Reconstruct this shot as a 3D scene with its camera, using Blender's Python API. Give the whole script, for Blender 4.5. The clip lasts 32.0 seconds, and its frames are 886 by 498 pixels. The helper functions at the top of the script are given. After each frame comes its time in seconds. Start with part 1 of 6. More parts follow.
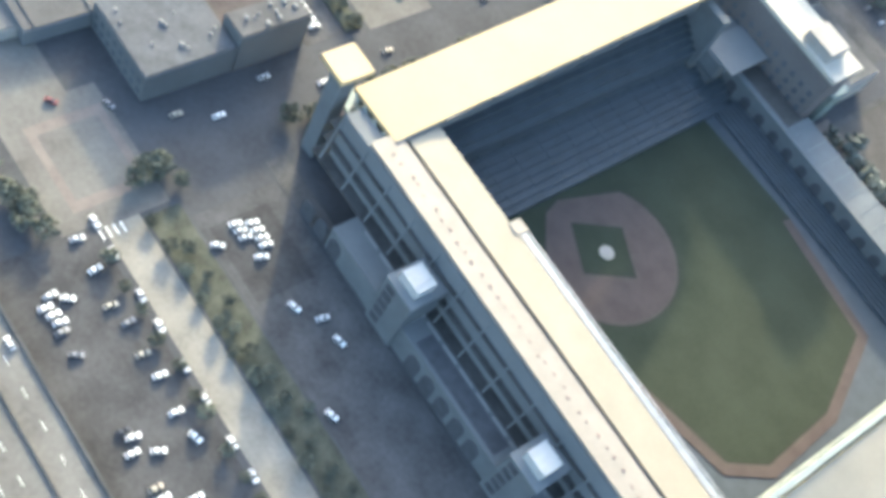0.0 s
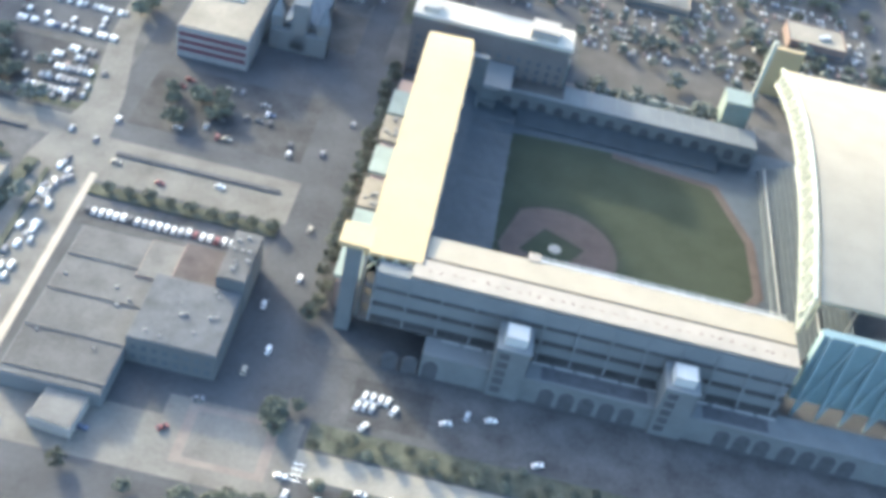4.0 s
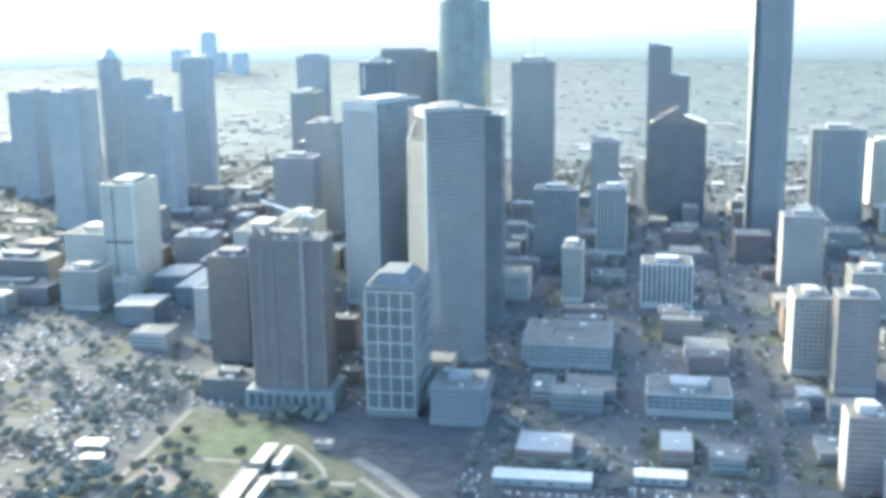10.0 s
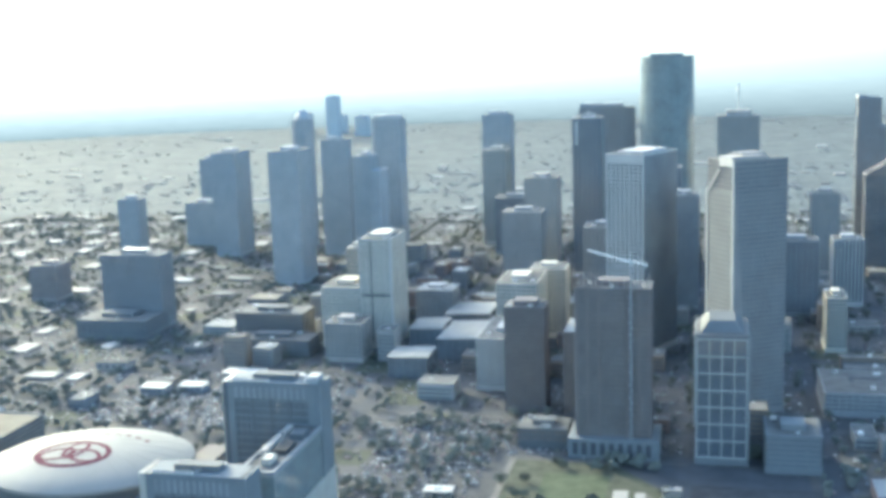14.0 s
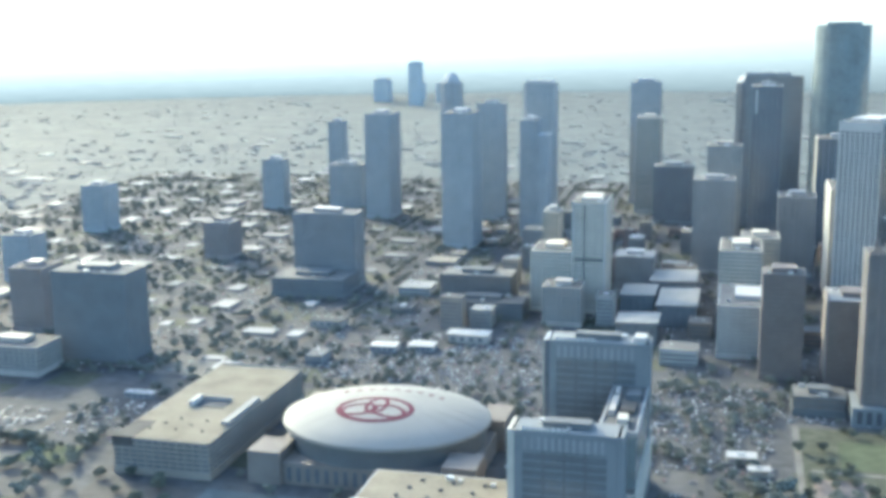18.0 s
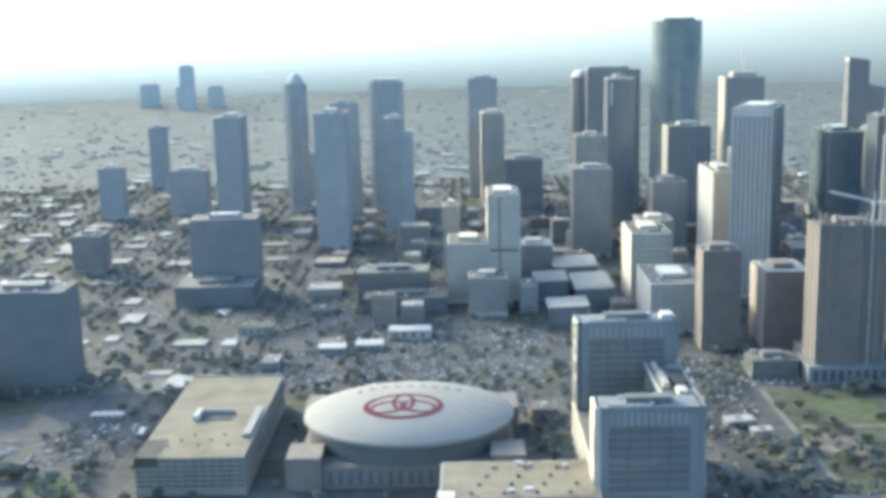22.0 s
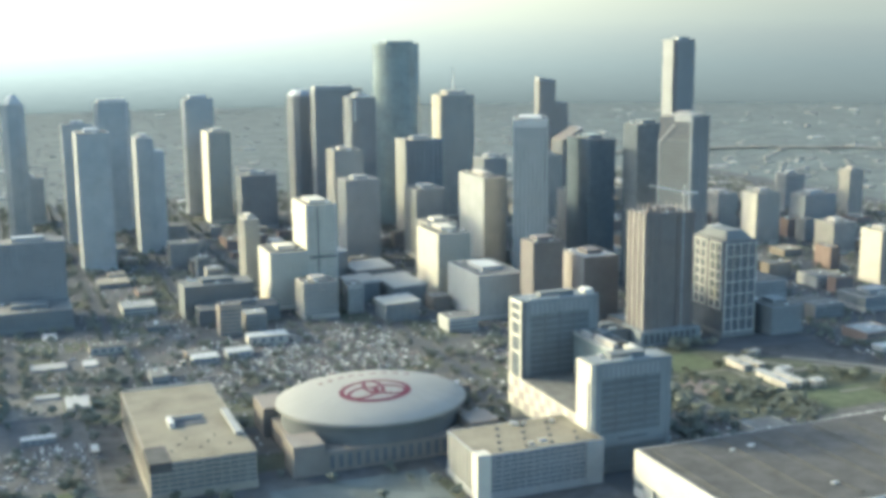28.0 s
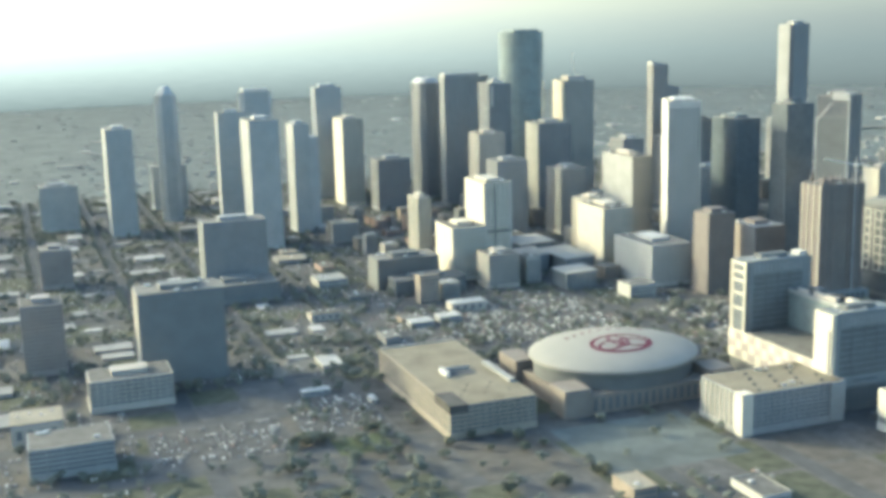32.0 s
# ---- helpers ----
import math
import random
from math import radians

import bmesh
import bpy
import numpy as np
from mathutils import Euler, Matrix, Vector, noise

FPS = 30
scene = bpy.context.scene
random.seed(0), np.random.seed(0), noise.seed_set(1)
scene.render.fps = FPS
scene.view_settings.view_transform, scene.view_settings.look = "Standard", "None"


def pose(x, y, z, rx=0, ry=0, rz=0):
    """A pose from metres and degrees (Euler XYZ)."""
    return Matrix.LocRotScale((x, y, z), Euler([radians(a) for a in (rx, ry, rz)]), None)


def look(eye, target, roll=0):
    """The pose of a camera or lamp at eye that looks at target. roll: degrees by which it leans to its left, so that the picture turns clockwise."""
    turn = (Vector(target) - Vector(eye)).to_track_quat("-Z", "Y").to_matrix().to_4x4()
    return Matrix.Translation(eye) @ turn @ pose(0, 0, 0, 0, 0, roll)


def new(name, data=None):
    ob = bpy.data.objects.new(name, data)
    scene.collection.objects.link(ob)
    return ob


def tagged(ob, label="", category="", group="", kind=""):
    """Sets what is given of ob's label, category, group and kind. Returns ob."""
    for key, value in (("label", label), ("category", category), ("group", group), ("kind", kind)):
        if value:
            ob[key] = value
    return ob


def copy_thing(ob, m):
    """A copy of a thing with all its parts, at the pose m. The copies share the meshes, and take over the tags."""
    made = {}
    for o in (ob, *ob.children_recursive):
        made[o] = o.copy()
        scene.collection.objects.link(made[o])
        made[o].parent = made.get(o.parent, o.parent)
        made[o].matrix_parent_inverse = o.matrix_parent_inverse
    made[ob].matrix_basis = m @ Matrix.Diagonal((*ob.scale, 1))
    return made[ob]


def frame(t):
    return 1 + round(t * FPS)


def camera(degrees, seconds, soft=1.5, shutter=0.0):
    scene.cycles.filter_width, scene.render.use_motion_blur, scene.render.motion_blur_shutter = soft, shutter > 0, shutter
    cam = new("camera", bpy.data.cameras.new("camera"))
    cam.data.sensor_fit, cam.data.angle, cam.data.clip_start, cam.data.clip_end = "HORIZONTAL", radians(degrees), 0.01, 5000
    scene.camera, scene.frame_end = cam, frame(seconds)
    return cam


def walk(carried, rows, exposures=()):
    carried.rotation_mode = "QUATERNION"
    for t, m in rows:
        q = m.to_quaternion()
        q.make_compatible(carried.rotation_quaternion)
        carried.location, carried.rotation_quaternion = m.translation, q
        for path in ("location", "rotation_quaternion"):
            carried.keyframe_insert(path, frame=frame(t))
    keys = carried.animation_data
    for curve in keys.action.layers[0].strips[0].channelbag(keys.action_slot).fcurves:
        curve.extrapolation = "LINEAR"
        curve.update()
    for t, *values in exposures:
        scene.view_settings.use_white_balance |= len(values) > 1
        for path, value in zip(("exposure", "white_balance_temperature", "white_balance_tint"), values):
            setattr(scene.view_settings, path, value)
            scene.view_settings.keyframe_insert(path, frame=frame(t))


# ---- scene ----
cam = camera(42.2, 32.0, soft=4.5)
SCALE = 0.70
METRES, EYE, TILT, LEAN, TURN = 1613.0 * SCALE, 321.0 * SCALE, 0.0, 0.0, 24.3
ROWS = [
    (0.0, 0.0, 0.0, 0.0, 29.29, -59.87, -19.0),
    (0.5, -0.0111, -0.0087, 0.0008, 22.74, -57.9, -18.97),
    (1.0, -0.0226, -0.0166, 0.0019, 16.71, -55.28, -17.29),
    (1.5, -0.035, -0.0238, 0.0026, 10.83, -52.92, -16.32),
    (2.0, -0.0477, -0.0297, 0.0035, 4.81, -50.66, -15.04),
    (2.5, -0.0605, -0.0352, 0.0043, -1.88, -49.29, -13.38),
    (4.5, -0.1156, -0.0485, 0.0065, -19.28, -38.5, -9.68),
    (5.0, -0.1295, -0.0503, 0.0071, -22.29, -35.05, -8.68),
    (5.5, -0.1437, -0.0516, 0.0078, -23.93, -32.81, -7.41),
    (6.0, -0.1583, -0.0525, 0.0079, -25.16, -30.2, -4.93),
    (6.5, -0.173, -0.0534, 0.0084, -24.38, -26.6, -1.06),
    (7.0, -0.1877, -0.0544, 0.0086, -20.48, -21.56, 0.36),
    (7.5, -0.2022, -0.0544, 0.0086, -16.24, -17.82, 0.51),
    (8.0, -0.2169, -0.0546, 0.0079, -14.12, -16.68, 0.18),
    (8.5, -0.2316, -0.0536, 0.007, -14.73, -15.05, 0.34),
    (9.0, -0.2461, -0.0521, 0.0056, -15.56, -14.53, -0.05),
    (9.5, -0.2611, -0.051, 0.0043, -15.14, -13.4, 0.91),
    (10.0, -0.2754, -0.0495, 0.0038, -14.54, -13.0, 0.76),
    (10.5, -0.2908, -0.0478, 0.0025, -13.29, -11.81, 1.74),
    (11.0, -0.3058, -0.0455, 0.0022, -13.38, -11.96, 1.35),
    (11.5, -0.3208, -0.0433, 0.0026, -12.75, -11.33, 1.76),
    (12.0, -0.3363, -0.0406, 0.0019, -11.58, -11.38, 1.35),
    (12.5, -0.3514, -0.0378, 0.0017, -10.97, -11.13, 1.75),
    (13.0, -0.3669, -0.0348, 0.0021, -10.45, -10.27, 1.62),
    (13.5, -0.3823, -0.0322, 0.0019, -10.85, -9.6, 1.58),
    (14.0, -0.3978, -0.0284, 0.0018, -11.22, -9.87, 1.84),
    (14.5, -0.4135, -0.0251, 0.0011, -11.66, -10.33, 1.34),
    (16.5, -0.4747, -0.0073, -0.0012, -13.53, -10.67, 0.27),
    (17.0, -0.4904, -0.0046, -0.0015, -11.22, -12.01, 0.04),
    (17.5, -0.506, -0.001, -0.0021, -10.38, -12.02, -0.44),
    (18.0, -0.5213, 0.0023, -0.0024, -9.73, -11.27, 0.68),
    (18.5, -0.5372, 0.0059, -0.0029, -10.11, -12.94, 0.12),
    (19.0, -0.5533, 0.0093, -0.003, -9.9, -13.46, 0.19),
    (19.5, -0.5689, 0.0129, -0.0032, -10.4, -13.55, 0.63),
    (20.0, -0.5834, 0.0164, -0.0031, -12.03, -13.2, 1.39),
    (20.5, -0.5992, 0.0201, -0.0031, -13.06, -13.22, 1.32),
    (21.0, -0.615, 0.0238, -0.0031, -14.03, -14.05, 0.8),
    (21.5, -0.6307, 0.0278, -0.0029, -17.61, -12.35, 2.05),
    (22.0, -0.6458, 0.0328, -0.0027, -23.56, -11.41, 1.32),
    (22.5, -0.6612, 0.0379, -0.0031, -27.52, -10.95, -0.65),
    (23.0, -0.6765, 0.0427, -0.003, -30.26, -9.71, -0.43),
    (23.5, -0.6923, 0.0474, -0.0028, -32.92, -10.05, 0.45),
    (24.0, -0.708, 0.0518, -0.0027, -34.22, -10.63, 0.28),
    (24.5, -0.7235, 0.0564, -0.0025, -35.49, -9.81, -0.02),
    (25.0, -0.7392, 0.0607, -0.0024, -35.93, -8.58, 0.21),
    (25.5, -0.7547, 0.0654, -0.0025, -37.57, -8.55, -0.18),
    (26.0, -0.7704, 0.07, -0.002, -38.98, -9.17, 0.89),
    (26.5, -0.7859, 0.075, -0.0018, -43.18, -10.33, 1.99),
    (28.5, -0.8486, 0.0946, -0.0015, -46.31, -10.82, 0.62),
    (29.0, -0.8649, 0.0998, -0.0012, -46.86, -11.25, 0.84),
    (29.5, -0.8811, 0.1048, -0.0008, -46.64, -10.75, 1.33),
    (30.0, -0.8975, 0.1098, -0.0004, -46.56, -10.28, 1.52),
    (30.5, -0.9139, 0.115, -0.0003, -46.44, -9.95, 1.23),
    (31.0, -0.9302, 0.1201, 0.0, -46.1, -9.64, 1.35),
    (31.5, -0.9465, 0.1252, 0.0007, -45.61, -10.3, 1.4),
    (32.0, -0.9632, 0.1302, 0.0008, -45.26, -11.13, 1.39),
]
walk(cam, [(t, pose(0, 0, EYE, TILT, LEAN, TURN) @ pose(METRES * x, METRES * y, METRES * z, 90 + pitch, roll, yaw)) for t, x, y, z, yaw, pitch, roll in ROWS],
     [(0.0, 2.76, 6280, 3), (4.5, 2.77, 5850, 4), (6.0, 2.62, 5620, 3), (7.0, 3.03, 5600, 1), (8.0, 3.24, 5620, 1), (10.0, 3.1, 5580, -2), (14.0, 2.54, 5550, -3), (18.0, 2.49, 5600, -2), (22.0, 2.36, 5750, -1), (26.0, 2.25, 6000, -4), (32.0, 2.23, 6200, -7)])

# ---- light ----
TO_SUN = Vector((-0.735, 0.678, 0.0)).normalized() * math.cos(radians(19.3)) + Vector((0, 0, math.sin(radians(19.3))))
sun_data = bpy.data.lights.new("sun", "SUN")
sun_data.energy, sun_data.angle, sun_data.color = 1.55, radians(2.0), (1.0, 0.82, 0.5)
sun = new("sun", sun_data)
sun.matrix_world = look((0, 0, 900), Vector((0, 0, 900)) - TO_SUN)
world = bpy.data.worlds.new("sky")
scene.world = world
world.use_nodes = True
wn = world.node_tree
sky = wn.nodes.new("ShaderNodeTexSky")
sky.sky_type, sky.sun_disc = "NISHITA", False
sky.sun_elevation, sky.sun_rotation = radians(19.3), radians(-47.3)
sky.air_density, sky.dust_density, sky.ozone_density, sky.altitude = 1.0, 4.5, 1.5, 300
wn.nodes["Background"].inputs[1].default_value = 0.15
wn.links.new(sky.outputs[0], wn.nodes["Background"].inputs[0])


# ---- materials ----
def mat(name, color, rough=0.8, vary=0.18, size=6.0, fine=0.6, metal=0.0, bump=0.15, spec=0.4, each=0.0, tint=None):
    """A surface with stains about `size` metres wide and grain about `fine` metres wide, and a shift from piece to piece."""
    m = bpy.data.materials.new(name)
    m.use_nodes = True
    n, l = m.node_tree.nodes, m.node_tree.links
    b = n["Principled BSDF"]
    geo = n.new("ShaderNodeNewGeometry")
    big, small = n.new("ShaderNodeTexNoise"), n.new("ShaderNodeTexNoise")
    big.inputs["Scale"].default_value, small.inputs["Scale"].default_value = 1.0 / size, 1.0 / fine
    big.inputs["Detail"].default_value, small.inputs["Detail"].default_value = 5.0, 3.0
    for x in (big, small):
        l.new(geo.outputs["Position"], x.inputs["Vector"])
    both = n.new("ShaderNodeMath")
    both.operation = "MULTIPLY_ADD"
    l.new(small.outputs[0], both.inputs[0])
    both.inputs[1].default_value = 0.45
    l.new(big.outputs[0], both.inputs[2])
    ramp = n.new("ShaderNodeMapRange")
    l.new(both.outputs[0], ramp.inputs[0])
    ramp.inputs[1].default_value, ramp.inputs[2].default_value = 0.45, 1.0
    ramp.inputs[3].default_value, ramp.inputs[4].default_value = 1 - vary, 1 + vary
    val = ramp.outputs[0]
    if each:
        info, sh = n.new("ShaderNodeObjectInfo"), n.new("ShaderNodeMapRange")
        l.new(info.outputs["Random"], sh.inputs[0])
        sh.inputs[3].default_value, sh.inputs[4].default_value = 1 - each, 1 + each
        mul = n.new("ShaderNodeMath")
        mul.operation = "MULTIPLY"
        l.new(val, mul.inputs[0]), l.new(sh.outputs[0], mul.inputs[1])
        val = mul.outputs[0]
    mix = n.new("ShaderNodeMix")
    mix.data_type = "RGBA"
    l.new(big.outputs[0], mix.inputs[0])
    c2 = tint or color
    mix.inputs[6].default_value, mix.inputs[7].default_value = (*color, 1), (*c2, 1)
    hsv = n.new("ShaderNodeHueSaturation")
    l.new(mix.outputs[2], hsv.inputs["Color"]), l.new(val, hsv.inputs["Value"])
    l.new(hsv.outputs[0], b.inputs["Base Color"])
    b.inputs["Roughness"].default_value, b.inputs["Metallic"].default_value = rough, metal
    b.inputs["Specular IOR Level"].default_value = spec if rough < 0.65 else 0.08
    if bump:
        bm_ = n.new("ShaderNodeBump")
        bm_.inputs["Strength"].default_value, bm_.inputs["Distance"].default_value = bump, 0.1
        l.new(small.outputs[0], bm_.inputs["Height"]), l.new(bm_.outputs[0], b.inputs["Normal"])
    return m


def island(name, colors, rough=0.85, vary=0.25):
    """Stuff whose separate pieces take colours out of a range."""
    m = mat(name, colors[0], rough, vary, 9.0, 1.0)
    n, l = m.node_tree.nodes, m.node_tree.links
    geo, ramp = n.new("ShaderNodeNewGeometry"), n.new("ShaderNodeValToRGB")
    ramp.color_ramp.interpolation = "CONSTANT"
    for i, c in enumerate(colors):
        e = ramp.color_ramp.elements[i] if i < 2 else ramp.color_ramp.elements.new(1)
        e.position, e.color = i / len(colors), (*c, 1)
    l.new(geo.outputs["Random Per Island"], ramp.inputs[0])
    h = [x for x in n if x.type == "HUE_SAT"][0]
    l.new(ramp.outputs[0], h.inputs["Color"])
    return m


# Darks lifted and whites lowered throughout: haze put into the base colours.
ASPHALT = mat("asphalt", (0.067, 0.069, 0.073), 0.9, 0.25, 14, 1.5)
LOT = mat("lot_asphalt", (0.07, 0.07, 0.071), 0.9, 0.4, 9, 1.2, each=0.25)
CONCRETE = mat("pavement_concrete", (0.074, 0.073, 0.071), 0.9, 0.32, 8, 1.0, each=0.15)
PALEROAD = mat("pale_worn_concrete", (0.2, 0.188, 0.162), 0.9, 0.25, 8, 1.0)
ROADC = mat("road_concrete", (0.132, 0.126, 0.115), 0.9, 0.28, 10, 1.2)
BRICKPAVE = mat("brick_paving", (0.165, 0.14, 0.126), 0.9, 0.2, 5, 0.8)
GRASS = mat("grass", (0.06, 0.066, 0.05), 0.95, 0.35, 7, 0.8, tint=(0.072, 0.074, 0.056))
TURF = mat("ballpark_turf", (0.038, 0.046, 0.033), 0.95, 0.15, 12, 1.0)
DIRT = mat("infield_clay", (0.085, 0.069, 0.064), 0.95, 0.15, 6, 0.6)
# The bluish tint stands in for haze over the far plain.
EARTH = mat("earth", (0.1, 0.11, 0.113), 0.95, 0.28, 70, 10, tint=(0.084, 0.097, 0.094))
n_, l_ = EARTH.node_tree.nodes, EARTH.node_tree.links
vor, rng, mulv = n_.new("ShaderNodeTexVoronoi"), n_.new("ShaderNodeMapRange"), n_.new("ShaderNodeMath")
vor.inputs["Scale"].default_value = 1 / 19.0
rng.inputs[1].default_value, rng.inputs[2].default_value, rng.inputs[3].default_value, rng.inputs[4].default_value = 0.15, 1.0, 0.86, 1.18
hs_ = [x for x in n_ if x.type == "HUE_SAT"][0]
l_.new([x for x in n_ if x.type == "NEW_GEOMETRY"][0].outputs["Position"], vor.inputs["Vector"])
l_.new(vor.outputs["Color"], rng.inputs[0]), l_.new(rng.outputs[0], mulv.inputs[0])
mulv.operation = "MULTIPLY"
l_.new(hs_.inputs["Value"].links[0].from_socket, mulv.inputs[1])
l_.new(mulv.outputs[0], hs_.inputs["Value"])
PAINT = mat("road_paint", (0.75, 0.74, 0.7), 0.7, 0.15, 3, 0.5)
WHITE = mat("white_concrete", (0.35, 0.345, 0.33), 0.75, 0.10, 12, 1.5, each=0.05)
CREAM = mat("cream_limestone", (0.382, 0.358, 0.31), 0.8, 0.10, 12, 1.5, each=0.05)
GREY = mat("grey_concrete", (0.23, 0.233, 0.234), 0.8, 0.12, 12, 1.5, each=0.05)
DKGREY = mat("dark_grey_granite", (0.19, 0.196, 0.202), 0.55, 0.12, 12, 1.5, each=0.05)
TAN = mat("tan_precast", (0.307, 0.285, 0.258), 0.8, 0.12, 12, 1.5, each=0.05)
BROWN = mat("brown_granite", (0.232, 0.213, 0.205), 0.7, 0.12, 12, 1.5, each=0.05)
BRICK = mat("red_brick", (0.243, 0.186, 0.162), 0.85, 0.15, 8, 0.8, each=0.06)
GARTAN = mat("weathered_tan_precast", (0.225, 0.203, 0.172), 0.85, 0.16, 9, 1.0)
ROOF = mat("roof_gravel", (0.122, 0.119, 0.113), 0.95, 0.3, 7, 0.9, each=0.2)
ROOFW = mat("white_roof_membrane", (0.215, 0.214, 0.207), 0.7, 0.12, 9, 1.0)
ROOFT = mat("tan_gravel_roof", (0.216, 0.195, 0.16), 0.9, 0.2, 12, 1.5)
STEEL = mat("pale_green_steel", (0.36, 0.38, 0.33), 0.5, 0.12, 5, 0.5)
TEAL = mat("teal_glass_wall", (0.15, 0.21, 0.225), 0.4, 0.15, 6, 1.0, spec=0.3)
METAL = mat("galvanised_metal", (0.45, 0.45, 0.44), 0.4, 0.15, 4, 0.4, metal=0.6)
DOMEM = mat("dome_membrane", (0.205, 0.2, 0.185), 0.7, 0.06, 18, 1.5)
REDPAINT = mat("dull_red_paint", (0.1, 0.036, 0.05), 0.95, 0.1, 4, 0.5)
ROOFD = mat("dark_felt_roof", (0.07, 0.068, 0.065), 0.9, 0.3, 9, 1.2)
HOTEL = mat("hotel_grey_precast", (0.139, 0.146, 0.149), 0.7, 0.1, 10, 1.0)
HEDGE = mat("dark_hedge", (0.06, 0.066, 0.052), 0.95, 0.4, 4, 0.7, tint=(0.078, 0.081, 0.064))
# Far trees paled towards the ground's tone, again for haze.
FARWOOD = mat("haze_pale_grove", (0.11, 0.124, 0.116), 0.95, 0.2, 60, 3, tint=(0.1, 0.113, 0.107))
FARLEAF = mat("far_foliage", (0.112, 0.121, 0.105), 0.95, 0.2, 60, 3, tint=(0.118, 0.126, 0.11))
# Skyline tower colour, brought near the sky's tone in place of haze.
PALE = mat("haze_pale_far_stone", (0.37, 0.385, 0.385), 0.8, 0.08, 30, 5)
SEATS = mat("dark_green_seats", (0.05, 0.062, 0.072), 0.6, 0.2, 4, 0.6)
PANEL = mat("cream_roof_panel", (0.352, 0.272, 0.15), 0.6, 0.07, 14, 1.0)
PANEL2 = mat("beige_roof_panel", (0.25, 0.218, 0.165), 0.6, 0.10, 8, 0.8)
PANEL3 = mat("pale_roof_strip", (0.245, 0.216, 0.18), 0.6, 0.12, 5, 0.7)
SLENDER = mat("mid_grey_granite", (0.19, 0.196, 0.2), 0.7, 0.1, 14, 1.5)
# Stone of the far towers, lightened and blued to put haze into its colour.
HAZEGREY = mat("haze_pale_granite", (0.285, 0.296, 0.303), 0.7, 0.1, 14, 1.5, each=0.05)
TRUNK = mat("bark", (0.13, 0.1, 0.075), 0.95, 0.2, 1, 0.2)
LEAF = mat("foliage", (0.09, 0.099, 0.08), 0.95, 0.3, 2.5, 0.5, each=0.3, tint=(0.104, 0.11, 0.088))
RUBBER = mat("tyre_rubber", (0.03, 0.03, 0.03), 0.9, 0.2, 1, 0.2)
# Dark metal, used also as the shade inside openings and wells.
DARKMETAL_SHADE = mat("dark_metal_and_shade", (0.075, 0.078, 0.084), 0.9, 0.2, 2, 0.3)
HOTELB = mat("hotel_border_panel", (0.16, 0.17, 0.174), 0.75, 0.1, 10, 1.0)
DKBAND = mat("dark_facade_band", (0.112, 0.118, 0.121), 0.7, 0.12, 10, 1.0)
GRAVEL = mat("brown_gravel", (0.084, 0.079, 0.073), 0.95, 0.25, 8, 0.8)
STAINED = mat("stained_tan_deck", (0.2, 0.178, 0.135), 0.9, 0.38, 16, 1.2, tint=(0.125, 0.112, 0.09))
REDBROWN = mat("red_brown_brick", (0.14, 0.128, 0.125), 0.85, 0.14, 9, 1.0)
CROWNW = mat("grey_brown_granite", (0.205, 0.196, 0.188), 0.7, 0.12, 12, 1.5)
FACADE = mat("ballpark_facade_steel_grey", (0.132, 0.142, 0.146), 0.75, 0.14, 6, 0.8)
TEALB = mat("pale_teal_steel", (0.19, 0.255, 0.27), 0.6, 0.12, 5, 0.5)
TRUSSP = mat("grey_green_truss_panel", (0.135, 0.155, 0.14), 0.8, 0.2, 3, 0.6)
WINGR = mat("pale_teal_roof_sheet", (0.165, 0.2, 0.185), 0.6, 0.2, 5, 0.7)
SLATE = mat("slate_roof", (0.14, 0.156, 0.172), 0.7, 0.2, 3, 0.5)


def glass(name, color, rough=0.12, each=0.0):
    return mat(name, color, rough, 0.18, 16, 4.0, spec=0.7, bump=0.02, each=each)


G_DARK = glass("dark_glass", (0.1, 0.112, 0.125))
G_BLUE = glass("blue_glass", (0.088, 0.11, 0.132))
G_TEAL = glass("green_blue_glass", (0.15, 0.178, 0.182))
G_GREY = glass("grey_glass", (0.132, 0.144, 0.154))
G_BRONZE = glass("bronze_glass", (0.159, 0.146, 0.139))
# Glass of the same far towers, paled for haze.
G_HAZE = glass("haze_pale_glass", (0.235, 0.252, 0.264))
CARGLASS = glass("car_glass", (0.02, 0.025, 0.03))


# ---- builders ----
def empty(name, x=0, y=0, z=0, rz=0):
    ob = new(name)
    ob.empty_display_size = 2.0
    ob.matrix_basis = pose(x, y, z, 0, 0, rz)
    return ob


def part(name, bm, material, parent=None, label="", loc=None, mesh=None):
    """Links a bmesh (or a mesh that is there already) as one object under a thing or a part."""
    if mesh is None:
        mesh = bpy.data.meshes.new(name)
        bm.to_mesh(mesh)
        bm.free()
        mesh.materials.append(material)
    ob = new(name, mesh)
    if parent is not None:
        ob.parent = parent
    if loc is not None:
        ob.location = loc
    if label:
        ob["label"] = label
    return ob


def box(x0, x1, y0, y1, z0, z1, bm=None):
    bm = bm or bmesh.new()
    v = [bm.verts.new((x, y, z)) for z in (z0, z1) for x, y in ((x0, y0), (x1, y0), (x1, y1), (x0, y1))]
    for f in ((3, 2, 1, 0), (4, 5, 6, 7), (0, 1, 5, 4), (1, 2, 6, 5), (2, 3, 7, 6), (3, 0, 4, 7)):
        bm.faces.new([v[i] for i in f])
    return bm


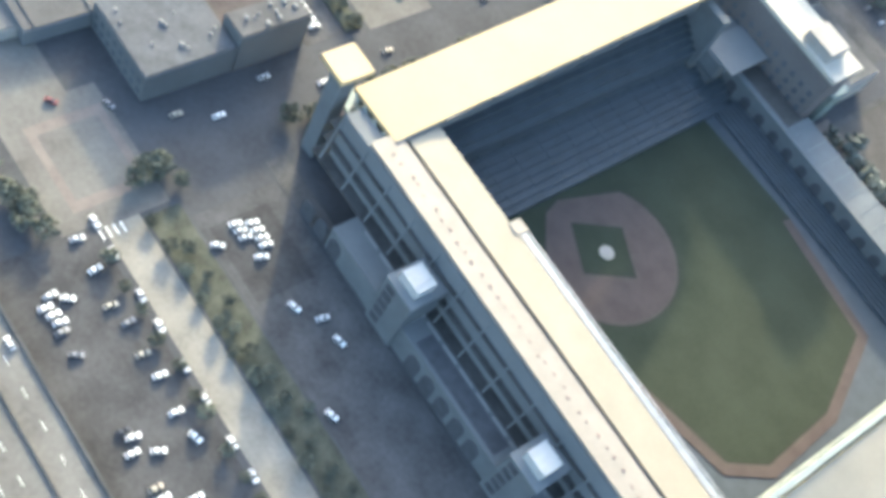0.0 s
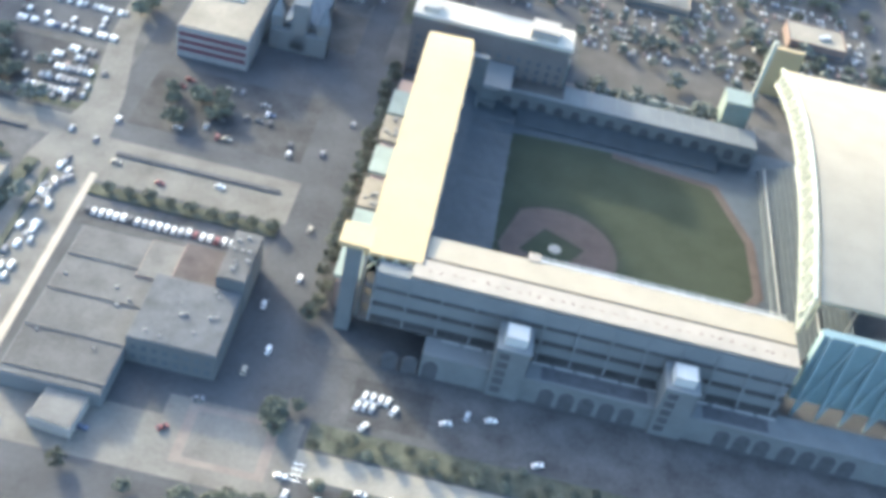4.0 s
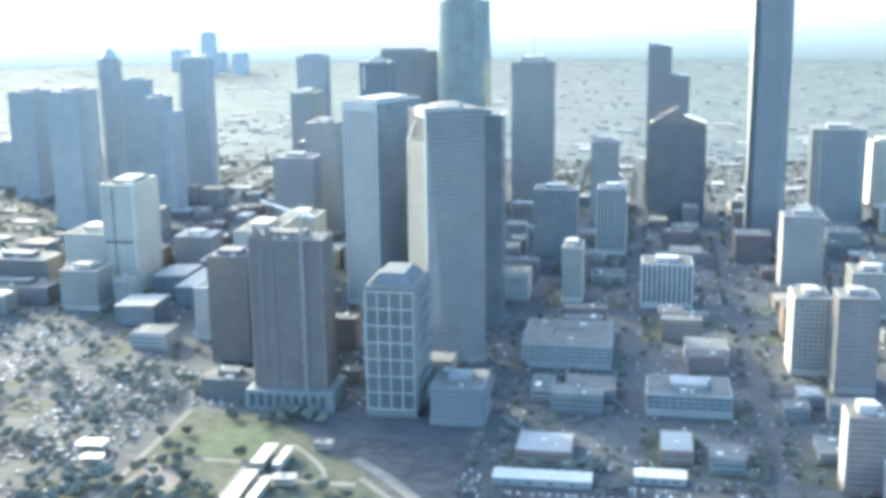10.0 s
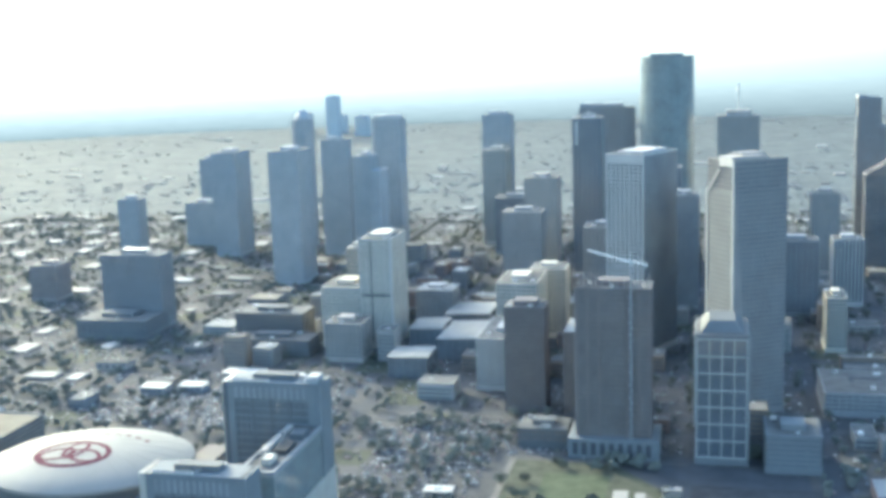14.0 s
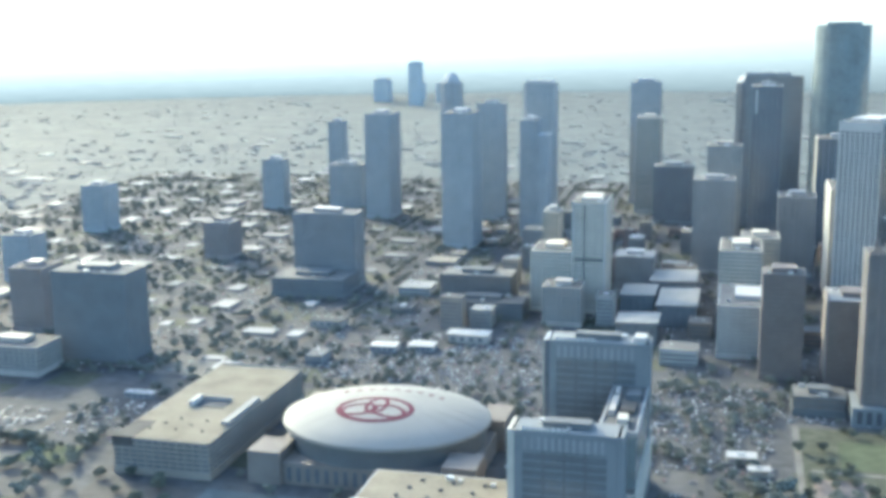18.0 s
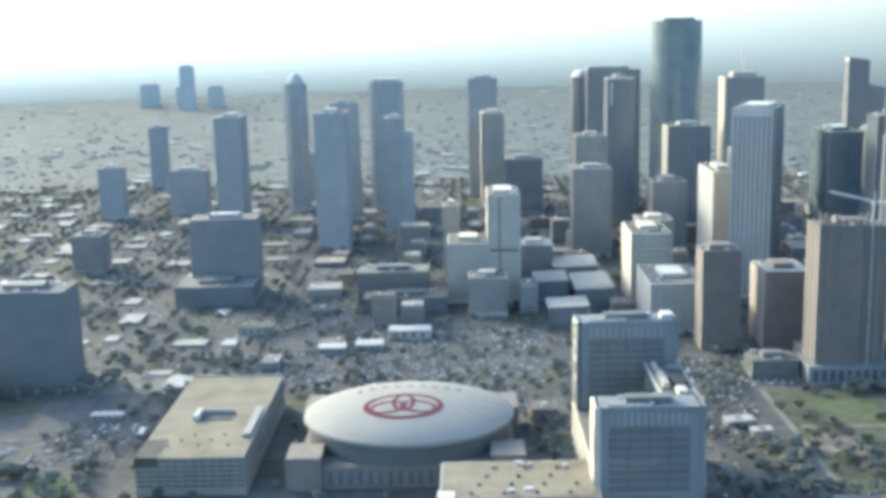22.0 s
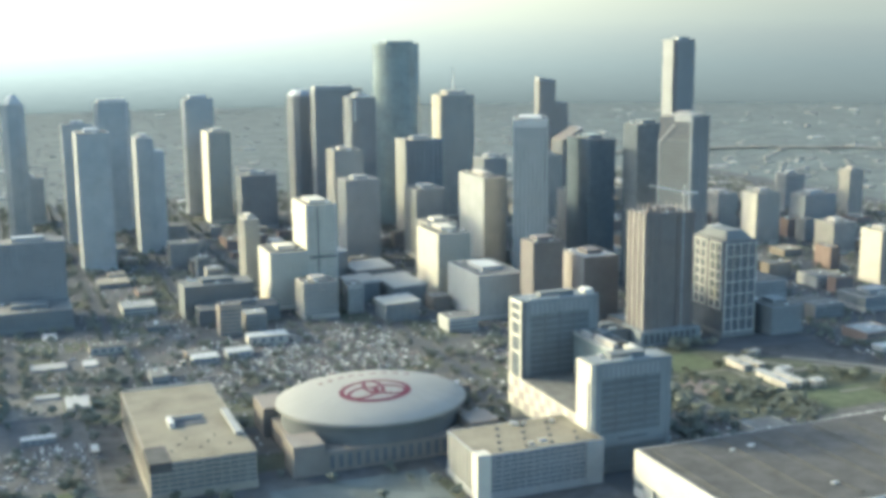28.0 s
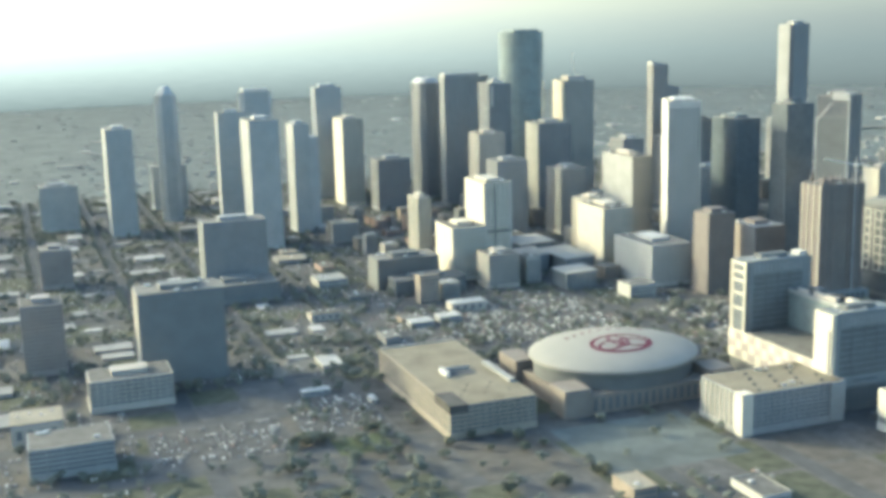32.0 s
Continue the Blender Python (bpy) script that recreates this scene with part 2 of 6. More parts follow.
def prism(poly, z0, z1, bm=None, top=None):
    """A prism on a polygon; top: heights of the upper corners, or another polygon."""
    bm = bm or bmesh.new()
    lo = [bm.verts.new((x, y, z0)) for x, y in poly]
    if top is None:
        hi = [bm.verts.new((x, y, z1)) for x, y in poly]
    elif len(top) and not isinstance(top[0], (tuple, list)):
        hi = [bm.verts.new((x, y, z)) for (x, y), z in zip(poly, top)]
    else:
        hi = [bm.verts.new((x, y, z1)) for x, y in top]
    n = len(poly)
    for i in range(n):
        bm.faces.new((lo[i], lo[(i + 1) % n], hi[(i + 1) % n], hi[i]))
    bm.faces.new(list(reversed(lo)))
    bm.faces.new(hi)
    return bm


def beam(a, b, r, bm=None):
    """A square bar from a to b."""
    bm = bm or bmesh.new()
    a, b = Vector(a), Vector(b)
    d = (b - a).normalized()
    s = d.cross(Vector((0, 0, 1)))
    s = s.normalized() if s.length > 1e-3 else Vector((1, 0, 0))
    u = s.cross(d)
    v = [bm.verts.new(p + s * r * i + u * r * j) for p in (a, b) for i, j in ((-1, -1), (1, -1), (1, 1), (-1, 1))]
    for f in ((0, 1, 2, 3), (7, 6, 5, 4), (0, 4, 5, 1), (1, 5, 6, 2), (2, 6, 7, 3), (3, 7, 4, 0)):
        bm.faces.new([v[i] for i in f])
    return bm


def grown(poly, d):
    """The polygon (counterclockwise, convex) pushed out by d."""
    out, n = [], len(poly)
    for i in range(n):
        p0, p, p1 = Vector(poly[i - 1]), Vector(poly[i]), Vector(poly[(i + 1) % n])
        e0, e1 = (p - p0).normalized(), (p1 - p).normalized()
        n0, n1 = Vector((e0.y, -e0.x)), Vector((e1.y, -e1.x))
        k = d / max(0.3, 1 + n0.dot(n1))
        out.append(tuple(p + (n0 + n1) * k))
    return out


def rect(wx, wy):
    return [(-wx / 2, -wy / 2), (wx / 2, -wy / 2), (wx / 2, wy / 2), (-wx / 2, wy / 2)]


def cham(wx, wy, c):
    x, y = wx / 2, wy / 2
    return [(-x + c, -y), (x - c, -y), (x, -y + c), (x, y - c), (x - c, y), (-x + c, y), (-x, y - c), (-x, -y + c)]


def oval(wx, wy, n=24):
    return [(wx / 2 * math.cos(2 * math.pi * i / n), wy / 2 * math.sin(2 * math.pi * i / n)) for i in range(n)]


def shell(root, poly, z0, z1, wall, glazing, floor=4.0, bay=5.0, band=1.3, pier=0.7, proud=0.35, near=False):
    """A storeyed facade on a polygon: a glazed core, a proud band on every floor, and upright piers; near ones are parts of their own."""
    names = ("floor_band", "pier")
    part("glazing", prism(poly, z0, z1 - 0.5), glazing, root)
    if not near:
        bm = bmesh.new()
        if band:
            n = max(1, round((z1 - z0) / floor))
            step = (z1 - z0) / n
            for i in range(n):
                prism(grown(poly, proud), z0 + step * (i + 1) - band, z0 + step * (i + 1), bm)
        if bay:
            for i in range(len(poly)):
                a, b = Vector(poly[i]), Vector(poly[(i + 1) % len(poly)])
                e = b - a
                k = max(1, round(e.length / bay))
                u = e.normalized()
                o = Vector((u.y, -u.x))
                for j in range(k):
                    p = a + e * (j / k)
                    prism([tuple(p + u * s * pier / 2 + o * d) for s, d in ((-1, proud * 1.5), (1, proud * 1.5), (1, -proud), (-1, -proud))], z0, z1, bm)
        if len(bm.faces):
            tagged(part("facade_frame", bm, wall, root), kind="stuff")
        return
    if band:
        n = max(1, round((z1 - z0) / floor))
        step = (z1 - z0) / n
        ob = part(names[0], prism(grown(poly, proud), 0, band), wall, root, loc=(0, 0, z0 + step - band))
        for i in range(1, n):
            part(names[0], None, None, root, loc=(0, 0, z0 + step * (i + 1) - band), mesh=ob.data)
    if bay:
        made = {}
        for i in range(len(poly)):
            a, b = Vector(poly[i]), Vector(poly[(i + 1) % len(poly)])
            e = b - a
            k = max(1, round(e.length / bay))
            rz = math.atan2(e.y, e.x)
            for j in range(k if k > 1 or len(poly) < 9 else 1):
                p = a + e * (j / k)
                m = made.get("m")
                ob = part(names[1], None if m else box(-pier / 2, pier / 2, -proud * 1.5, proud * 0.6, 0, z1 - z0), wall, root, mesh=m)
                ob.matrix_basis = Matrix.Translation((p.x, p.y, z0)) @ Matrix.Rotation(rz, 4, "Z")
                made["m"] = ob.data


def roof_kit(root, poly, h, wall, seed=0, roof=None, pent=0.45, penth=5.0, units=3, pmat=None):
    """Parapet, roof deck, a penthouse and plant boxes."""
    r = random.Random(seed)
    part("parapet", prism(grown(poly, 0.5), h - 0.6, h + 0.5), wall, root)
    part("roof", prism(grown(poly, -0.6), h + 0.45, h + 0.62), roof or ROOF, root)
    xs, ys = [p[0] for p in poly], [p[1] for p in poly]
    wx, wy, cx, cy = max(xs) - min(xs), max(ys) - min(ys), (max(xs) + min(xs)) / 2, (max(ys) + min(ys)) / 2
    if pent:
        part("penthouse", box(cx - wx * pent / 2, cx + wx * pent / 2, cy - wy * pent / 2, cy + wy * pent / 2, h + 0.6, h + penth), pmat or wall, root)
    for i in range(units):
        x, y = cx + r.uniform(-0.38, 0.38) * wx, cy + (r.choice((-1, 1)) * r.uniform(0.27, 0.4)) * wy
        s = r.uniform(1.2, 3.0)
        part("roof_unit", box(x - s, x + s, y - s * 0.6, y + s * 0.6, h + 0.6, h + 0.6 + r.uniform(1.2, 2.6)), METAL, root)


def tower(name, label, x, y, h, poly, wall, glazing, floor=4.0, bay=5.0, band=1.3, pier=0.7, roof=None, pent=0.45, penth=5.0, units=3, z0=0.0, group="downtown towers", rz=0, proud=0.35, pmat=None, cat="tower", near=False):
    root = tagged(empty(name, x, y, 0, rz), label, cat, group)
    part("base", prism(grown(poly, 1.0), z0, z0 + 6.0), wall, root)
    shell(root, poly, z0 + 6.0, h, wall, glazing, floor, bay, band, pier, proud, near)
    roof_kit(root, poly, h, wall, int(abs(x * 7 + y)), roof, pent, penth, units, pmat)
    return root

# ---- ground, streets and blocks ----
X_STREETS = [-173.0 - 100.6 * k for k in range(-4, 19)]
Y_STREETS = [270.0 + 100.6 * k for k in range(0, 17)]
R_FAR, R_SKY = 4700.0, 6450.0
CX, CY = -775.0, 100.0
bm = bmesh.new()
ring = [bm.verts.new((CX + (R_FAR + 5) * math.cos(a), CY + (R_FAR + 5) * math.sin(a), 0)) for a in [2 * math.pi * i / 96 for i in range(96)]]
bm.faces.new(ring)
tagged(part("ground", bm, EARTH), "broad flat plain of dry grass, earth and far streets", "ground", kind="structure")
tagged(part("road", box(-2000, 300, 60, 1900, 0.0, 0.05), ASPHALT), "grid of dark asphalt city streets", "road", kind="structure")

# far land, haze and sky down to the skyline: a plain glowing ring, brighter towards the sun
RING_TOP = 770.0
m = bpy.data.materials.new("far_haze")
m.use_nodes = True
n, l = m.node_tree.nodes, m.node_tree.links
n.remove(n["Principled BSDF"])
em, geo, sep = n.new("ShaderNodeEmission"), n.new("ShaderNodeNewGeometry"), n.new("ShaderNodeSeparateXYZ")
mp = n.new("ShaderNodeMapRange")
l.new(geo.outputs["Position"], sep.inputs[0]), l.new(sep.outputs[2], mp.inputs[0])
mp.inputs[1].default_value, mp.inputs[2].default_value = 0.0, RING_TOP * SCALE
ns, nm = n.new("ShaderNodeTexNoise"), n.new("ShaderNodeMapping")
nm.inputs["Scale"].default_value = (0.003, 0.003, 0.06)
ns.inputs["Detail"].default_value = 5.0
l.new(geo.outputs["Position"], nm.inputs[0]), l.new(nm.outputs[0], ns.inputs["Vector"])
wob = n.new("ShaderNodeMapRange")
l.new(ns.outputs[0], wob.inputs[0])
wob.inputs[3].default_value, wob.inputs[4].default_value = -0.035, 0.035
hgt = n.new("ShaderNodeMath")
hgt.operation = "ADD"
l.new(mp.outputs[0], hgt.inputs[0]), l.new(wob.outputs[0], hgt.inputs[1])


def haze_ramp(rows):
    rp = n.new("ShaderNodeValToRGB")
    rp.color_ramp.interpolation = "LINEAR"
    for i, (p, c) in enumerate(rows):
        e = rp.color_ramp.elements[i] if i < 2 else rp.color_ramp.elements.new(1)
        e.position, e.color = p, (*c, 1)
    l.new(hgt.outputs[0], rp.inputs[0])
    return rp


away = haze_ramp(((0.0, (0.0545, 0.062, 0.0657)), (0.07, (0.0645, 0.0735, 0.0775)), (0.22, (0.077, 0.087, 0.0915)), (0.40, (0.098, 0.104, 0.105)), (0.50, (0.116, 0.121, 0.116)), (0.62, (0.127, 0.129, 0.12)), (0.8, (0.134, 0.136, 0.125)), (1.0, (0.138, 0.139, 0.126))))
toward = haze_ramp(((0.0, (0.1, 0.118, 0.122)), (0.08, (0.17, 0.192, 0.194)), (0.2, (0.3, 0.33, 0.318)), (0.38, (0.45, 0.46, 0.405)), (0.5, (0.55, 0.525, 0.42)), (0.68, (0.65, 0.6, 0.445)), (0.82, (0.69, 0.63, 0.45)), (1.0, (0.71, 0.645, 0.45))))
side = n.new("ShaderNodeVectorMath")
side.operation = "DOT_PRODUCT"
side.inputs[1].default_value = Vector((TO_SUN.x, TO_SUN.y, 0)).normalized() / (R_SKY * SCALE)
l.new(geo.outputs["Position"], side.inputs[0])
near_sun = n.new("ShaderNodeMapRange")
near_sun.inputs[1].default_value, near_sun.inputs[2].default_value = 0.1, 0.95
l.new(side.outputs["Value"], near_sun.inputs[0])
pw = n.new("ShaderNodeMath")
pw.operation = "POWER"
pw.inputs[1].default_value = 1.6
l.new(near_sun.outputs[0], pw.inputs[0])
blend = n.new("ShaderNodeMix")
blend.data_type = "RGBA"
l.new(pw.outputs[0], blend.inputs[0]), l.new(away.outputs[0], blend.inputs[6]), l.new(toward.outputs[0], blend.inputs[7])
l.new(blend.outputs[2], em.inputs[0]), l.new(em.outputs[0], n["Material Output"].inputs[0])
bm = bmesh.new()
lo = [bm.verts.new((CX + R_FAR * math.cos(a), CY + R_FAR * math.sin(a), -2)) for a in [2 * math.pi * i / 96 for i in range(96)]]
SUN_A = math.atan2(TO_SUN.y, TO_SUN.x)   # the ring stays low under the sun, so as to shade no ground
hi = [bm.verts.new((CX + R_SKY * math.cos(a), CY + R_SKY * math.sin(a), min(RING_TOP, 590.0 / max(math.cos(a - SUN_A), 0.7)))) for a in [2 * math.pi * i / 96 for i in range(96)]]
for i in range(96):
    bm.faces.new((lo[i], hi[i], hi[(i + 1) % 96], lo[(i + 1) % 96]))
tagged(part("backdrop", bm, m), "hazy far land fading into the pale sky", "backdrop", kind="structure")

BUILT = []   # footprints that filler keeps clear of


def claim(x0, x1, y0, y1, pad=4):
    BUILT.append((x0 - pad, x1 + pad, y0 - pad, y1 + pad))


def free(x0, x1, y0, y1):
    return all(x1 < a or x0 > b or y1 < c or y0 > d for a, b, c, d in BUILT)


# ---- towers ----
DIM = {}


def T(name, label, x, y, wx, wy, h, wall, glazing, **k):
    DIM[name] = (wx, wy, h)
    shape = k.pop("shape", None)
    poly = {None: rect, "oval": oval}[shape](wx, wy) if not isinstance(shape, (int, float)) else cham(wx, wy, shape)
    claim(x - wx / 2, x + wx / 2, y - wy / 2, y + wy / 2)
    return tower(name, label, x, y, h, poly, wall, glazing, **k)


T("curved_glass_tower", "tall blue-green glass tower with rounded sides", -633, 1438, 79, 77, 303, G_TEAL, G_TEAL, shape="oval", bay=0, band=0.8, pent=0.6, penth=5, units=0, proud=0.12)
T("slender_grey_tower", "very tall slender grey granite tower with one cut corner", -218, 1212, 45, 31, 306, SLENDER, G_GREY, shape=8, bay=5, band=1.6, pier=1.6, pent=0.5, penth=5)
shell_t = T("travertine_tower", "pale stone office tower with close upright ribs", -530, 1436, 59, 44, 215, TAN, G_GREY, bay=3.4, band=1.0, pier=1.3, pent=0.6, penth=8)
part("antenna", prism(oval(1.6, 1.6, 8), 220, 262), METAL, shell_t)
T("gabled_tower", "dark red granite tower with stepped gables", -349, 1443, 32, 18, 236, DKGREY, G_BRONZE, bay=4, pent=0, units=0)
T("gabled_tower_step", "lower step of a dark granite tower", -320, 1444, 26, 18, 194, DKGREY, G_BRONZE, bay=4, pent=0, units=0)
T("round_top_tower", "grey tower with a rounded peaked top", -1245, 1546, 35, 30, 214, HAZEGREY, G_HAZE, shape=9, bay=4, pent=0, units=0)
T("stone_office_tower", "grey stone office tower with a small crown", -931, 1670, 50, 31, 209, HAZEGREY, G_HAZE, bay=4, pent=0.6, penth=6)
T("white_top_tower", "grey glass tower with a bright white roof edge", -1093, 1544, 55, 24, 213, HAZEGREY, G_HAZE, shape=6, bay=8, band=1.0, pent=0.8, penth=6, pmat=WHITE)
T("broad_slab_tower", "broad grey slab tower with fine floor lines", -1152, 1234, 43, 61, 190, HAZEGREY, G_HAZE, bay=6, band=1.6)
T("plain_slab_tower", "plain brown-grey slab tower", -1337, 1448, 40, 63, 170, HAZEGREY, G_HAZE, bay=5)
T("lit_edge_tower", "grey tower with a pale sunlit side", -1155, 1450, 45, 18, 187, HAZEGREY, G_HAZE, bay=4)
T("stepped_dark_tower", "dark stone tower with a set-back shoulder", -1071, 1335, 24, 48, 172, HAZEGREY, G_HAZE, bay=4)
T("pale_side_tower", "grey tower with a flank paled as if sunlit", -917, 1578, 38, 58, 157, CREAM, G_GREY, bay=6)
T("dark_glass_block", "dark grey glass tower beside the main street", -638, 1318, 61, 50, 153, GREY, G_DARK, bay=8, band=0.7)
T("slanted_top_tower", "dark tower with a sloping shoulder", -725, 1485, 84, 24, 228, DKGREY, G_GREY, bay=5)
T("dark_square_tower", "dark blue glass tower with a lit notch", -737, 1318, 40, 42, 223, DKGREY, G_DARK, bay=7, band=0.8)
T("arched_top_tower", "dark tower with a rounded top", -760, 1590, 40, 62, 214, DKGREY, G_DARK, shape=8, bay=6, pent=0, units=0)
T("stone_middle_tower", "warm grey stone tower of middle height", -655, 1024, 31, 88, 128, TAN, G_GREY, bay=4, band=1.6)
T("white_ribbed_tower", "tall white tower with a grid of small windows", -638, 908, 41, 75, 212, WHITE, G_DARK, bay=5, band=1.5, pier=1.5, pent=0.7, penth=3, rz=-25)
T("blue_glass_tower", "dark blue glass tower with thin mullions", -552, 903, 37, 62, 184, G_BLUE, G_BLUE, bay=6, band=0.5, pier=0.25, proud=0.1)
T("navy_glass_tower", "dark navy glass tower", -522, 819, 43, 33, 207, G_DARK, G_DARK, bay=6, band=0.5, pier=0.25, proud=0.1)
T("hospital_tower", "white hospital tower with a dark slot", -925, 912, 35, 67, 122, CREAM, G_GREY, bay=7, band=2.8, pent=0.6, penth=4, near=True)
T("hospital_wing", "white lower hospital wing", -965, 908, 46, 61, 68, CREAM, G_GREY, bay=6, band=2.2)
T("cream_office_block", "cream stone office block with blank side wall", -765, 891, 42, 73, 80, CREAM, G_GREY, bay=5, band=1.8, near=True)
T("white_parking_block", "broad white concrete block", -757, 782, 55, 92, 51, WHITE, G_GREY, bay=9, band=2.4, floor=3.4)
T("brown_hotel_tower", "brown stone hotel tower", -728, 691, 35, 31, 96, REDBROWN, G_BRONZE, bay=4, band=1.6, pent=0.6, penth=5, near=True)
T("brown_hotel_wing", "brown stone hotel wing with a pale roof", -670, 688, 42, 52, 78, REDBROWN, G_BRONZE, bay=4, band=1.6, roof=ROOFW, near=True)
T("grey_slab_block", "dark grey office slab on a low podium", -1251, 953, 77, 36, 91, DKGREY, G_GREY, bay=5)
T("blank_slab_block", "long blank grey-brown slab building with a lit end wall", -1365, 622, 78, 42, 86, HOTEL, HOTEL, bay=5, band=2.9, pier=1.4, proud=0.15, units=9)
T("brown_block", "brown stone apartment block by the slab", -1486, 697, 38, 40, 69, BROWN, G_BRONZE, bay=4)
T("low_brown_block", "long low brown office block", -1050, 892, 79, 40, 38, DKBAND, G_BRONZE, bay=4)
T("tan_slim_tower", "slim banded tan tower with a white roof box", -224, 482, 24, 24, 53, BRICK, G_GREY, bay=0, band=1.9, pent=0.5, penth=7, pmat=WHITE, near=True)
T("striped_white_tower", "white tower with dark upright window stripes", -406, 1149, 34, 36, 82, WHITE, G_DARK, bay=4.2, band=0, pier=1.6, proud=0.6)
T("striped_low_block", "white block with tall dark window stripes", -343, 918, 50, 38, 46, WHITE, G_DARK, bay=5, band=0, pier=1.8, proud=0.8)
T("small_white_tower", "small pale stone tower among offices", -440, 933, 20, 44, 58, CREAM, G_GREY, bay=4)
T("tan_brick_block", "tan office block with a pale sunlit edge", -228, 723, 29, 38, 68, TAN, G_GREY, bay=4)
T("brown_brick_slab", "brown brick slab tower", -198.5, 679, 31, 32, 80, BROWN, G_BRONZE, bay=4)
T("old_tan_tower", "old tan brick tower", -199, 1009, 42, 36, 80, TAN, G_GREY, bay=4)
T("slant_roof_tower", "dark bronze glass tower with a steep roof", -323, 1370, 76, 42, 135, G_BRONZE, G_DARK, bay=5, band=0.5, proud=0.15)
T("rounded_grey_block", "broad grey glass building", -109, 1369, 70, 52, 130, GREY, G_GREY, shape=10, bay=6, band=1.0)
T("slim_pale_tower", "slim pale tower with a sunlit flank", -26, 1503, 30, 42, 95, CREAM, G_GREY, bay=5)
T("flat_roof_block", "broad low block with a gravel roof and a court", -432, 735, 76, 76, 21, GREY, G_GREY, bay=6, band=1.6, pent=0)
T("red_brick_tower", "red-brown brick tower with a white corner stripe", -81, 771, 46, 44, 50, BRICK, G_BRONZE, bay=4, near=True)
T("far_small_tower", "small grey tower far off", -1548, 1497, 38, 30, 86, HAZEGREY, G_HAZE, bay=5)
T("far_block_tower", "grey block tower far off", -1737, 1241, 38, 44, 73, HAZEGREY, G_HAZE, bay=5)
T("far_dark_tower", "dark brown apartment block with balconies", -1457, 1088, 38, 40, 50, BROWN, G_BRONZE, bay=5)
T("crown_tower", "brown granite tower with a white open crown", -537, 709, 53, 38, 224, CROWNW, G_GREY, bay=4, near=True, rz=34)
T("half_built_tower", "brown apartment tower with a ragged unfinished top", -641, 590, 58, 32, 136, REDBROWN, G_BRONZE, bay=4, band=1.6, near=True)
T("lattice_tower", "grey tower behind a white concrete lattice", -558, 595, 39, 58, 103, HOTEL, G_DARK, bay=0, band=0)
T("hotel_slab", "grey convention hotel slab", -857, 409, 67, 20, 104, DKBAND, G_GREY, bay=4, band=1.0, pier=0.5, near=True)
T("hotel_front_slab", "lower grey convention hotel slab", -860, 290, 63, 20, 83, DKBAND, G_GREY, bay=4, band=1.0, pier=0.5, near=True)
T("stone_garage", "precast parking garage, grey in shade, cream where sunlit", -940, 294, 95, 57, 33, DKGREY, G_DARK, bay=6, band=1.6, floor=3.6, units=6, pent=0, roof=STAINED, near=True)
T("arena_garage", "broad tan parking garage beside the arena", -1160, 444, 74, 180, 27, GARTAN, G_DARK, bay=6, band=1.6, floor=3.6, units=0, pent=0, roof=STAINED, near=True)
T("convention_hall", "huge flat-roofed white convention hall", -638, 171, 486, 130, 33, WHITE, G_GREY, bay=20, band=8, floor=16, pent=0, units=14, roof=ROOFD, near=True)

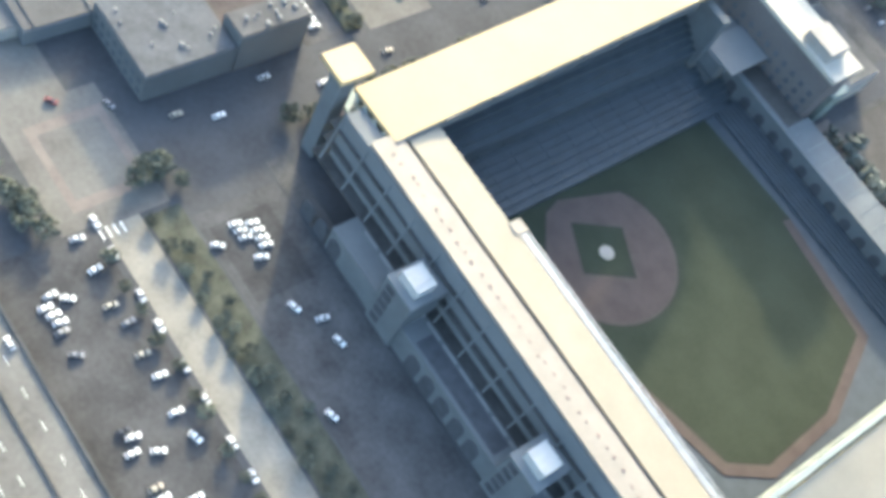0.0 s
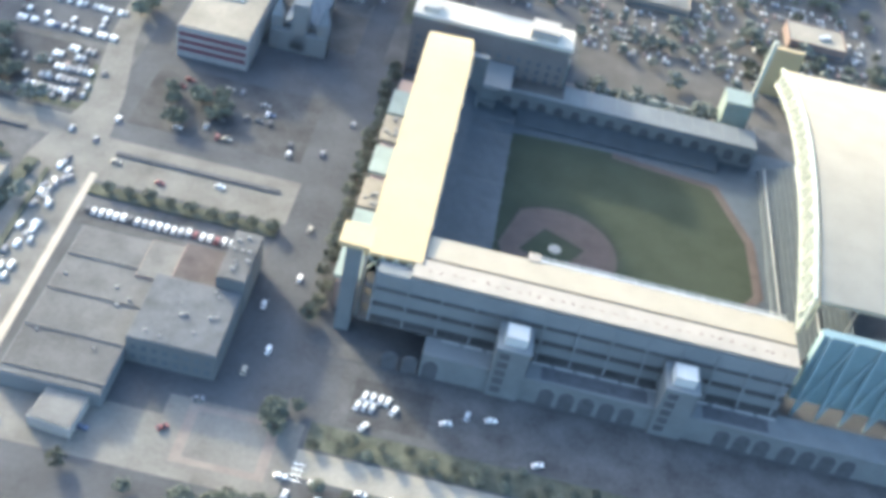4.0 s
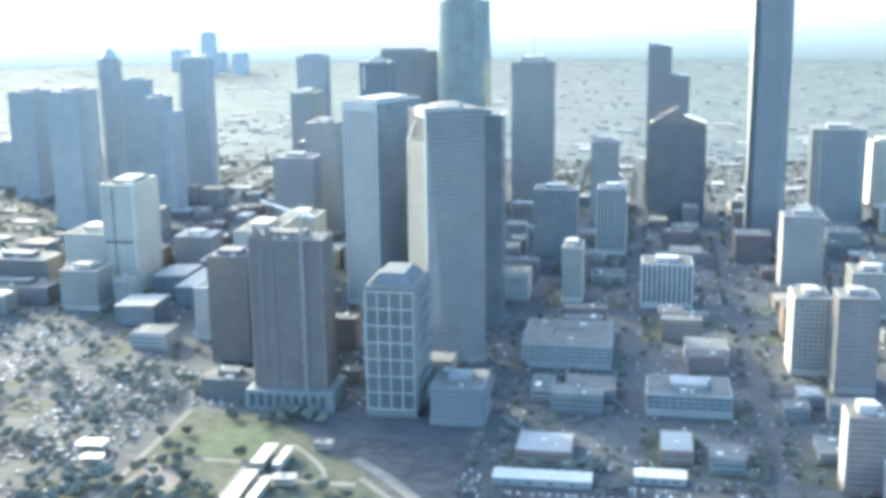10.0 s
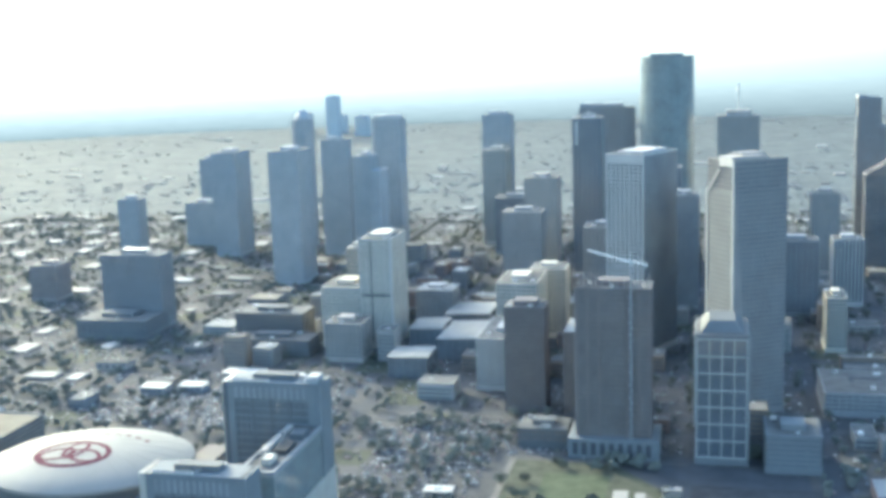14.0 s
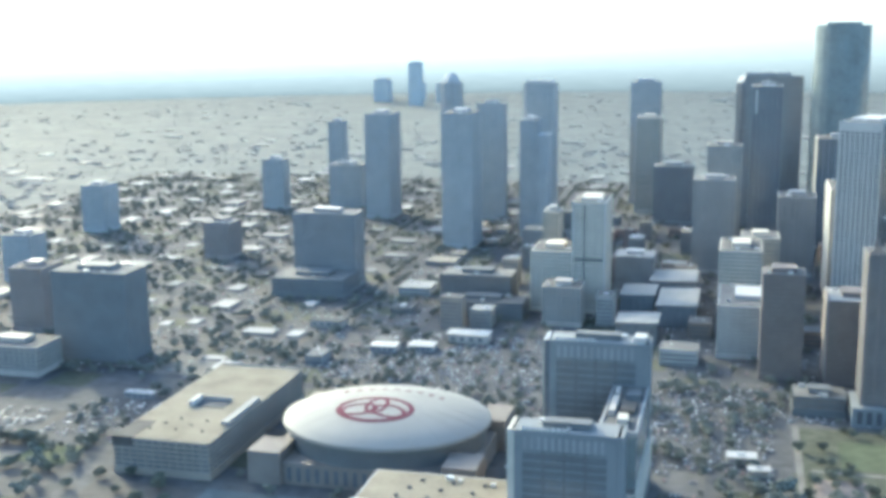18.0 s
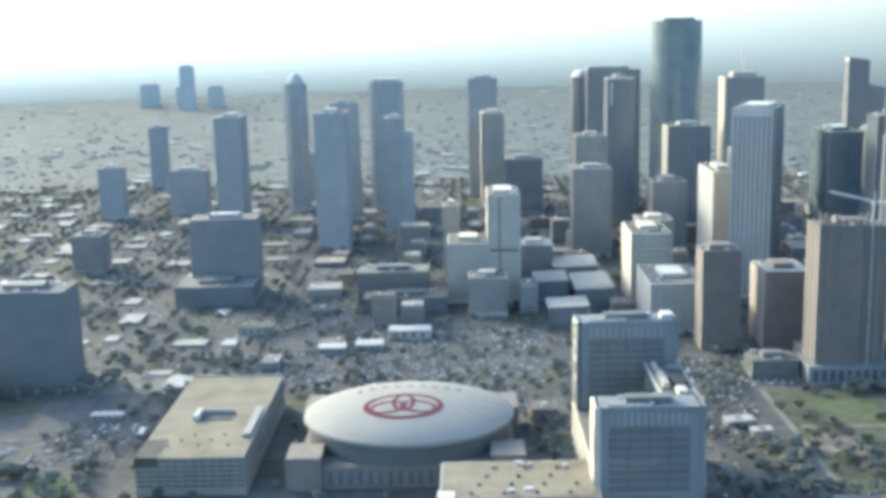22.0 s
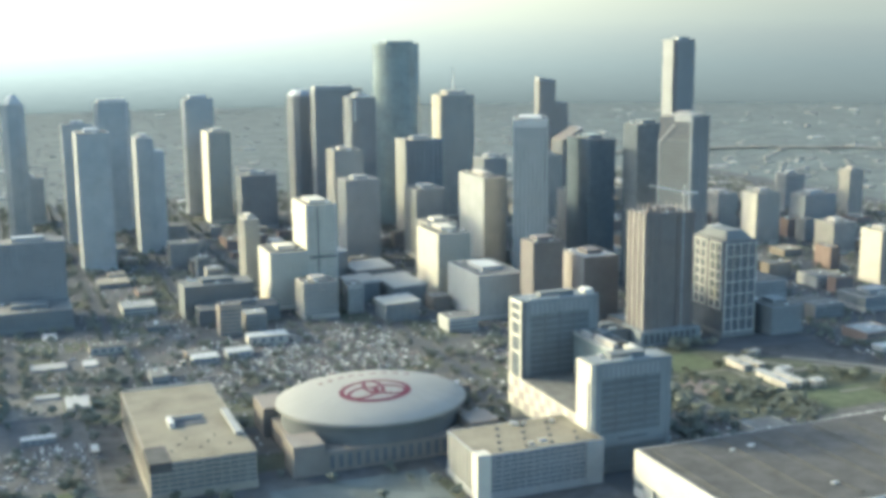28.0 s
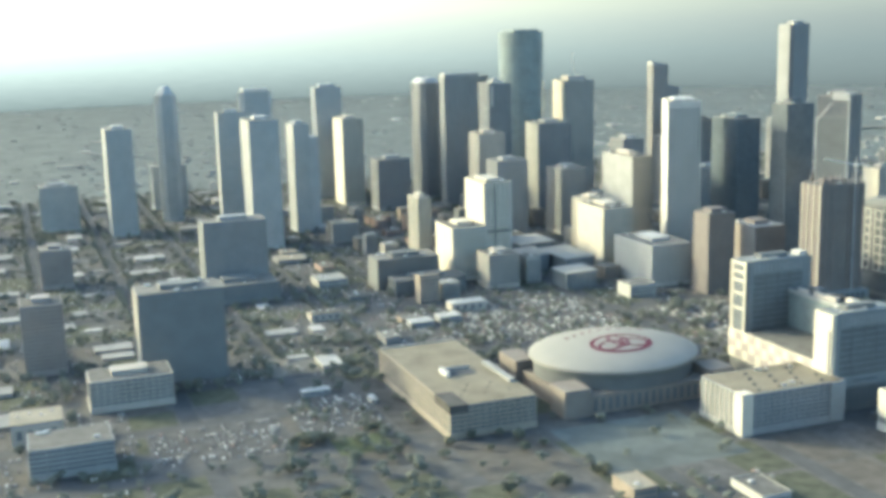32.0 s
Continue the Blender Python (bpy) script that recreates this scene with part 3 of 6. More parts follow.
# ---- arena ----
ARENAB = mat("arena_brown_stone", (0.17, 0.152, 0.136), 0.8, 0.14, 9, 1.0)
def arena(x, y):
    root = tagged(empty("arena", x, y), "round arena with a shallow pale dome and red emblem", "arena")
    claim(x - 82, x + 82, y - 76, y + 76)
    RX, RY = 77.0, 68.0
    part("base_wall", prism(rect(152, 128), 0, 16), ARENAB, root, "tan stone base with tall windows")
    part("drum", prism(oval(2 * RX - 8, 2 * RY - 8, 64), 16, 31), DKBAND, root)
    part("rim", prism(oval(2 * RX, 2 * RY, 72), 30.5, 33), DOMEM, root)
    part("stair_block", box(-82, -58, -67, -38, 0, 24), ARENAB, root)
    part("stair_block", box(58, 82, -67, -38, 0, 24), ARENAB, root)
    part("stair_block", box(-82, -62, 30, 67, 0, 24), ARENAB, root)
    part("stair_block", box(62, 82, 30, 67, 0, 24), ARENAB, root)

    def top(u, v):
        return 33 + 12.5 * (1 - min(1.0, (u / RX) ** 2 + (v / RY) ** 2)) ** 0.8
    bm = bmesh.new()
    rows = []
    for i in range(1, 15):
        k = i / 14
        rows.append([bm.verts.new((RX * k * math.cos(a), RY * k * math.sin(a), top(RX * k * math.cos(a), RY * k * math.sin(a)))) for a in [2 * math.pi * j / 72 for j in range(72)]])
    c = bm.verts.new((0, 0, top(0, 0)))
    for j in range(72):
        bm.faces.new((c, rows[0][j], rows[0][(j + 1) % 72]))
        for i in range(13):
            bm.faces.new((rows[i][j], rows[i + 1][j], rows[i + 1][(j + 1) % 72], rows[i][(j + 1) % 72]))
    dome = part("dome_roof", bm, DOMEM, root, "pale membrane dome")
    for f in dome.data.polygons:
        f.use_smooth = True
    for j in range(24):
        a = 2 * math.pi * j / 24
        bm = bmesh.new()
        for i in range(8):
            k0, k1 = 0.28 + i * 0.09, 0.28 + (i + 1) * 0.09
            p, q = (RX * k0 * math.cos(a), RY * k0 * math.sin(a)), (RX * k1 * math.cos(a), RY * k1 * math.sin(a))
            beam((*p, top(*p)), (*q, top(*q)), 0.12, bm)
        part("seam", bm, DOMEM, dome)

    def loop(cx, cy, rx, ry, w, name, tilt=0):
        bm = bmesh.new()
        pts = []
        for j in range(48):
            a = 2 * math.pi * j / 48
            for r in (0, w):
                u, v = (rx - r) * math.cos(a), (ry - r) * math.sin(a)
                u, v = u * math.cos(tilt) - v * math.sin(tilt) + cx, u * math.sin(tilt) + v * math.cos(tilt) + cy
                pts.append(bm.verts.new((u, v, top(u, v) + 0.25)))
        for j in range(48):
            a, b, c2, d = pts[2 * j], pts[(2 * j + 2) % 96], pts[(2 * j + 3) % 96], pts[2 * j + 1]
            bm.faces.new((a, b, c2, d))
        part(name, bm, REDPAINT, dome, "dull red painted ring")
    loop(-3, -19, 29, 22, 4.2, "emblem_ring")
    loop(-14, -22, 14, 10, 3.2, "emblem_loop", 0.35)
    loop(8, -22, 14, 10, 3.2, "emblem_loop", -0.35)
    loop(-3, -14, 8.5, 15, 3.0, "emblem_loop")
    for i in range(9):
        u = -36 + 9 * i
        v = 16 + 9 * (1 - (u / 40) ** 2)
        bm = box(u - 2.6, u + 2.6, v - 2, v + 2, 0, 0.3)
        ob = part("plain_bar", bm, REDPAINT, dome, "faded red lettering bar")
        ob.location.z = top(u, v + 2) - 0.05
    m = None
    for side in range(2):
        for i in range(16):
            u = -52 + 6.9 * i
            ob = part("tall_window", None if m else box(-1.4, 1.4, -0.3, 0.3, 3, 13), G_DARK, root, mesh=m, loc=(u, -64.1 if side == 0 else 64.1, 0))
            m = ob.data


arena(-1013, 424)


# ---- ballpark ----
BRIGHTW = mat("white_skylight_panel", (0.42, 0.42, 0.4), 0.5, 0.1, 3, 0.5)


def ballpark():
    root = tagged(empty("ballpark", -50, 270), "open-roofed ballpark with pale roofs round a green field", "stadium")
    claim(-150, 120, 165, 440)
    ox, oy = -50, 270
    L = lambda x0, x1, y0, y1, z0, z1: box(x0 - ox, x1 - ox, y0 - oy, y1 - oy, z0, z1)
    P = lambda pts: [(x - ox, y - oy) for x, y in pts]
    # field
    part("ground_slab", L(-112, 62, 205, 388, 0.02, 0.1), SEATS, root, "dark floor round the field")
    edge = [(-96, 216), (-44, 229), (22, 245), (33, 262), (31, 300), (14, 340), (-40, 347), (-96, 344)]
    part("playing_field", prism(P(edge), 0.1, 0.35), TURF, root, "green mown turf")
    hp = Vector((-84, 256))
    md = Vector((-64, 262))
    ax = (md - hp).normalized()
    ay = Vector((-ax.y, ax.x))
    arc = [md + (ax * math.cos(a) + ay * math.sin(a)) * 29 for a in [math.pi * (-0.62 + 1.24 * i / 20) for i in range(21)]]
    part("infield_clay", prism(P([tuple(hp - ax * 5 - ay * 4)] + [tuple(p) for p in arc] + [tuple(hp - ax * 5 + ay * 4)]), 0.36, 0.40), DIRT, root)
    sq = [hp + ax * 4, hp + ax * 19.4 - ay * 14, hp + ax * 35, hp + ax * 19.4 + ay * 14]
    part("infield_grass", prism(P([tuple(p) for p in sq]), 0.41, 0.45), TURF, root)
    part("mound", prism(P([tuple(md + Vector(p)) for p in oval(6, 6, 20)]), 0.46, 0.75), mat("mound_cover", (0.3, 0.28, 0.25), 0.8), root, "pale round mound")
    for i, (p, q) in enumerate(zip(edge[1:6], edge[2:7])):
        d = (Vector(q) - Vector(p)).normalized()
        o = Vector((-d.y, d.x)) * 4.5
        part("warning_track", prism(P([p, q, tuple(Vector(q) + o), tuple(Vector(p) + o)]), 0.3, 0.40 + 0.01 * i), DIRT, root, "strip of dull clay")
    # seating tiers, each row of stands a step
    def tiers(name, x0, x1, y0, y1, z0, z1, n, along):
        st = part(name, L(x0, x1, y0, y1, 0.05, 0.3), GREY, root)
        for i in range(n):
            k0, k1 = i / n, (i + 1) / n
            z = z0 + (z1 - z0) * k1
            if along == "w":
                b = L(x1 + (x0 - x1) * k0, x1 + (x0 - x1) * k1, y0, y1, 0.3, z)
            elif along == "s":
                b = L(x0, x1, y1 + (y0 - y1) * k1, y1 + (y0 - y1) * k0, 0.3, z)
            elif along == "n":
                b = L(x0, x1, y0 + (y1 - y0) * k0, y0 + (y1 - y0) * k1, 0.3, z)
            else:
                b = L(x0 + (x1 - x0) * k0, x0 + (x1 - x0) * k1, y0, y1, 0.3, z)
            part("tier_step", b, SEATS, st)
    tiers("lower_stand", -122, -92, 225, 362, 1, 12, 10, "w")
    tiers("upper_stand", -138, -114, 205, 350, 16, 33, 9, "w")
    tiers("side_stand", -110, 20, 205, 226, 1, 10, 8, "s")
    tiers("upper_side_stand", -116, 26, 190, 212, 15, 30, 8, "s")
    tiers("left_field_stand", -92, 14, 351, 361, 1, 5, 6, "n")
    for x in (38, 52):
        part("aisle_rail", L(x, x + 0.3, 224, 358, 3.0 + (x - 36) * 0.46, 4.2 + (x - 36) * 0.46), METAL, root, "pale rail across the seats")
    tiers("outfield_stand", 36, 66, 222, 360, 2, 15, 14, "e")
    for y in range(232, 362, 13):
        part("aisle", L(-122, -92, y - 0.35, y + 0.35, 12.2, 12.4), SEATS, root)
    # south roof along the avenue
    zs = lambda y: 37.5 + (y - 190) / 152 * 11.5
    bm = bmesh.new()
    sec = []
    for i in range(30):
        y = 190 + 6 * i   # straight to y = 318, then curving down at the north end
        zt = zs(y) - 16.5 * (max(0.0, y - 318) / 46) ** 2.2
        x0, x1 = -143.0, -120.0 - 3.0 * (max(0.0, y - 312) / 52) ** 2
        sec.append([bm.verts.new((x - ox, y - oy, z)) for x, z in ((x0, zt), (x1, zt + 0.8), (x1, zt - 1.0), (x0, zt - 1.8))])
    for a, b in zip(sec, sec[1:]):
        for i in range(4):
            bm.faces.new((a[i], a[(i + 1) % 4], b[(i + 1) % 4], b[i]))
    bm.faces.new(sec[0][::-1]), bm.faces.new(sec[-1])
    bmesh.ops.recalc_face_normals(bm, faces=bm.faces)
    roof = part("avenue_roof", bm, PANEL, root, "bright cream sloping roof")
    for i in range(7):
        y = 190 + 20 * i
        part("roof_edge", L(-120.0, -119.2, y, y + 20, zs(y) - 3.0, zs(y) + 0.9), DKBAND, roof)
    # east roof, two strips with a gutter
    eroof = part("side_roof", L(-120, 28, 195.2, 208, 36.2, 37.4), PANEL2, root, "beige flat roof")
    part("outer_roof_strip", L(-123, 28, 182.5, 193.2, 36.6, 38.0), PANEL3, root, "paler stained roof strip")
    part("gutter", L(-122, 28, 193.2, 195.2, 35.6, 36.4), DARKMETAL_SHADE, root, "dark gutter")
    r = random.Random(4)
    for i in range(34):
        x, y = -116 + 4.2 * i + r.uniform(-1, 1), 187.5 + r.uniform(-0.7, 0.7)
        s = r.uniform(0.3, 0.6)
        part("roof_vent", L(x - s, x + s, y - s * 0.6, y + s * 0.6, 38.0, 38.4), BRICK, root)
    part("catwalk", L(-76, 26, 210.2, 212.6, 34.5, 34.9), METAL, root, "grey steel catwalk")
    for y in (210.0, 212.8):
        part("catwalk_rail", L(-76, 26, y - 0.15, y + 0.15, 35.7, 36.0), METAL, root)
    for i in range(26):
        x = -76 + 4 * i
        part("catwalk_post", L(x - 0.15, x + 0.15, 207.9, 213.0, 34.9, 35.2), METAL, root)
    part("roof_tab", L(-80, -75, 207, 212, 37.0, 37.8), PANEL3, root)
    # east facade
    part("concourse_wall", L(-112, 120, 168.4, 181, 0, 12.4), FACADE, root, "grey arcade wall under a terrace")
    part("terrace_roof", L(-112, 28, 168.0, 181.2, 12.4, 13.0), HOTEL, root, "grey terrace roof")
    # Flat dark slabs on the terrace take the place of shade in sunken courts.
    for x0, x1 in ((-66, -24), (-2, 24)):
        part("terrace_well", L(x0, x1, 169.5, 176, 13.0, 13.2), DARKMETAL_SHADE, root, "dark slab standing in for a shaded terrace court")
    for x in range(-106, 28, 9):
        part("terrace_kerb", L(x, x + 7, 176.6, 177.2, 13.0, 13.9), GREY, root)
    part("upper_wall", L(-136, 28, 182.3, 189, 12, 36), HOTELB, root, "grey-green upper wall")
    part("concourse_floor", L(-140, 28, 178, 189, 13, 13.6), CONCRETE, root)
    part("concourse_floor", L(-140, 28, 180, 189, 20.5, 21.0), CONCRETE, root)
    part("concourse_floor", L(-140, 28, 181, 189, 28.0, 28.5), CONCRETE, root)
    m = None
    for i in range(13):
        x = -136 + 13.4 * i
        ob = part("facade_column", None if m else beam((0, -2.6, 13), (0, 1.6, 36.5), 0.35), HOTELB, root, mesh=m, loc=(x - ox, 181.2 - oy, 0))
        m = ob.data
    m = None
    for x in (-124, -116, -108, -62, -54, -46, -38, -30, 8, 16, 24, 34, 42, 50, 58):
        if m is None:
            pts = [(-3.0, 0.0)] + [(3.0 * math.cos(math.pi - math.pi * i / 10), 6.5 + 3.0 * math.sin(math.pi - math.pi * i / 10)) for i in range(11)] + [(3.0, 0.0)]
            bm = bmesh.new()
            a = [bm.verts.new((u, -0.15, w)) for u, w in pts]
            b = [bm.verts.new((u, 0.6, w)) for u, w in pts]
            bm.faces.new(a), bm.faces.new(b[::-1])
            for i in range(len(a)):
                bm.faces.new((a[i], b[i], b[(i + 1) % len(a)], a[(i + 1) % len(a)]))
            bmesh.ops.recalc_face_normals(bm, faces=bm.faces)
        # Solid dark plate on the wall, coloured as the shade within an arch.
        ob = part("arch", None if m else bm, DARKMETAL_SHADE, root, mesh=m, loc=(x - ox, 168.3 - oy, 0))
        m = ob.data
    for z, dz in ((19.0, 1.5), (27.5, 1.3)):
        m = None
        for i in range(12):
            ob = part("window_slot", None if m else box(-6.0, 6.0, -0.12, 0.12, 0, dz), G_DARK, root, "dark window slot", mesh=m, loc=(-129.3 + 13.4 * i - ox, 182.25 - oy, z))
            m = ob.data
    # stair towers
    for x in (-79, -14):
        st = part("stair_tower", L(x - 6.5, x + 6.5, 167, 182, 0, 26), FACADE, root, "grey stair tower with a bright skylight box")
        part("stair_roof", L(x - 6.8, x + 6.8, 166.7, 182, 26, 26.8), HOTELB, st)
        part("skylight", L(x - 4.2, x + 4.2, 169.5, 177, 26.8, 31.2), BRIGHTW, st)
        for k in range(3):
            part("skylight_bar", L(x - 4.3 + 2.8 * k, x - 3.9 + 2.8 * k, 169.3, 177.2, 31.2, 31.5), METAL, st)
        for k in range(5):
            # Dark plates coloured as shaded openings; the tower behind is solid.
            part("opening", L(x - 5, x - 1, 166.7, 167.2, 3 + 4.6 * k, 6 + 4.6 * k), DARKMETAL_SHADE, st)
    # clock tower corner
    part("corner_tower", L(-149, -143, 183, 189, 0, 47), FACADE, root, "grey corner tower")
    part("tower_cap", L(-152, -140, 179.5, 192, 47, 49), PANEL, root, "cream flat tower cap")
    part("wing", L(-152, -143, 194, 345, 0, 15), BRICK, root, "brick avenue wing")
    rw = random.Random(9)
    for y, c in ((205, WINGR), (228, WINGR), (250, ROOFT), (275, WINGR), (300, ROOFT), (322, WINGR)):
        part("wing_roof", L(-153.5, -143, y - 9, y + 11, 15, 16.5), c, root)
        if c is not WINGR:
            for i in range(6):
                x_, y_, s = rw.uniform(-152, -145), y + rw.uniform(-7, 9), rw.uniform(0.5, 1.1)
                part("wing_roof_unit", L(x_ - s, x_ + s, y_ - s, y_ + s, 16.5, 17.6), ROOFW, root)
    bm = bmesh.new()
    v = [[bm.verts.new((x - ox, y - oy, z)) for y, z in ((192, 0), (341, 0), (341, 39.5), (310, zs(310) - 1.9), (192, zs(192) - 1.9))] for x in (-142.6, -141)]
    bm.faces.new(v[0]), bm.faces.new(v[1][::-1])
    for i in range(5):
        bm.faces.new((v[0][i], v[1][i], v[1][(i + 1) % 5], v[0][(i + 1) % 5]))
    bmesh.ops.recalc_face_normals(bm, faces=bm.faces)
    # Added wall, closed up to the roof to keep low sun off the field.
    part("avenue_wall", bm, GREY, root, "grey wall under the cream roof")
    part("end_wall_block", L(-141, -112, 346, 350, 0, 37), FACADE, root)
    # truss under the roof end
    for i in range(4):
        x = -141 + 5.5 * i
        bm = beam((x - ox, 189 - oy, 30), (x + 5.5 - ox, 189 - oy, 37.5), 0.25)
        beam((x - ox, 189 - oy, 37.5), (x + 5.5 - ox, 189 - oy, 30), 0.25, bm)
        part("truss_brace", bm, STEEL, root)
    # retractable roof at the far end
    prof = lambda y: 47 + 20 * math.sin(math.pi * min(1, max(0, (y - 196) / 196))) ** 0.9
    bm = bmesh.new()
    sec = []
    for i in range(25):
        y = 208 + 168 * i / 24
        z = prof(y)
        sec.append([bm.verts.new((x - ox, y - oy, zz)) for x, zz in ((33, z), (118, z + 2), (118, z), (33, z - 2))])
    for a, b in zip(sec, sec[1:]):
        for i in range(4):
            bm.faces.new((a[i], a[(i + 1) % 4], b[(i + 1) % 4], b[i]))
    bm.faces.new(sec[0][::-1]), bm.faces.new(sec[-1])
    bmesh.ops.recalc_face_normals(bm, faces=bm.faces)
    rr = part("sliding_roof", bm, PANEL2, root, "large beige arched roof panel")
    lowz = lambda y: prof(y) - 9 - 9 * (1 - min(1, (y - 208) / 168))
    ys = [208 + 168 * i / 22 for i in range(23)]
    for i in range(22):
        a, b = ys[i], ys[i + 1]
        bm = beam((31 - ox, a - oy, prof(a)), (31 - ox, b - oy, prof(b)), 0.7)
        beam((31 - ox, a - oy, lowz(a)), (31 - ox, b - oy, lowz(b)), 0.7, bm)
        beam((31 - ox, a - oy, lowz(a)), (31 - ox, b - oy, prof(b)), 0.45, bm)
        beam((31 - ox, a - oy, prof(a)), (31 - ox, b - oy, lowz(b)), 0.45, bm)
        beam((31 - ox, a - oy, prof(a)), (31 - ox, a - oy, lowz(a)), 0.45, bm)
        part("truss_bay", bm, STEEL, rr, "pale green steel truss bay")
        bm = bmesh.new()
        v = [bm.verts.new((34 - ox, y - oy, z)) for y, z in ((a, lowz(a) + 1), (b, lowz(b) + 1), (b, prof(b) - 1), (a, prof(a) - 1))]
        bm.faces.new(v)
        bm.normal_update()
        bmesh.ops.solidify(bm, geom=bm.faces[:], thickness=0.3)
        part("truss_panel", bm, TRUSSP, rr, "grey-green panel behind the truss")
    part("end_wall", L(33, 118, 190, 194, 14, 50), TEAL, root, "teal glass end wall")
    for i in range(9):
        x = 36 + 10 * i
        bm = beam((x - ox, 187 - oy, 8), (x - ox, 189.5 - oy, 50), 0.5)
        beam((x - ox, 187 - oy, 8), (x + 10 - ox, 189.5 - oy, 50), 0.35, bm)
        part("end_brace", bm, TEALB, root)
    # arcade with arches on the far side
    part("arcade_wall", L(-104, 32, 362, 365, 0, 12.9), FACADE, root, "pale stone arcade beyond the outfield")
    part("arcade_walk", L(-70, 32, 365, 379, 0, 12.5), FACADE, root, "grey walkway roof behind the arcade")
    part("arcade_walk", L(-104, -70, 365, 375.6, 0, 12.5), ROOFD, root)
    for i in range(12):
        part("walk_rib", L(-66 + 8 * i, -65.4 + 8 * i, 365, 379, 12.5, 12.8), HOTELB, root)
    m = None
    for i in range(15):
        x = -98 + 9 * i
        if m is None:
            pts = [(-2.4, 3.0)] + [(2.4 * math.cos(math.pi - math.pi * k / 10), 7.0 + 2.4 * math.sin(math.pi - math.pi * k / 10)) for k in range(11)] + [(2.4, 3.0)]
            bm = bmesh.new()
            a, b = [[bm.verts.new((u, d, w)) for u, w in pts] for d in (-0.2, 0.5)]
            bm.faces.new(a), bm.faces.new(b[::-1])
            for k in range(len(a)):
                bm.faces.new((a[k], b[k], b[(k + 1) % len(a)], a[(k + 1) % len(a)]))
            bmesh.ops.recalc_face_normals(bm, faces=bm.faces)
        # Dark arched plate standing for the shade inside the arcade.
        ob = part("arcade_opening", None if m else bm, DARKMETAL_SHADE, root, mesh=m, loc=(x - ox, 362 - oy, 0))
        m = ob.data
    part("arcade_tower", L(-84, -70, 390, 402, 0, 19), WINGR, root)
    part("arcade_tower", L(14, 28, 386, 400, 0, 22), WINGR, root)
    part("rear_stand", L(-122, -104, 351, 375.6, 0, 18), FACADE, root)
    part("rear_roof", L(-116, -98, 352, 375.6, 18, 19), HOTELB, root)
    part("plaza_fence", L(-52, 6, 396.5, 397.3, 0.2, 5.5), STEEL, root, "long white fence of the plaza")
    part("rail_mast", prism(P([(28, 398), (30, 398), (30, 400), (28, 400)]), 0, 55), STEEL, root)
    part("scoreboard", L(41, 58, 440, 443, 0, 30), PANEL, root)
    for i in range(5):
        y = 232 + 30 * i
        part("light_pole", prism(P([tuple(Vector((60, y)) + Vector(p)) for p in oval(0.9, 0.9, 6)]), 5, 30), METAL, root)


ballpark()

# ---- special tops and fronts ----
def extra(name):
    return bpy.data.objects[name]


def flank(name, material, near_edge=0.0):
    """A blank wall on a tower's sun-facing side, often paler to stand in for sunlight."""
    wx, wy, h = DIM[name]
    part("blank_flank", box(-wx / 2 - 0.9, -wx / 2 - 0.3, -wy / 2 + near_edge, wy / 2, 6.2, h + 0.2), material, extra(name), "blank side wall, often paled as if sunlit")


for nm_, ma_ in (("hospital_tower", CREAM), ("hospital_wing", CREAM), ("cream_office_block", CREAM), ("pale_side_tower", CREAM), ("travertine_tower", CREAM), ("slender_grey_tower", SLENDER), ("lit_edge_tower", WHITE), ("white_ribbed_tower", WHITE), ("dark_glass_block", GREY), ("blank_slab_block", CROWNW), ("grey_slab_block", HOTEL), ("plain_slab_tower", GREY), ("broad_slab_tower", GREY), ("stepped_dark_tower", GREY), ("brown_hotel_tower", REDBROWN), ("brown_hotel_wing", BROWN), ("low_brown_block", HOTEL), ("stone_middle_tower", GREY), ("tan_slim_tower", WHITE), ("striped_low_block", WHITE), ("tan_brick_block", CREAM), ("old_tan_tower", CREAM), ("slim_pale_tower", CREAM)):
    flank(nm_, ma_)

lt = extra("lattice_tower")
for side_, w_, d_, cells, mat_l, z_lo, t_ in ((0, 39.4, 58.4, ((-18.6, 18.6, 4),), WHITE, 6.0, 0.45), (1, 58.4, 39.4, ((-28, 28, 6),), GREY, 6.0, 0.4), (3, 58.4, 39.4, ((-25.0, -3.5, 2), (3.5, 25.0, 2)), WHITE, 30.0, 0.8)):
    rz_ = Matrix.Rotation(side_ * math.pi / 2, 4, "Z")
    for a_, b_, n_ in cells:
        for x_ in [a_ + (b_ - a_) * k_ / n_ for k_ in range(n_ + 1)]:
            part("lattice_post", box(x_ - t_, x_ + t_, -0.6, 0.6, z_lo, 101), mat_l, lt).matrix_basis = rz_ @ Matrix.Translation((0, -d_ / 2 - 0.7, 0))
        for k_ in range(8):
            part("lattice_beam", box(a_, b_, -0.45, 0.45, -t_, t_), mat_l, lt).matrix_basis = rz_ @ Matrix.Translation((0, -d_ / 2 - 0.7, z_lo + (100 - z_lo) * k_ / 7))
part("mansard_roof", prism(rect(33, 50), 104, 112, top=rect(20, 34)), DKBAND, lt, "sloping grey top storey")

ct = extra("crown_tower")
for y0, y1, zt in ((-19.9, -18.3, 224), (18.3, 19.9, 198)):
    part("corner_pier", box(-28.0, -26.9, y0, y1, 0, zt), WHITE, ct, "white corner pier")
part("crown_beam", box(-28.0, -26.9, -18.3, 1.0, 219, 227.5), WHITE, ct, "white crown beam")
part("crown_cap", box(-26.8, 6, -19.4, 2, 224.7, 227.5), TAN, ct, "pale raised crown block")
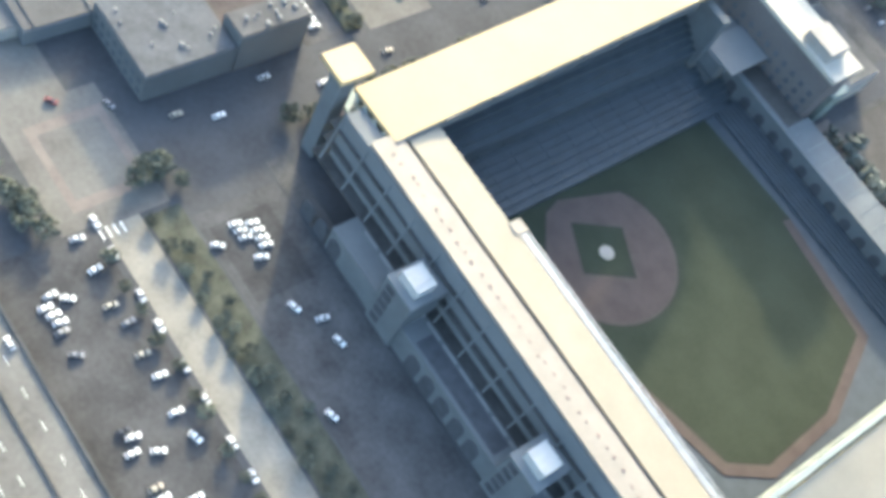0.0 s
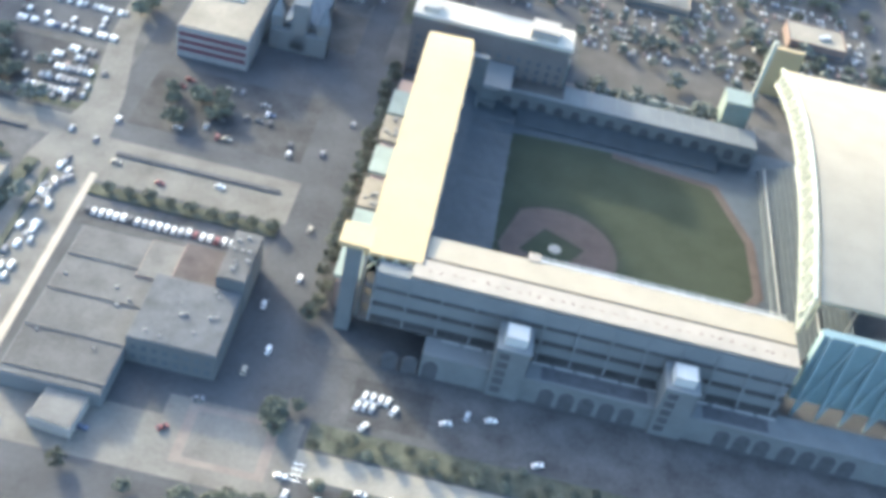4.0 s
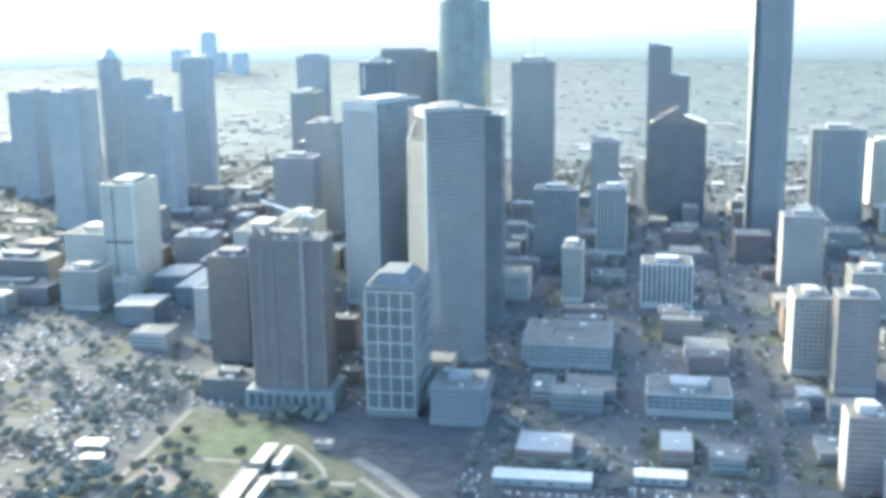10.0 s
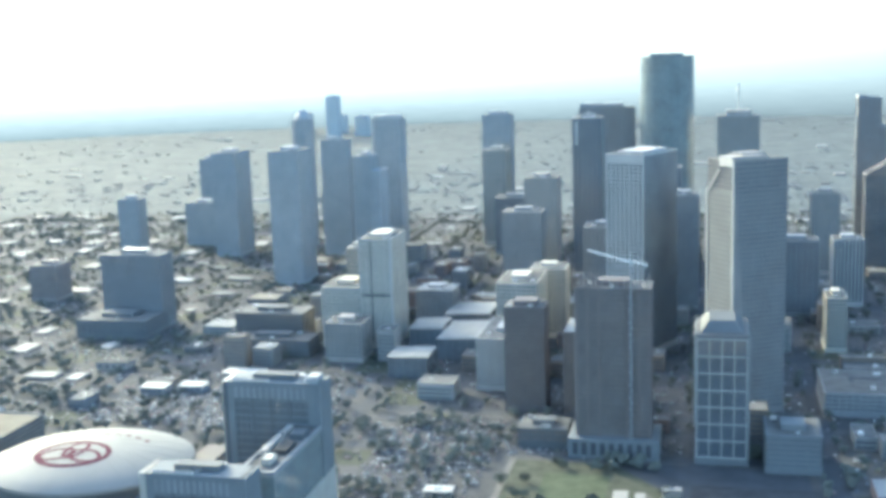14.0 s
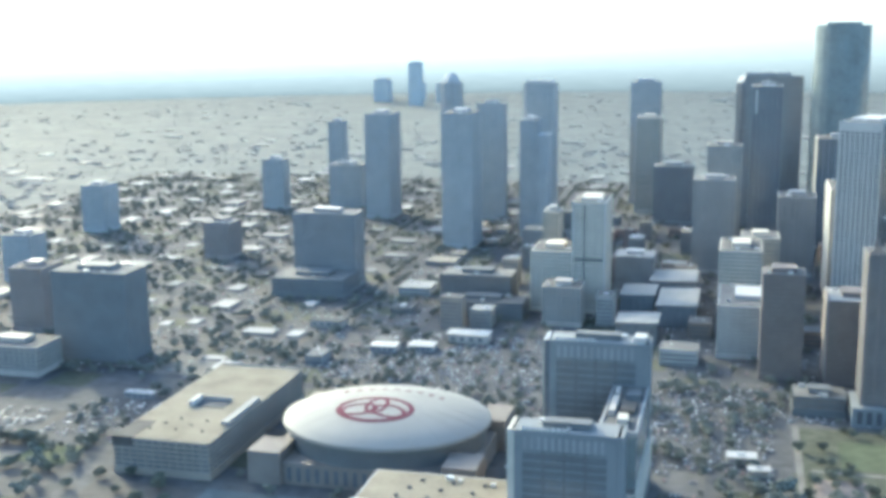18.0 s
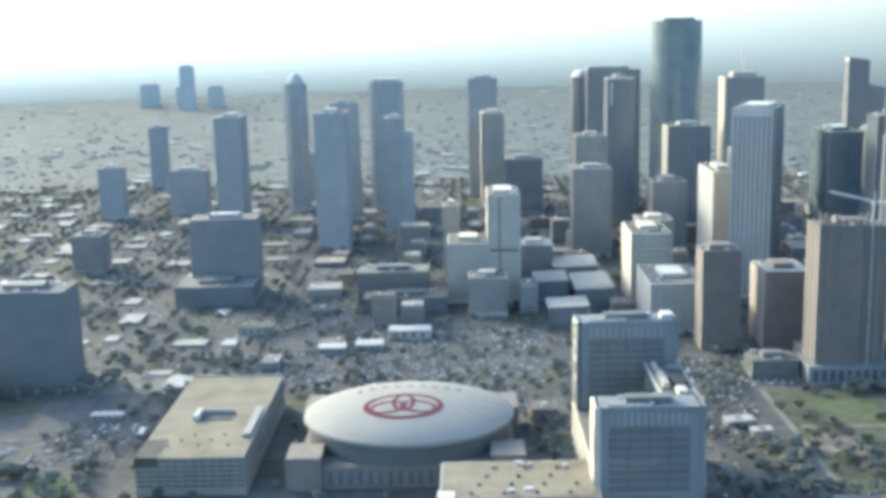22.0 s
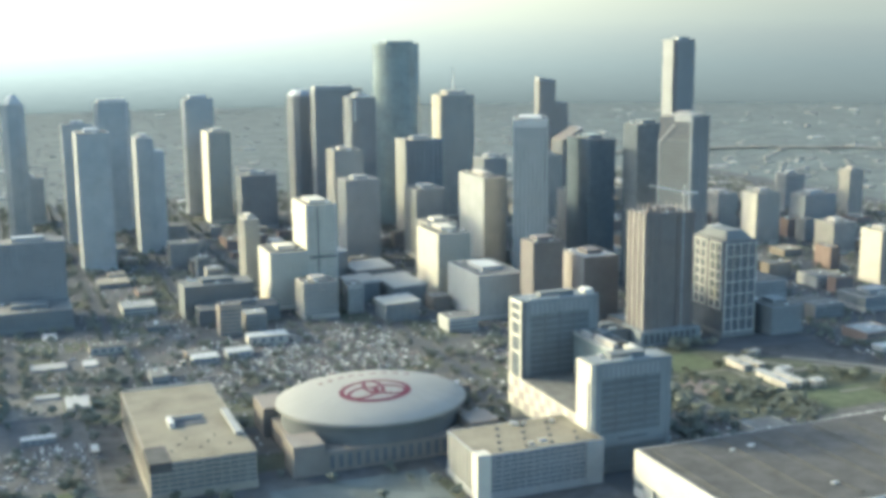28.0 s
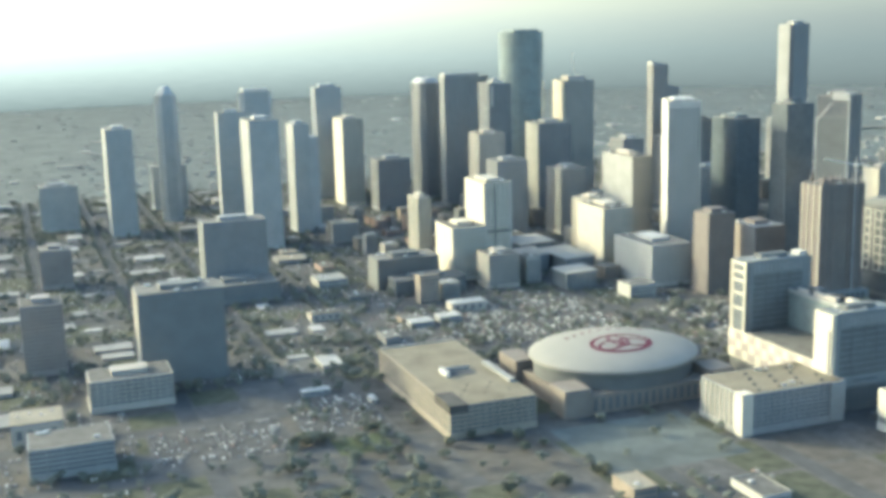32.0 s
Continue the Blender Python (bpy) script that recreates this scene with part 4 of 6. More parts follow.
for i in range(6):
    part("crown_step", box(-28.0, -26.9, 1.0 + 2.9 * i, 3.9 + 2.9 * i, 213 - 3.4 * i, 216 - 3.4 * i), WHITE, ct, "white step of the slanting crown")
# Proud panel; its dark colour stands in for a recess in shade.
part("recessed_face", box(-27.5, -27.1, -18.2, 18.2, 6.2, 198), HOTEL, ct, "dark panel standing in for a shaded recess")
for i in range(44):
    part("face_ledge", box(-27.7, -27.5, -18.2, 18.2, 10 + 4.25 * i, 11.5 + 4.25 * i), DKBAND, ct)
for i in range(8):
    part("stepped_edge", box(-26.4 + 1.3 * i, -25.1 + 1.3 * i, -19.9, -19.4, 40, 206 - 17 * i), CROWNW, ct, "pale stepped corner strip")

PILAST = mat("pale_brown_precast", (0.16, 0.14, 0.133), 0.8, 0.1, 10, 1.0)
ob_ = extra("half_built_tower")
for i in range(10):
    x = -26 + 5.8 * i
    part("bare_column", box(x - 0.5, x + 0.5, -14, -13, 136, 141 + (i * 37 % 5)), BROWN, ob_)
    part("bare_column", box(x - 0.5, x + 0.5, 13, 14, 136, 139 + (i * 23 % 6)), BROWN, ob_)
for x in (-28.5, -20, -11, 11, 20, 28.5):
    part("pale_pilaster", box(x - 1.1, x + 1.1, -17.2, -16.3, 4, 137), PILAST, ob_, "pale upright stripe")
# Tan rather than brown on this side, putting sunlight into the stripes.
for y in (-15, -5, 5, 15):
    part("pale_pilaster", box(-30.2, -29.3, y - 1.1, y + 1.1, 4, 137), TAN, ob_, "pale upright stripe")
part("podium", box(-36, 36, -24, 20, 0, 16), HOTELB, ob_, "pale podium with dark openings")
# Podium openings are dark plates, shade put into their colour.
for i in range(9):
    part("podium_opening", box(-32 + 7.2 * i, -28 + 7.2 * i, -24.25, -23.9, 3, 13), DARKMETAL_SHADE, ob_)

crane = tagged(empty("tower_crane", -627, 570, 16.1), "pale steel tower crane before an unfinished tower", "crane")
part("base_block", box(-2, 2, -2, 2, 0, 1.2), GREY, crane)
part("mast", beam((0, 0, 1.2), (0, 0, 142), 0.7), GREY, crane)
for i in range(14):
    part("mast_brace", beam((-1.0, -1.0, 4 + 10 * i), (1.0, 1.0, 10 + 10 * i), 0.22), METAL, crane)
part("jib", beam((-1, 0, 142), (-34, 12, 149), 0.75), METAL, crane)
part("counter_jib", beam((1, 0, 142), (13, -5, 141), 0.9), METAL, crane)
part("cab", box(-1.6, 1.6, -1.6, 1.6, 138.6, 141.4), WHITE, crane)
part("mast_head", beam((0, 0, 142), (0, 0, 150), 0.4), METAL, crane)
part("counterweight", box(9, 13, -6, -2, 138.2, 140), GREY, crane)
for i in range(6):
    part("ragged_wall", box(-29 + 3.2 * i, -26.6 + 3.2 * i, -15.6, -13.8, 136.2, 140 + 3.5 * ((i * 5) % 3)), PILAST, ob_, "pale broken wall top")

wr = extra("white_ribbed_tower")
part("side_glazing", box(20.9, 21.5, -36.6, 37.2, 6.2, 211), G_GREY, wr, "plain grey glass side wall")
for k in range(1, 17):
    part("side_mullion", box(21.5, 21.75, -36.6 + 4.35 * k - 0.25, -36.6 + 4.35 * k + 0.25, 6.2, 211), DKGREY, wr)
part("pale_edge", box(20.3, 21.9, -38.4, -36.6, 6.2, 213), WHITE, wr)
part("pale_edge", box(-21.9, -20.3, -38.4, -36.6, 6.2, 213), WHITE, wr)
part("top_band", box(-20.2, 20.2, -38.1, -37.4, 204, 212), WHITE, wr, "solid white top band")
fb = extra("flat_roof_block")
part("roof_slit", box(-12, 14, 8, 12, 21.7, 22.0), DARKMETAL_SHADE, fb, "dark roof slit")
part("roof_slit", box(-14, -11, -4, 12, 21.7, 22.0), DARKMETAL_SHADE, fb, "dark roof slit")
ht = extra("hospital_tower")
part("dark_slot", box(-5.5, -3.8, -34.35, -33.8, 8, 120), G_DARK, ht, "dark upright slot")
part("dark_belt", box(-18.2, 18.2, -34.4, -33.8, 58, 61), G_DARK, ht, "dark belt between two halves")
part("pale_corner", box(-18.4, -16.2, -34.5, -30, 0, 123), WHITE, ht)
part("pale_corner", box(16.2, 18.4, -34.5, -30, 0, 123), WHITE, ht)

g = extra("gabled_tower")
part("sloping_top", prism(rect(32, 18), 236, 239, top=[242, 236.6, 236.6, 242]), DKGREY, g)
g2 = extra("gabled_tower_step")
part("sloping_top", prism(rect(26, 18), 194, 196, top=[199, 194.5, 194.5, 199]), DKGREY, g2)
p = extra("slant_roof_tower")
part("sloping_roof", prism([(-38, -21), (0, -21), (0, 21), (-38, 21)], 135, 136, top=[136, 158, 158, 136]), G_BRONZE, p, "steep dark glass roof slope")
part("sloping_roof", prism([(0.3, -21), (38, -21), (38, 21), (0.3, 21)], 135, 136, top=[150, 136, 136, 150]), G_BRONZE, p, "steep dark glass roof slope")
s = extra("slanted_top_tower")
part("shoulder", prism([(-41, -11), (24, -11), (24, 11), (-41, 11)], 228.6, 229, top=[234, 234, 234, 234]), DKGREY, s)
r = extra("round_top_tower")
part("drum_top", prism(cham(29, 25, 9), 214.7, 220, top=cham(25, 22, 8)), HAZEGREY, r)
part("drum_top", prism(cham(25, 22, 8), 220, 226, top=cham(17, 15, 6)), HAZEGREY, r)
part("peak", prism(cham(17, 15, 6), 226, 230, top=cham(9, 8, 3)), HAZEGREY, r)
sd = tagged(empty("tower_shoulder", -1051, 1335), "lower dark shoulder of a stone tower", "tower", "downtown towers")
part("wall_block", prism(rect(16, 44), 0, 150), HAZEGREY, sd)
part("parapet", prism(rect(16.6, 44.6), 150, 151), HAZEGREY, sd)
a = extra("arched_top_tower")
part("arched_roof", prism(cham(39, 61, 8), 214.8, 223, top=cham(22, 44, 6)), DKGREY, a)
dq = extra("dark_square_tower")
part("lit_notch", box(-16, -12.5, -21.6, -21.0, 186, 219), WHITE, dq, "pale notch below the roof")
part("roof_lantern", box(-3, 3, -3, 3, 228.2, 231), WHITE, dq)
h1, h2 = extra("hotel_slab"), extra("hotel_front_slab")
for hh, wx, wy, top in ((h1, 67, 20, 104), (h2, 63, 20, 83)):
    if hh is h1:
        part("end_panel", box(-wx / 2 - 1.6, -wx / 2 + 1.5, -wy / 2 - 1.2, wy / 2 + 1, 40, top + 1), G_DARK, hh, "dark recessed end wall")
        for y0_, y1_ in ((-11.2, -8.4), (7.6, 11.0)):
            part("end_post", box(-wx / 2 - 2.6, -wx / 2 - 1.0, y0_, y1_, 38, top + 1), CREAM, hh, "white concrete end post")
        for z_ in (104, 96, 88, 76, 62):
            part("end_rung", box(-wx / 2 - 2.5, -wx / 2 - 1.1, -8.4, 7.6, z_ - 2.2, z_), CREAM, hh)
        part("plant_room", box(wx / 2 - 9, wx / 2 - 1, -8, 4, top + 1, top + 5), WHITE, hh, "white roof plant room")
    else:
        part("end_frame", box(-wx / 2 - 2.4, -wx / 2 + 1.5, -wy / 2 - 1.2, wy / 2 + 1, 0, top + 1), CREAM, hh, "end frame coloured cream as if sunlit")
    # Far end and top band are grey instead of cream: shade in the colour.
    part("end_frame", box(wx / 2 - 1.6, wx / 2 + 2, -wy / 2 - 1.2, wy / 2 + 1, 0, top + 1), HOTELB, hh, "end frame coloured grey as if shaded")
    part("top_band", box(-wx / 2, wx / 2, -wy / 2 - 1.0, wy / 2 + 0.8, top - 2, top + 1), HOTELB, hh, "pale top band")
    part("lower_band", box(-wx / 2, wx / 2, -wy / 2 - 1.0, wy / 2 + 0.8, 20, 22), HOTELB, hh)
    fy = -wy / 2 - 0.95
    part("front_border", box(-wx / 2 + 1.6, -wx / 2 + 6.5, fy, fy + 0.6, 22.2, top - 2.2), HOTELB, hh, "plain grey facade border")
    part("front_border", box(wx / 2 - 7.5, wx / 2 - 1.8, fy, fy + 0.6, 22.2, top - 2.2), HOTELB, hh, "plain grey facade border")
    part("front_border", box(-wx / 2 + 6.5, wx / 2 - 7.5, fy, fy + 0.6, top - 11, top - 2.2), HOTELB, hh, "plain grey facade border")
    part("front_border", box(-wx / 2 + 6.5, wx / 2 - 7.5, fy, fy + 0.6, 22.2, 30), HOTELB, hh, "plain grey facade border")
    for i in range(1, 4):
        x = -wx / 2 + 6.5 + (wx - 14) * i / 4
        part("front_rib", box(x - 0.8, x + 0.8, fy + 0.1, fy + 0.6, 30, top - 11), DKBAND, hh)
    part("front_slot", box(-10, 14, fy - 0.1, fy + 0.1, 25, 26.4), G_DARK, hh, "dark slot over the lower floors")
    for i in range(8):
        part("roof_sign_bar", box(-wx / 2 + 6 + 3.4 * i, -wx / 2 + 8.6 + 3.4 * i, -wy / 2 - 0.2, -wy / 2 + 0.4, top + 1, top + 3.2), WHITE, hh, "pale plain sign bar")
    for i in range(12):
        x = -wx / 2 + 8 + (wx - 18) * i / 11
        part("top_stripe", box(x - 0.9, x + 0.9, fy - 0.15, fy + 0.3, top - 10.5, top - 2.4), GREY, hh, "pale upright stripe")
    for i in range(int((top - 41) / 5.2)):
        part("floor_line", box(-wx / 2 + 6.5, wx / 2 - 7.5, fy + 0.2, fy + 0.6, 34 + 5.2 * i, 35.1 + 5.2 * i), HOTELB, hh)
    if hh is h2:
        part("frame_slot", box(-wx / 2 - 2.7, -wx / 2 - 2.2, -9.8, -7.0, 30, 70), G_DARK, hh, "dark upright slot in the frame")
pod = tagged(empty("hotel_podium", -855, 368), "low cream hotel podium with a patterned side wall", "podium")
# The recess's shade is put into this storey's dark colour.
part("podium_wall", box(-37, 34, -66, 52, 0, 14), DKBAND, pod, "recessed lower storey coloured dark for shade")
part("podium_wall", box(-38.5, 34, -66, 53, 14, 40), CREAM, pod, "cream patterned side wall")
part("podium_roof", box(-37.6, 33, -65, 52, 40, 40.5), ROOF, pod)
part("entry_canopy", box(-50, -38.6, -60, -22, 12, 14), TAN, pod, "pale entrance canopy")
part("link_block", box(10, 33, -58, 31, 40.6, 75), G_TEAL, pod, "glazed teal link block")
part("link_roof", box(10.5, 32.5, -57.5, 30.5, 75, 75.5), ROOF, pod)
for y0_, y1_, x0_, x1_ in ((-58.4, -56.8, 9.6, 33.4), (-56.8, 31.2, 9.6, 11.2), (-56.8, 31.2, 31.8, 33.4)):
    part("link_parapet", box(x0_, x1_, y0_, y1_, 73, 76.5), GREY, pod, "pale roof edge")
for x0_, x1_, y0_, y1_, h_, c_ in ((13, 17, -30, 0, 4, TAN), (20, 26, -46, -34, 4, CREAM), (20, 29, -26, -8, 3, ROOFD), (21, 30, 2, 14, 4, DKBAND), (13, 16, 8, 22, 3, TAN)):
    part("roof_unit", box(x0_, x1_, y0_, y1_, 75.5, 75.5 + h_), c_, pod)
m_ = None
for i in range(12):
    for k in range(3):
        if (i + k) % 2 == 0:
            o = part("wall_panel", None if m_ else prism([(-0.25, -5.6), (0.25, -5.6), (0.25, 5.6), (-0.25, 5.6)], 0, 7.6), BROWN, pod, mesh=m_, loc=(-38.6, -59 + 9.6 * i, 15.2 + 8.1 * k))
            m_ = o.data
ga = extra("arena_garage")
part("ramp_canopy", box(30, 35.6, -54, 5, 28, 30.5), ROOFW, ga, "white ramp canopy")
# A roof box's shadow and sunlit side, put in as dark and white blocks.
part("ramp_pit", box(-9, 15, -18, -3, 27.7, 28.1), DARKMETAL_SHADE, ga, "dark slab standing in for shadow on the deck")
part("stair_head", box(-13, -9.2, -20, -2, 27.7, 32), WHITE, ga, "white block standing in for a sunlit box side")
part("ramp_wall", box(-9, 15, -2.8, -1.6, 27.7, 31), TAN, ga)
part("deck_notch", box(-37.6, -22, -90.6, -56, 21, 27.9), ROOFD, ga, "lower dark corner of the deck")
part("roof_kerb", box(-36, 36, 88.5, 89.5, 27.7, 28.8), TAN, ga)
for i in range(7):
    part("deck_vent", box(-20 + 7 * i, -18.6 + 7 * i, -70 + 11 * (i % 3), -68.8 + 11 * (i % 3), 27.7, 28.6), ROOFD, ga)
sg = extra("stone_garage")
# Cream towards the sun, grey walls elsewhere: light and shade put into the colours.
for k_ in range(7):
    part("side_fin", box(-48.6, -47.6, -19 + 6.6 * k_, -17.6 + 6.6 * k_, 4, 32), CREAM, sg)
part("end_block", box(35, 49.1, -30.1, 29.9, 0, 33.5), GREY, sg)
part("corner_block", box(-49.4, -39, -30.1, -20, 0, 34.5), CREAM, sg)
for i in range(14):
    part("deck_unit", box(-30 + 5 * i, -28 + 5 * i, -24 + 13 * (i % 4), -21.8 + 13 * (i % 4), 33.7, 35.0), DARKMETAL_SHADE, sg)
ch = extra("convention_hall")
part("end_wall_band", box(-244.4, -243.2, -65.5, 65.5, 13, 33.6), CREAM, ch, "cream upper end wall")
for i in range(6):
    part("side_bay", box(-245, -242.2, -60 + 20 * i, -48 + 20 * i, 2, 12), GREY, ch)
part("red_sign_bar", box(-244.9, -244.4, -58, -42, 22, 26), REDPAINT, ch, "plain red sign bar")
for i in range(18):
    part("roof_ridge", box(-235 + 27 * i, -232 + 27 * i, -56, 56, 33.6, 34.4), ROOFD, ch)

# ---- street kit ----


def car(color, name):
    root = tagged(empty("car"), f"{name} parked car on the asphalt", "car", "cars round the ballpark")
    prof_ = [(-2.2, 0.35), (2.2, 0.35), (2.25, 0.8), (1.2, 0.95), (-2.0, 1.0), (-2.2, 0.9)]
    bm = bmesh.new()
    a, b = [bm.verts.new((x, -0.88, z)) for x, z in prof_], [bm.verts.new((x, 0.88, z)) for x, z in prof_]
    bm.faces.new(a), bm.faces.new(b[::-1])
    for i in range(6):
        bm.faces.new((a[i], b[i], b[(i + 1) % 6], a[(i + 1) % 6]))
    bmesh.ops.recalc_face_normals(bm, faces=bm.faces)
    paint = mat(f"{name}_car_paint", color, 0.3, 0.05, 2, 0.3, spec=0.6, bump=0)
    body = part("body", bm, paint, root)
    part("cabin_glass", prism([(-1.9, -0.84), (1.0, -0.84), (1.0, 0.84), (-1.9, 0.84)], 0.95, 1.38, top=[(-1.4, -0.66), (0.3, -0.66), (0.3, 0.66), (-1.4, 0.66)]), CARGLASS, root)
    part("roof", box(-1.35, 0.25, -0.64, 0.64, 1.38, 1.46), paint, root)
    m = None
    for x in (-1.4, 1.4):
        for y in (-0.8, 0.8):
            if m is None:
                bm = bmesh.new()
                bmesh.ops.create_cone(bm, cap_ends=True, segments=10, radius1=0.34, radius2=0.34, depth=0.22, matrix=Matrix.Rotation(math.pi / 2, 4, "X"))
            m = part("wheel", None if m else bm, RUBBER, root, mesh=m, loc=(x, y, 0.34)).data
    return root


PALETTE = (((0.75, 0.75, 0.74), "white"), ((0.75, 0.75, 0.74), "bright_white"), ((0.5, 0.51, 0.52), "silver"), ((0.04, 0.04, 0.045), "black"), ((0.05, 0.08, 0.16), "dark_blue"), ((0.16, 0.035, 0.032), "dark_red"), ((0.18, 0.18, 0.19), "grey"), ((0.35, 0.31, 0.24), "tan"))
PROTO = [car(c, n_) for c, n_ in PALETTE]
USED = set()
rc = random.Random(11)


def put_car(x, y, rz, z=0.12, bright=False):
    i = rc.choice((0, 0, 1, 2) if bright else range(len(PROTO)))
    m = pose(x, y, z, 0, 0, rz)
    if i not in USED:
        USED.add(i)
        PROTO[i].matrix_basis = m
    else:
        copy_thing(PROTO[i], m)


def crown_mesh(seed, n=95, rx=4.2, rz=2.3):
    r = random.Random(seed)
    bm = bmesh.new()
    for i in range(n):
        d = Vector((r.gauss(0, 1), r.gauss(0, 1), r.gauss(0, 1))).normalized()
        k = r.uniform(0.45, 1.05)
        c = Vector((d.x * rx * k, d.y * rx * k, d.z * rz * k))
        s = r.uniform(0.5, 1.15)
        q = Euler((r.uniform(0, 6), r.uniform(0, 6), r.uniform(0, 6))).to_matrix()
        v = [bm.verts.new(c + q @ Vector(p) * s) for p in ((1, 0, 0), (0, 1, 0), (-1, 0, 0), (0, -1, 0), (0, 0, 0.55), (0, 0, -0.55))]
        for a, b in ((0, 1), (1, 2), (2, 3), (3, 0)):
            bm.faces.new((v[a], v[b], v[4])), bm.faces.new((v[b], v[a], v[5]))
    m = bpy.data.meshes.new("crown")
    bm.to_mesh(m), bm.free()
    m.materials.append(LEAF)
    return m


CROWNS = [crown_mesh(i) for i in range(5)]


def trunk_mesh(seed):
    r = random.Random(seed)
    bm = prism(oval(0.6, 0.6, 7), 0, 3.4, top=oval(0.34, 0.34, 7))
    for i in range(4):
        a = i * 1.57 + r.uniform(0, 1)
        beam((0, 0, 2.6 + 0.2 * i), (1.7 * math.cos(a), 1.7 * math.sin(a), 4.6 + r.uniform(0, 1)), 0.09, bm)
    m = bpy.data.meshes.new("trunk")
    bm.to_mesh(m), bm.free()
    m.materials.append(TRUNK)
    return m


TRUNKS = [trunk_mesh(i) for i in range(2)]
rt = random.Random(5)


def tree(x, y, s=1.0, z=0.15):
    root = tagged(empty("tree", x, y, z, rt.uniform(0, 360)), "leafy green street tree with an uneven crown", "tree", "street trees")
    root.scale = (s, s, s * rt.uniform(0.85, 1.15))
    part("trunk", None, None, root, mesh=rt.choice(TRUNKS))
    part("crown", None, None, root, mesh=rt.choice(CROWNS), loc=(0, 0, 4.3))


def slab(name, label, x0, x1, y0, y1, z0, z1, material, cat="pavement"):
    return tagged(part(name, box(x0, x1, y0, y1, z0, z1), material), label, cat, kind="structure")


# ---- round the ballpark ----
claim(-1122, -905, 225, 346), claim(-1005, -881, 128, 264)
claim(-282, 130, 0, 225)
claim(-282, -160, 225, 430)
claim(-640, 480, 0, 128)
slab("pavement_plaza", "pale concrete street crossing with brick bands", -198, -148, 96, 132, 0.05, 0.10, ROADC, "road")
for k, (x0, x1, y0, y1) in enumerate(((-190, -186, 103, 130), (-160, -156, 103, 130), (-186, -160, 103, 106), (-186, -160, 127, 130))):
    slab("pavement_band", "dull red brick crossing band", x0, x1, y0, y1, 0.10, 0.12, BRICKPAVE)
slab("road_frontage", "pale concrete frontage road beside the lots", -147.9, 130, 108.5, 120.8, 0.05, 0.095, PALEROAD, "road")
slab("road_frontage_west", "pale concrete frontage road", -700, -198, 96, 122, 0.05, 0.10, ROADC, "road")
slab("pavement_verge", "dry grass verge between road and lot", -146, 130, 122, 134, 0.05, 0.18, HEDGE)
slab("pavement_lot_south", "worn asphalt parking lot by the freeway", -150, 130, 71, 106, 0.05, 0.12, LOT)
slab("pavement_lot_north", "asphalt lot in the shade of the ballpark", -140, 130, 135, 167, 0.05, 0.12, LOT)
slab("pavement_plaza_north", "pinkish paved plaza behind the arcade", -68, 30, 380, 403, 0.05, 0.2, BRICKPAVE)
slab("pavement_walk", "broad pale walk along the ballpark wall", -148, 130, 168, 176, 0.05, 0.20, CONCRETE)
# The lot's sunlit patch, put in as a slab of its own.
slab("pavement_lit_lot", "asphalt slab over the lot's sunlit corner", -134, -104, 138, 160, 0.121, 0.14, LOT)
for i in range(6):
    slab("pavement_stripe", "white crossing stripe", -148, -144, 102 + 2.4 * i, 102.5 + 2.4 * i, 0.10, 0.115, PAINT)

fw = tagged(empty("freeway", -100, 40), "raised concrete freeway with parapets", "freeway", kind="structure")
part("deck", box(-1500, 1500, -28, 29, 5.2, 6.6), ROADC, fw)
part("parapet", box(-1500, 1500, 28.4, 29.2, 6.6, 7.6), CONCRETE, fw)
part("parapet", box(-1500, 1500, -29.2, -28.4, 6.6, 7.6), CONCRETE, fw)
part("median_barrier", box(-1500, 1500, -0.4, 0.4, 6.6, 7.5), CONCRETE, fw)
part("median_barrier", box(-1500, 1500, 17.0, 17.5, 6.6, 7.4), CONCRETE, fw)
for i in range(28):
    for y in (-18, 0, 18):
        part("pier", box(-610 + 40 * i - 1, -610 + 40 * i + 1, y - 1, y + 1, 0, 5.2), CONCRETE, fw)
lm = None
for y in (-21.5, -14.5, -7.5, 5.5, 11, 23):
    for i in range(46):
        o = part("lane_dash", None if lm else box(-1.6, 1.6, -0.09, 0.09, 6.605, 6.62), PAINT, fw, mesh=lm, loc=(-250 + 11 * i, y, 0))
        lm = o.data
for i in range(64):
    put_car(-340 + rc.uniform(0, 480), 40 + rc.choice((-25, -18, -11, -4, 3, 8.5, 14, 20, 26)), 0 if i % 2 else 180, 6.62, i % 3 == 0)

# cars in the lots
for x, y, rz in ((-131, 88, 60), (-128, 82, 90), (-125, 82.5, 90), (-122, 81.6, 90), (-113.7, 81.7, 60), (-134, 84, 90), (-131, 81, 90), (-84.2, 83.6, 80), (-80, 81.1, 90), (-87, 82, 90), (-77.1, 87.7, 60), (-68, 81.7, 90), (-64.5, 82, 90), (-75.6, 98.8, 20), (-60, 90, 85), (-40, 84, 90), (-36, 84, 90), (-20, 88, 90), (-12, 82, 90), (6, 84, 90), (22, 90, 85), (25, 83, 90)):
    put_car(x, y, rz + rc.uniform(-6, 6), 0.13, y > 82.2 or x > -66)
for i in range(7):
    put_car(-146 + 10 * i + rc.uniform(-3, 3), 98.5 + rc.uniform(-1.5, 1.5), 90 + rc.uniform(-10, 10), 0.13)
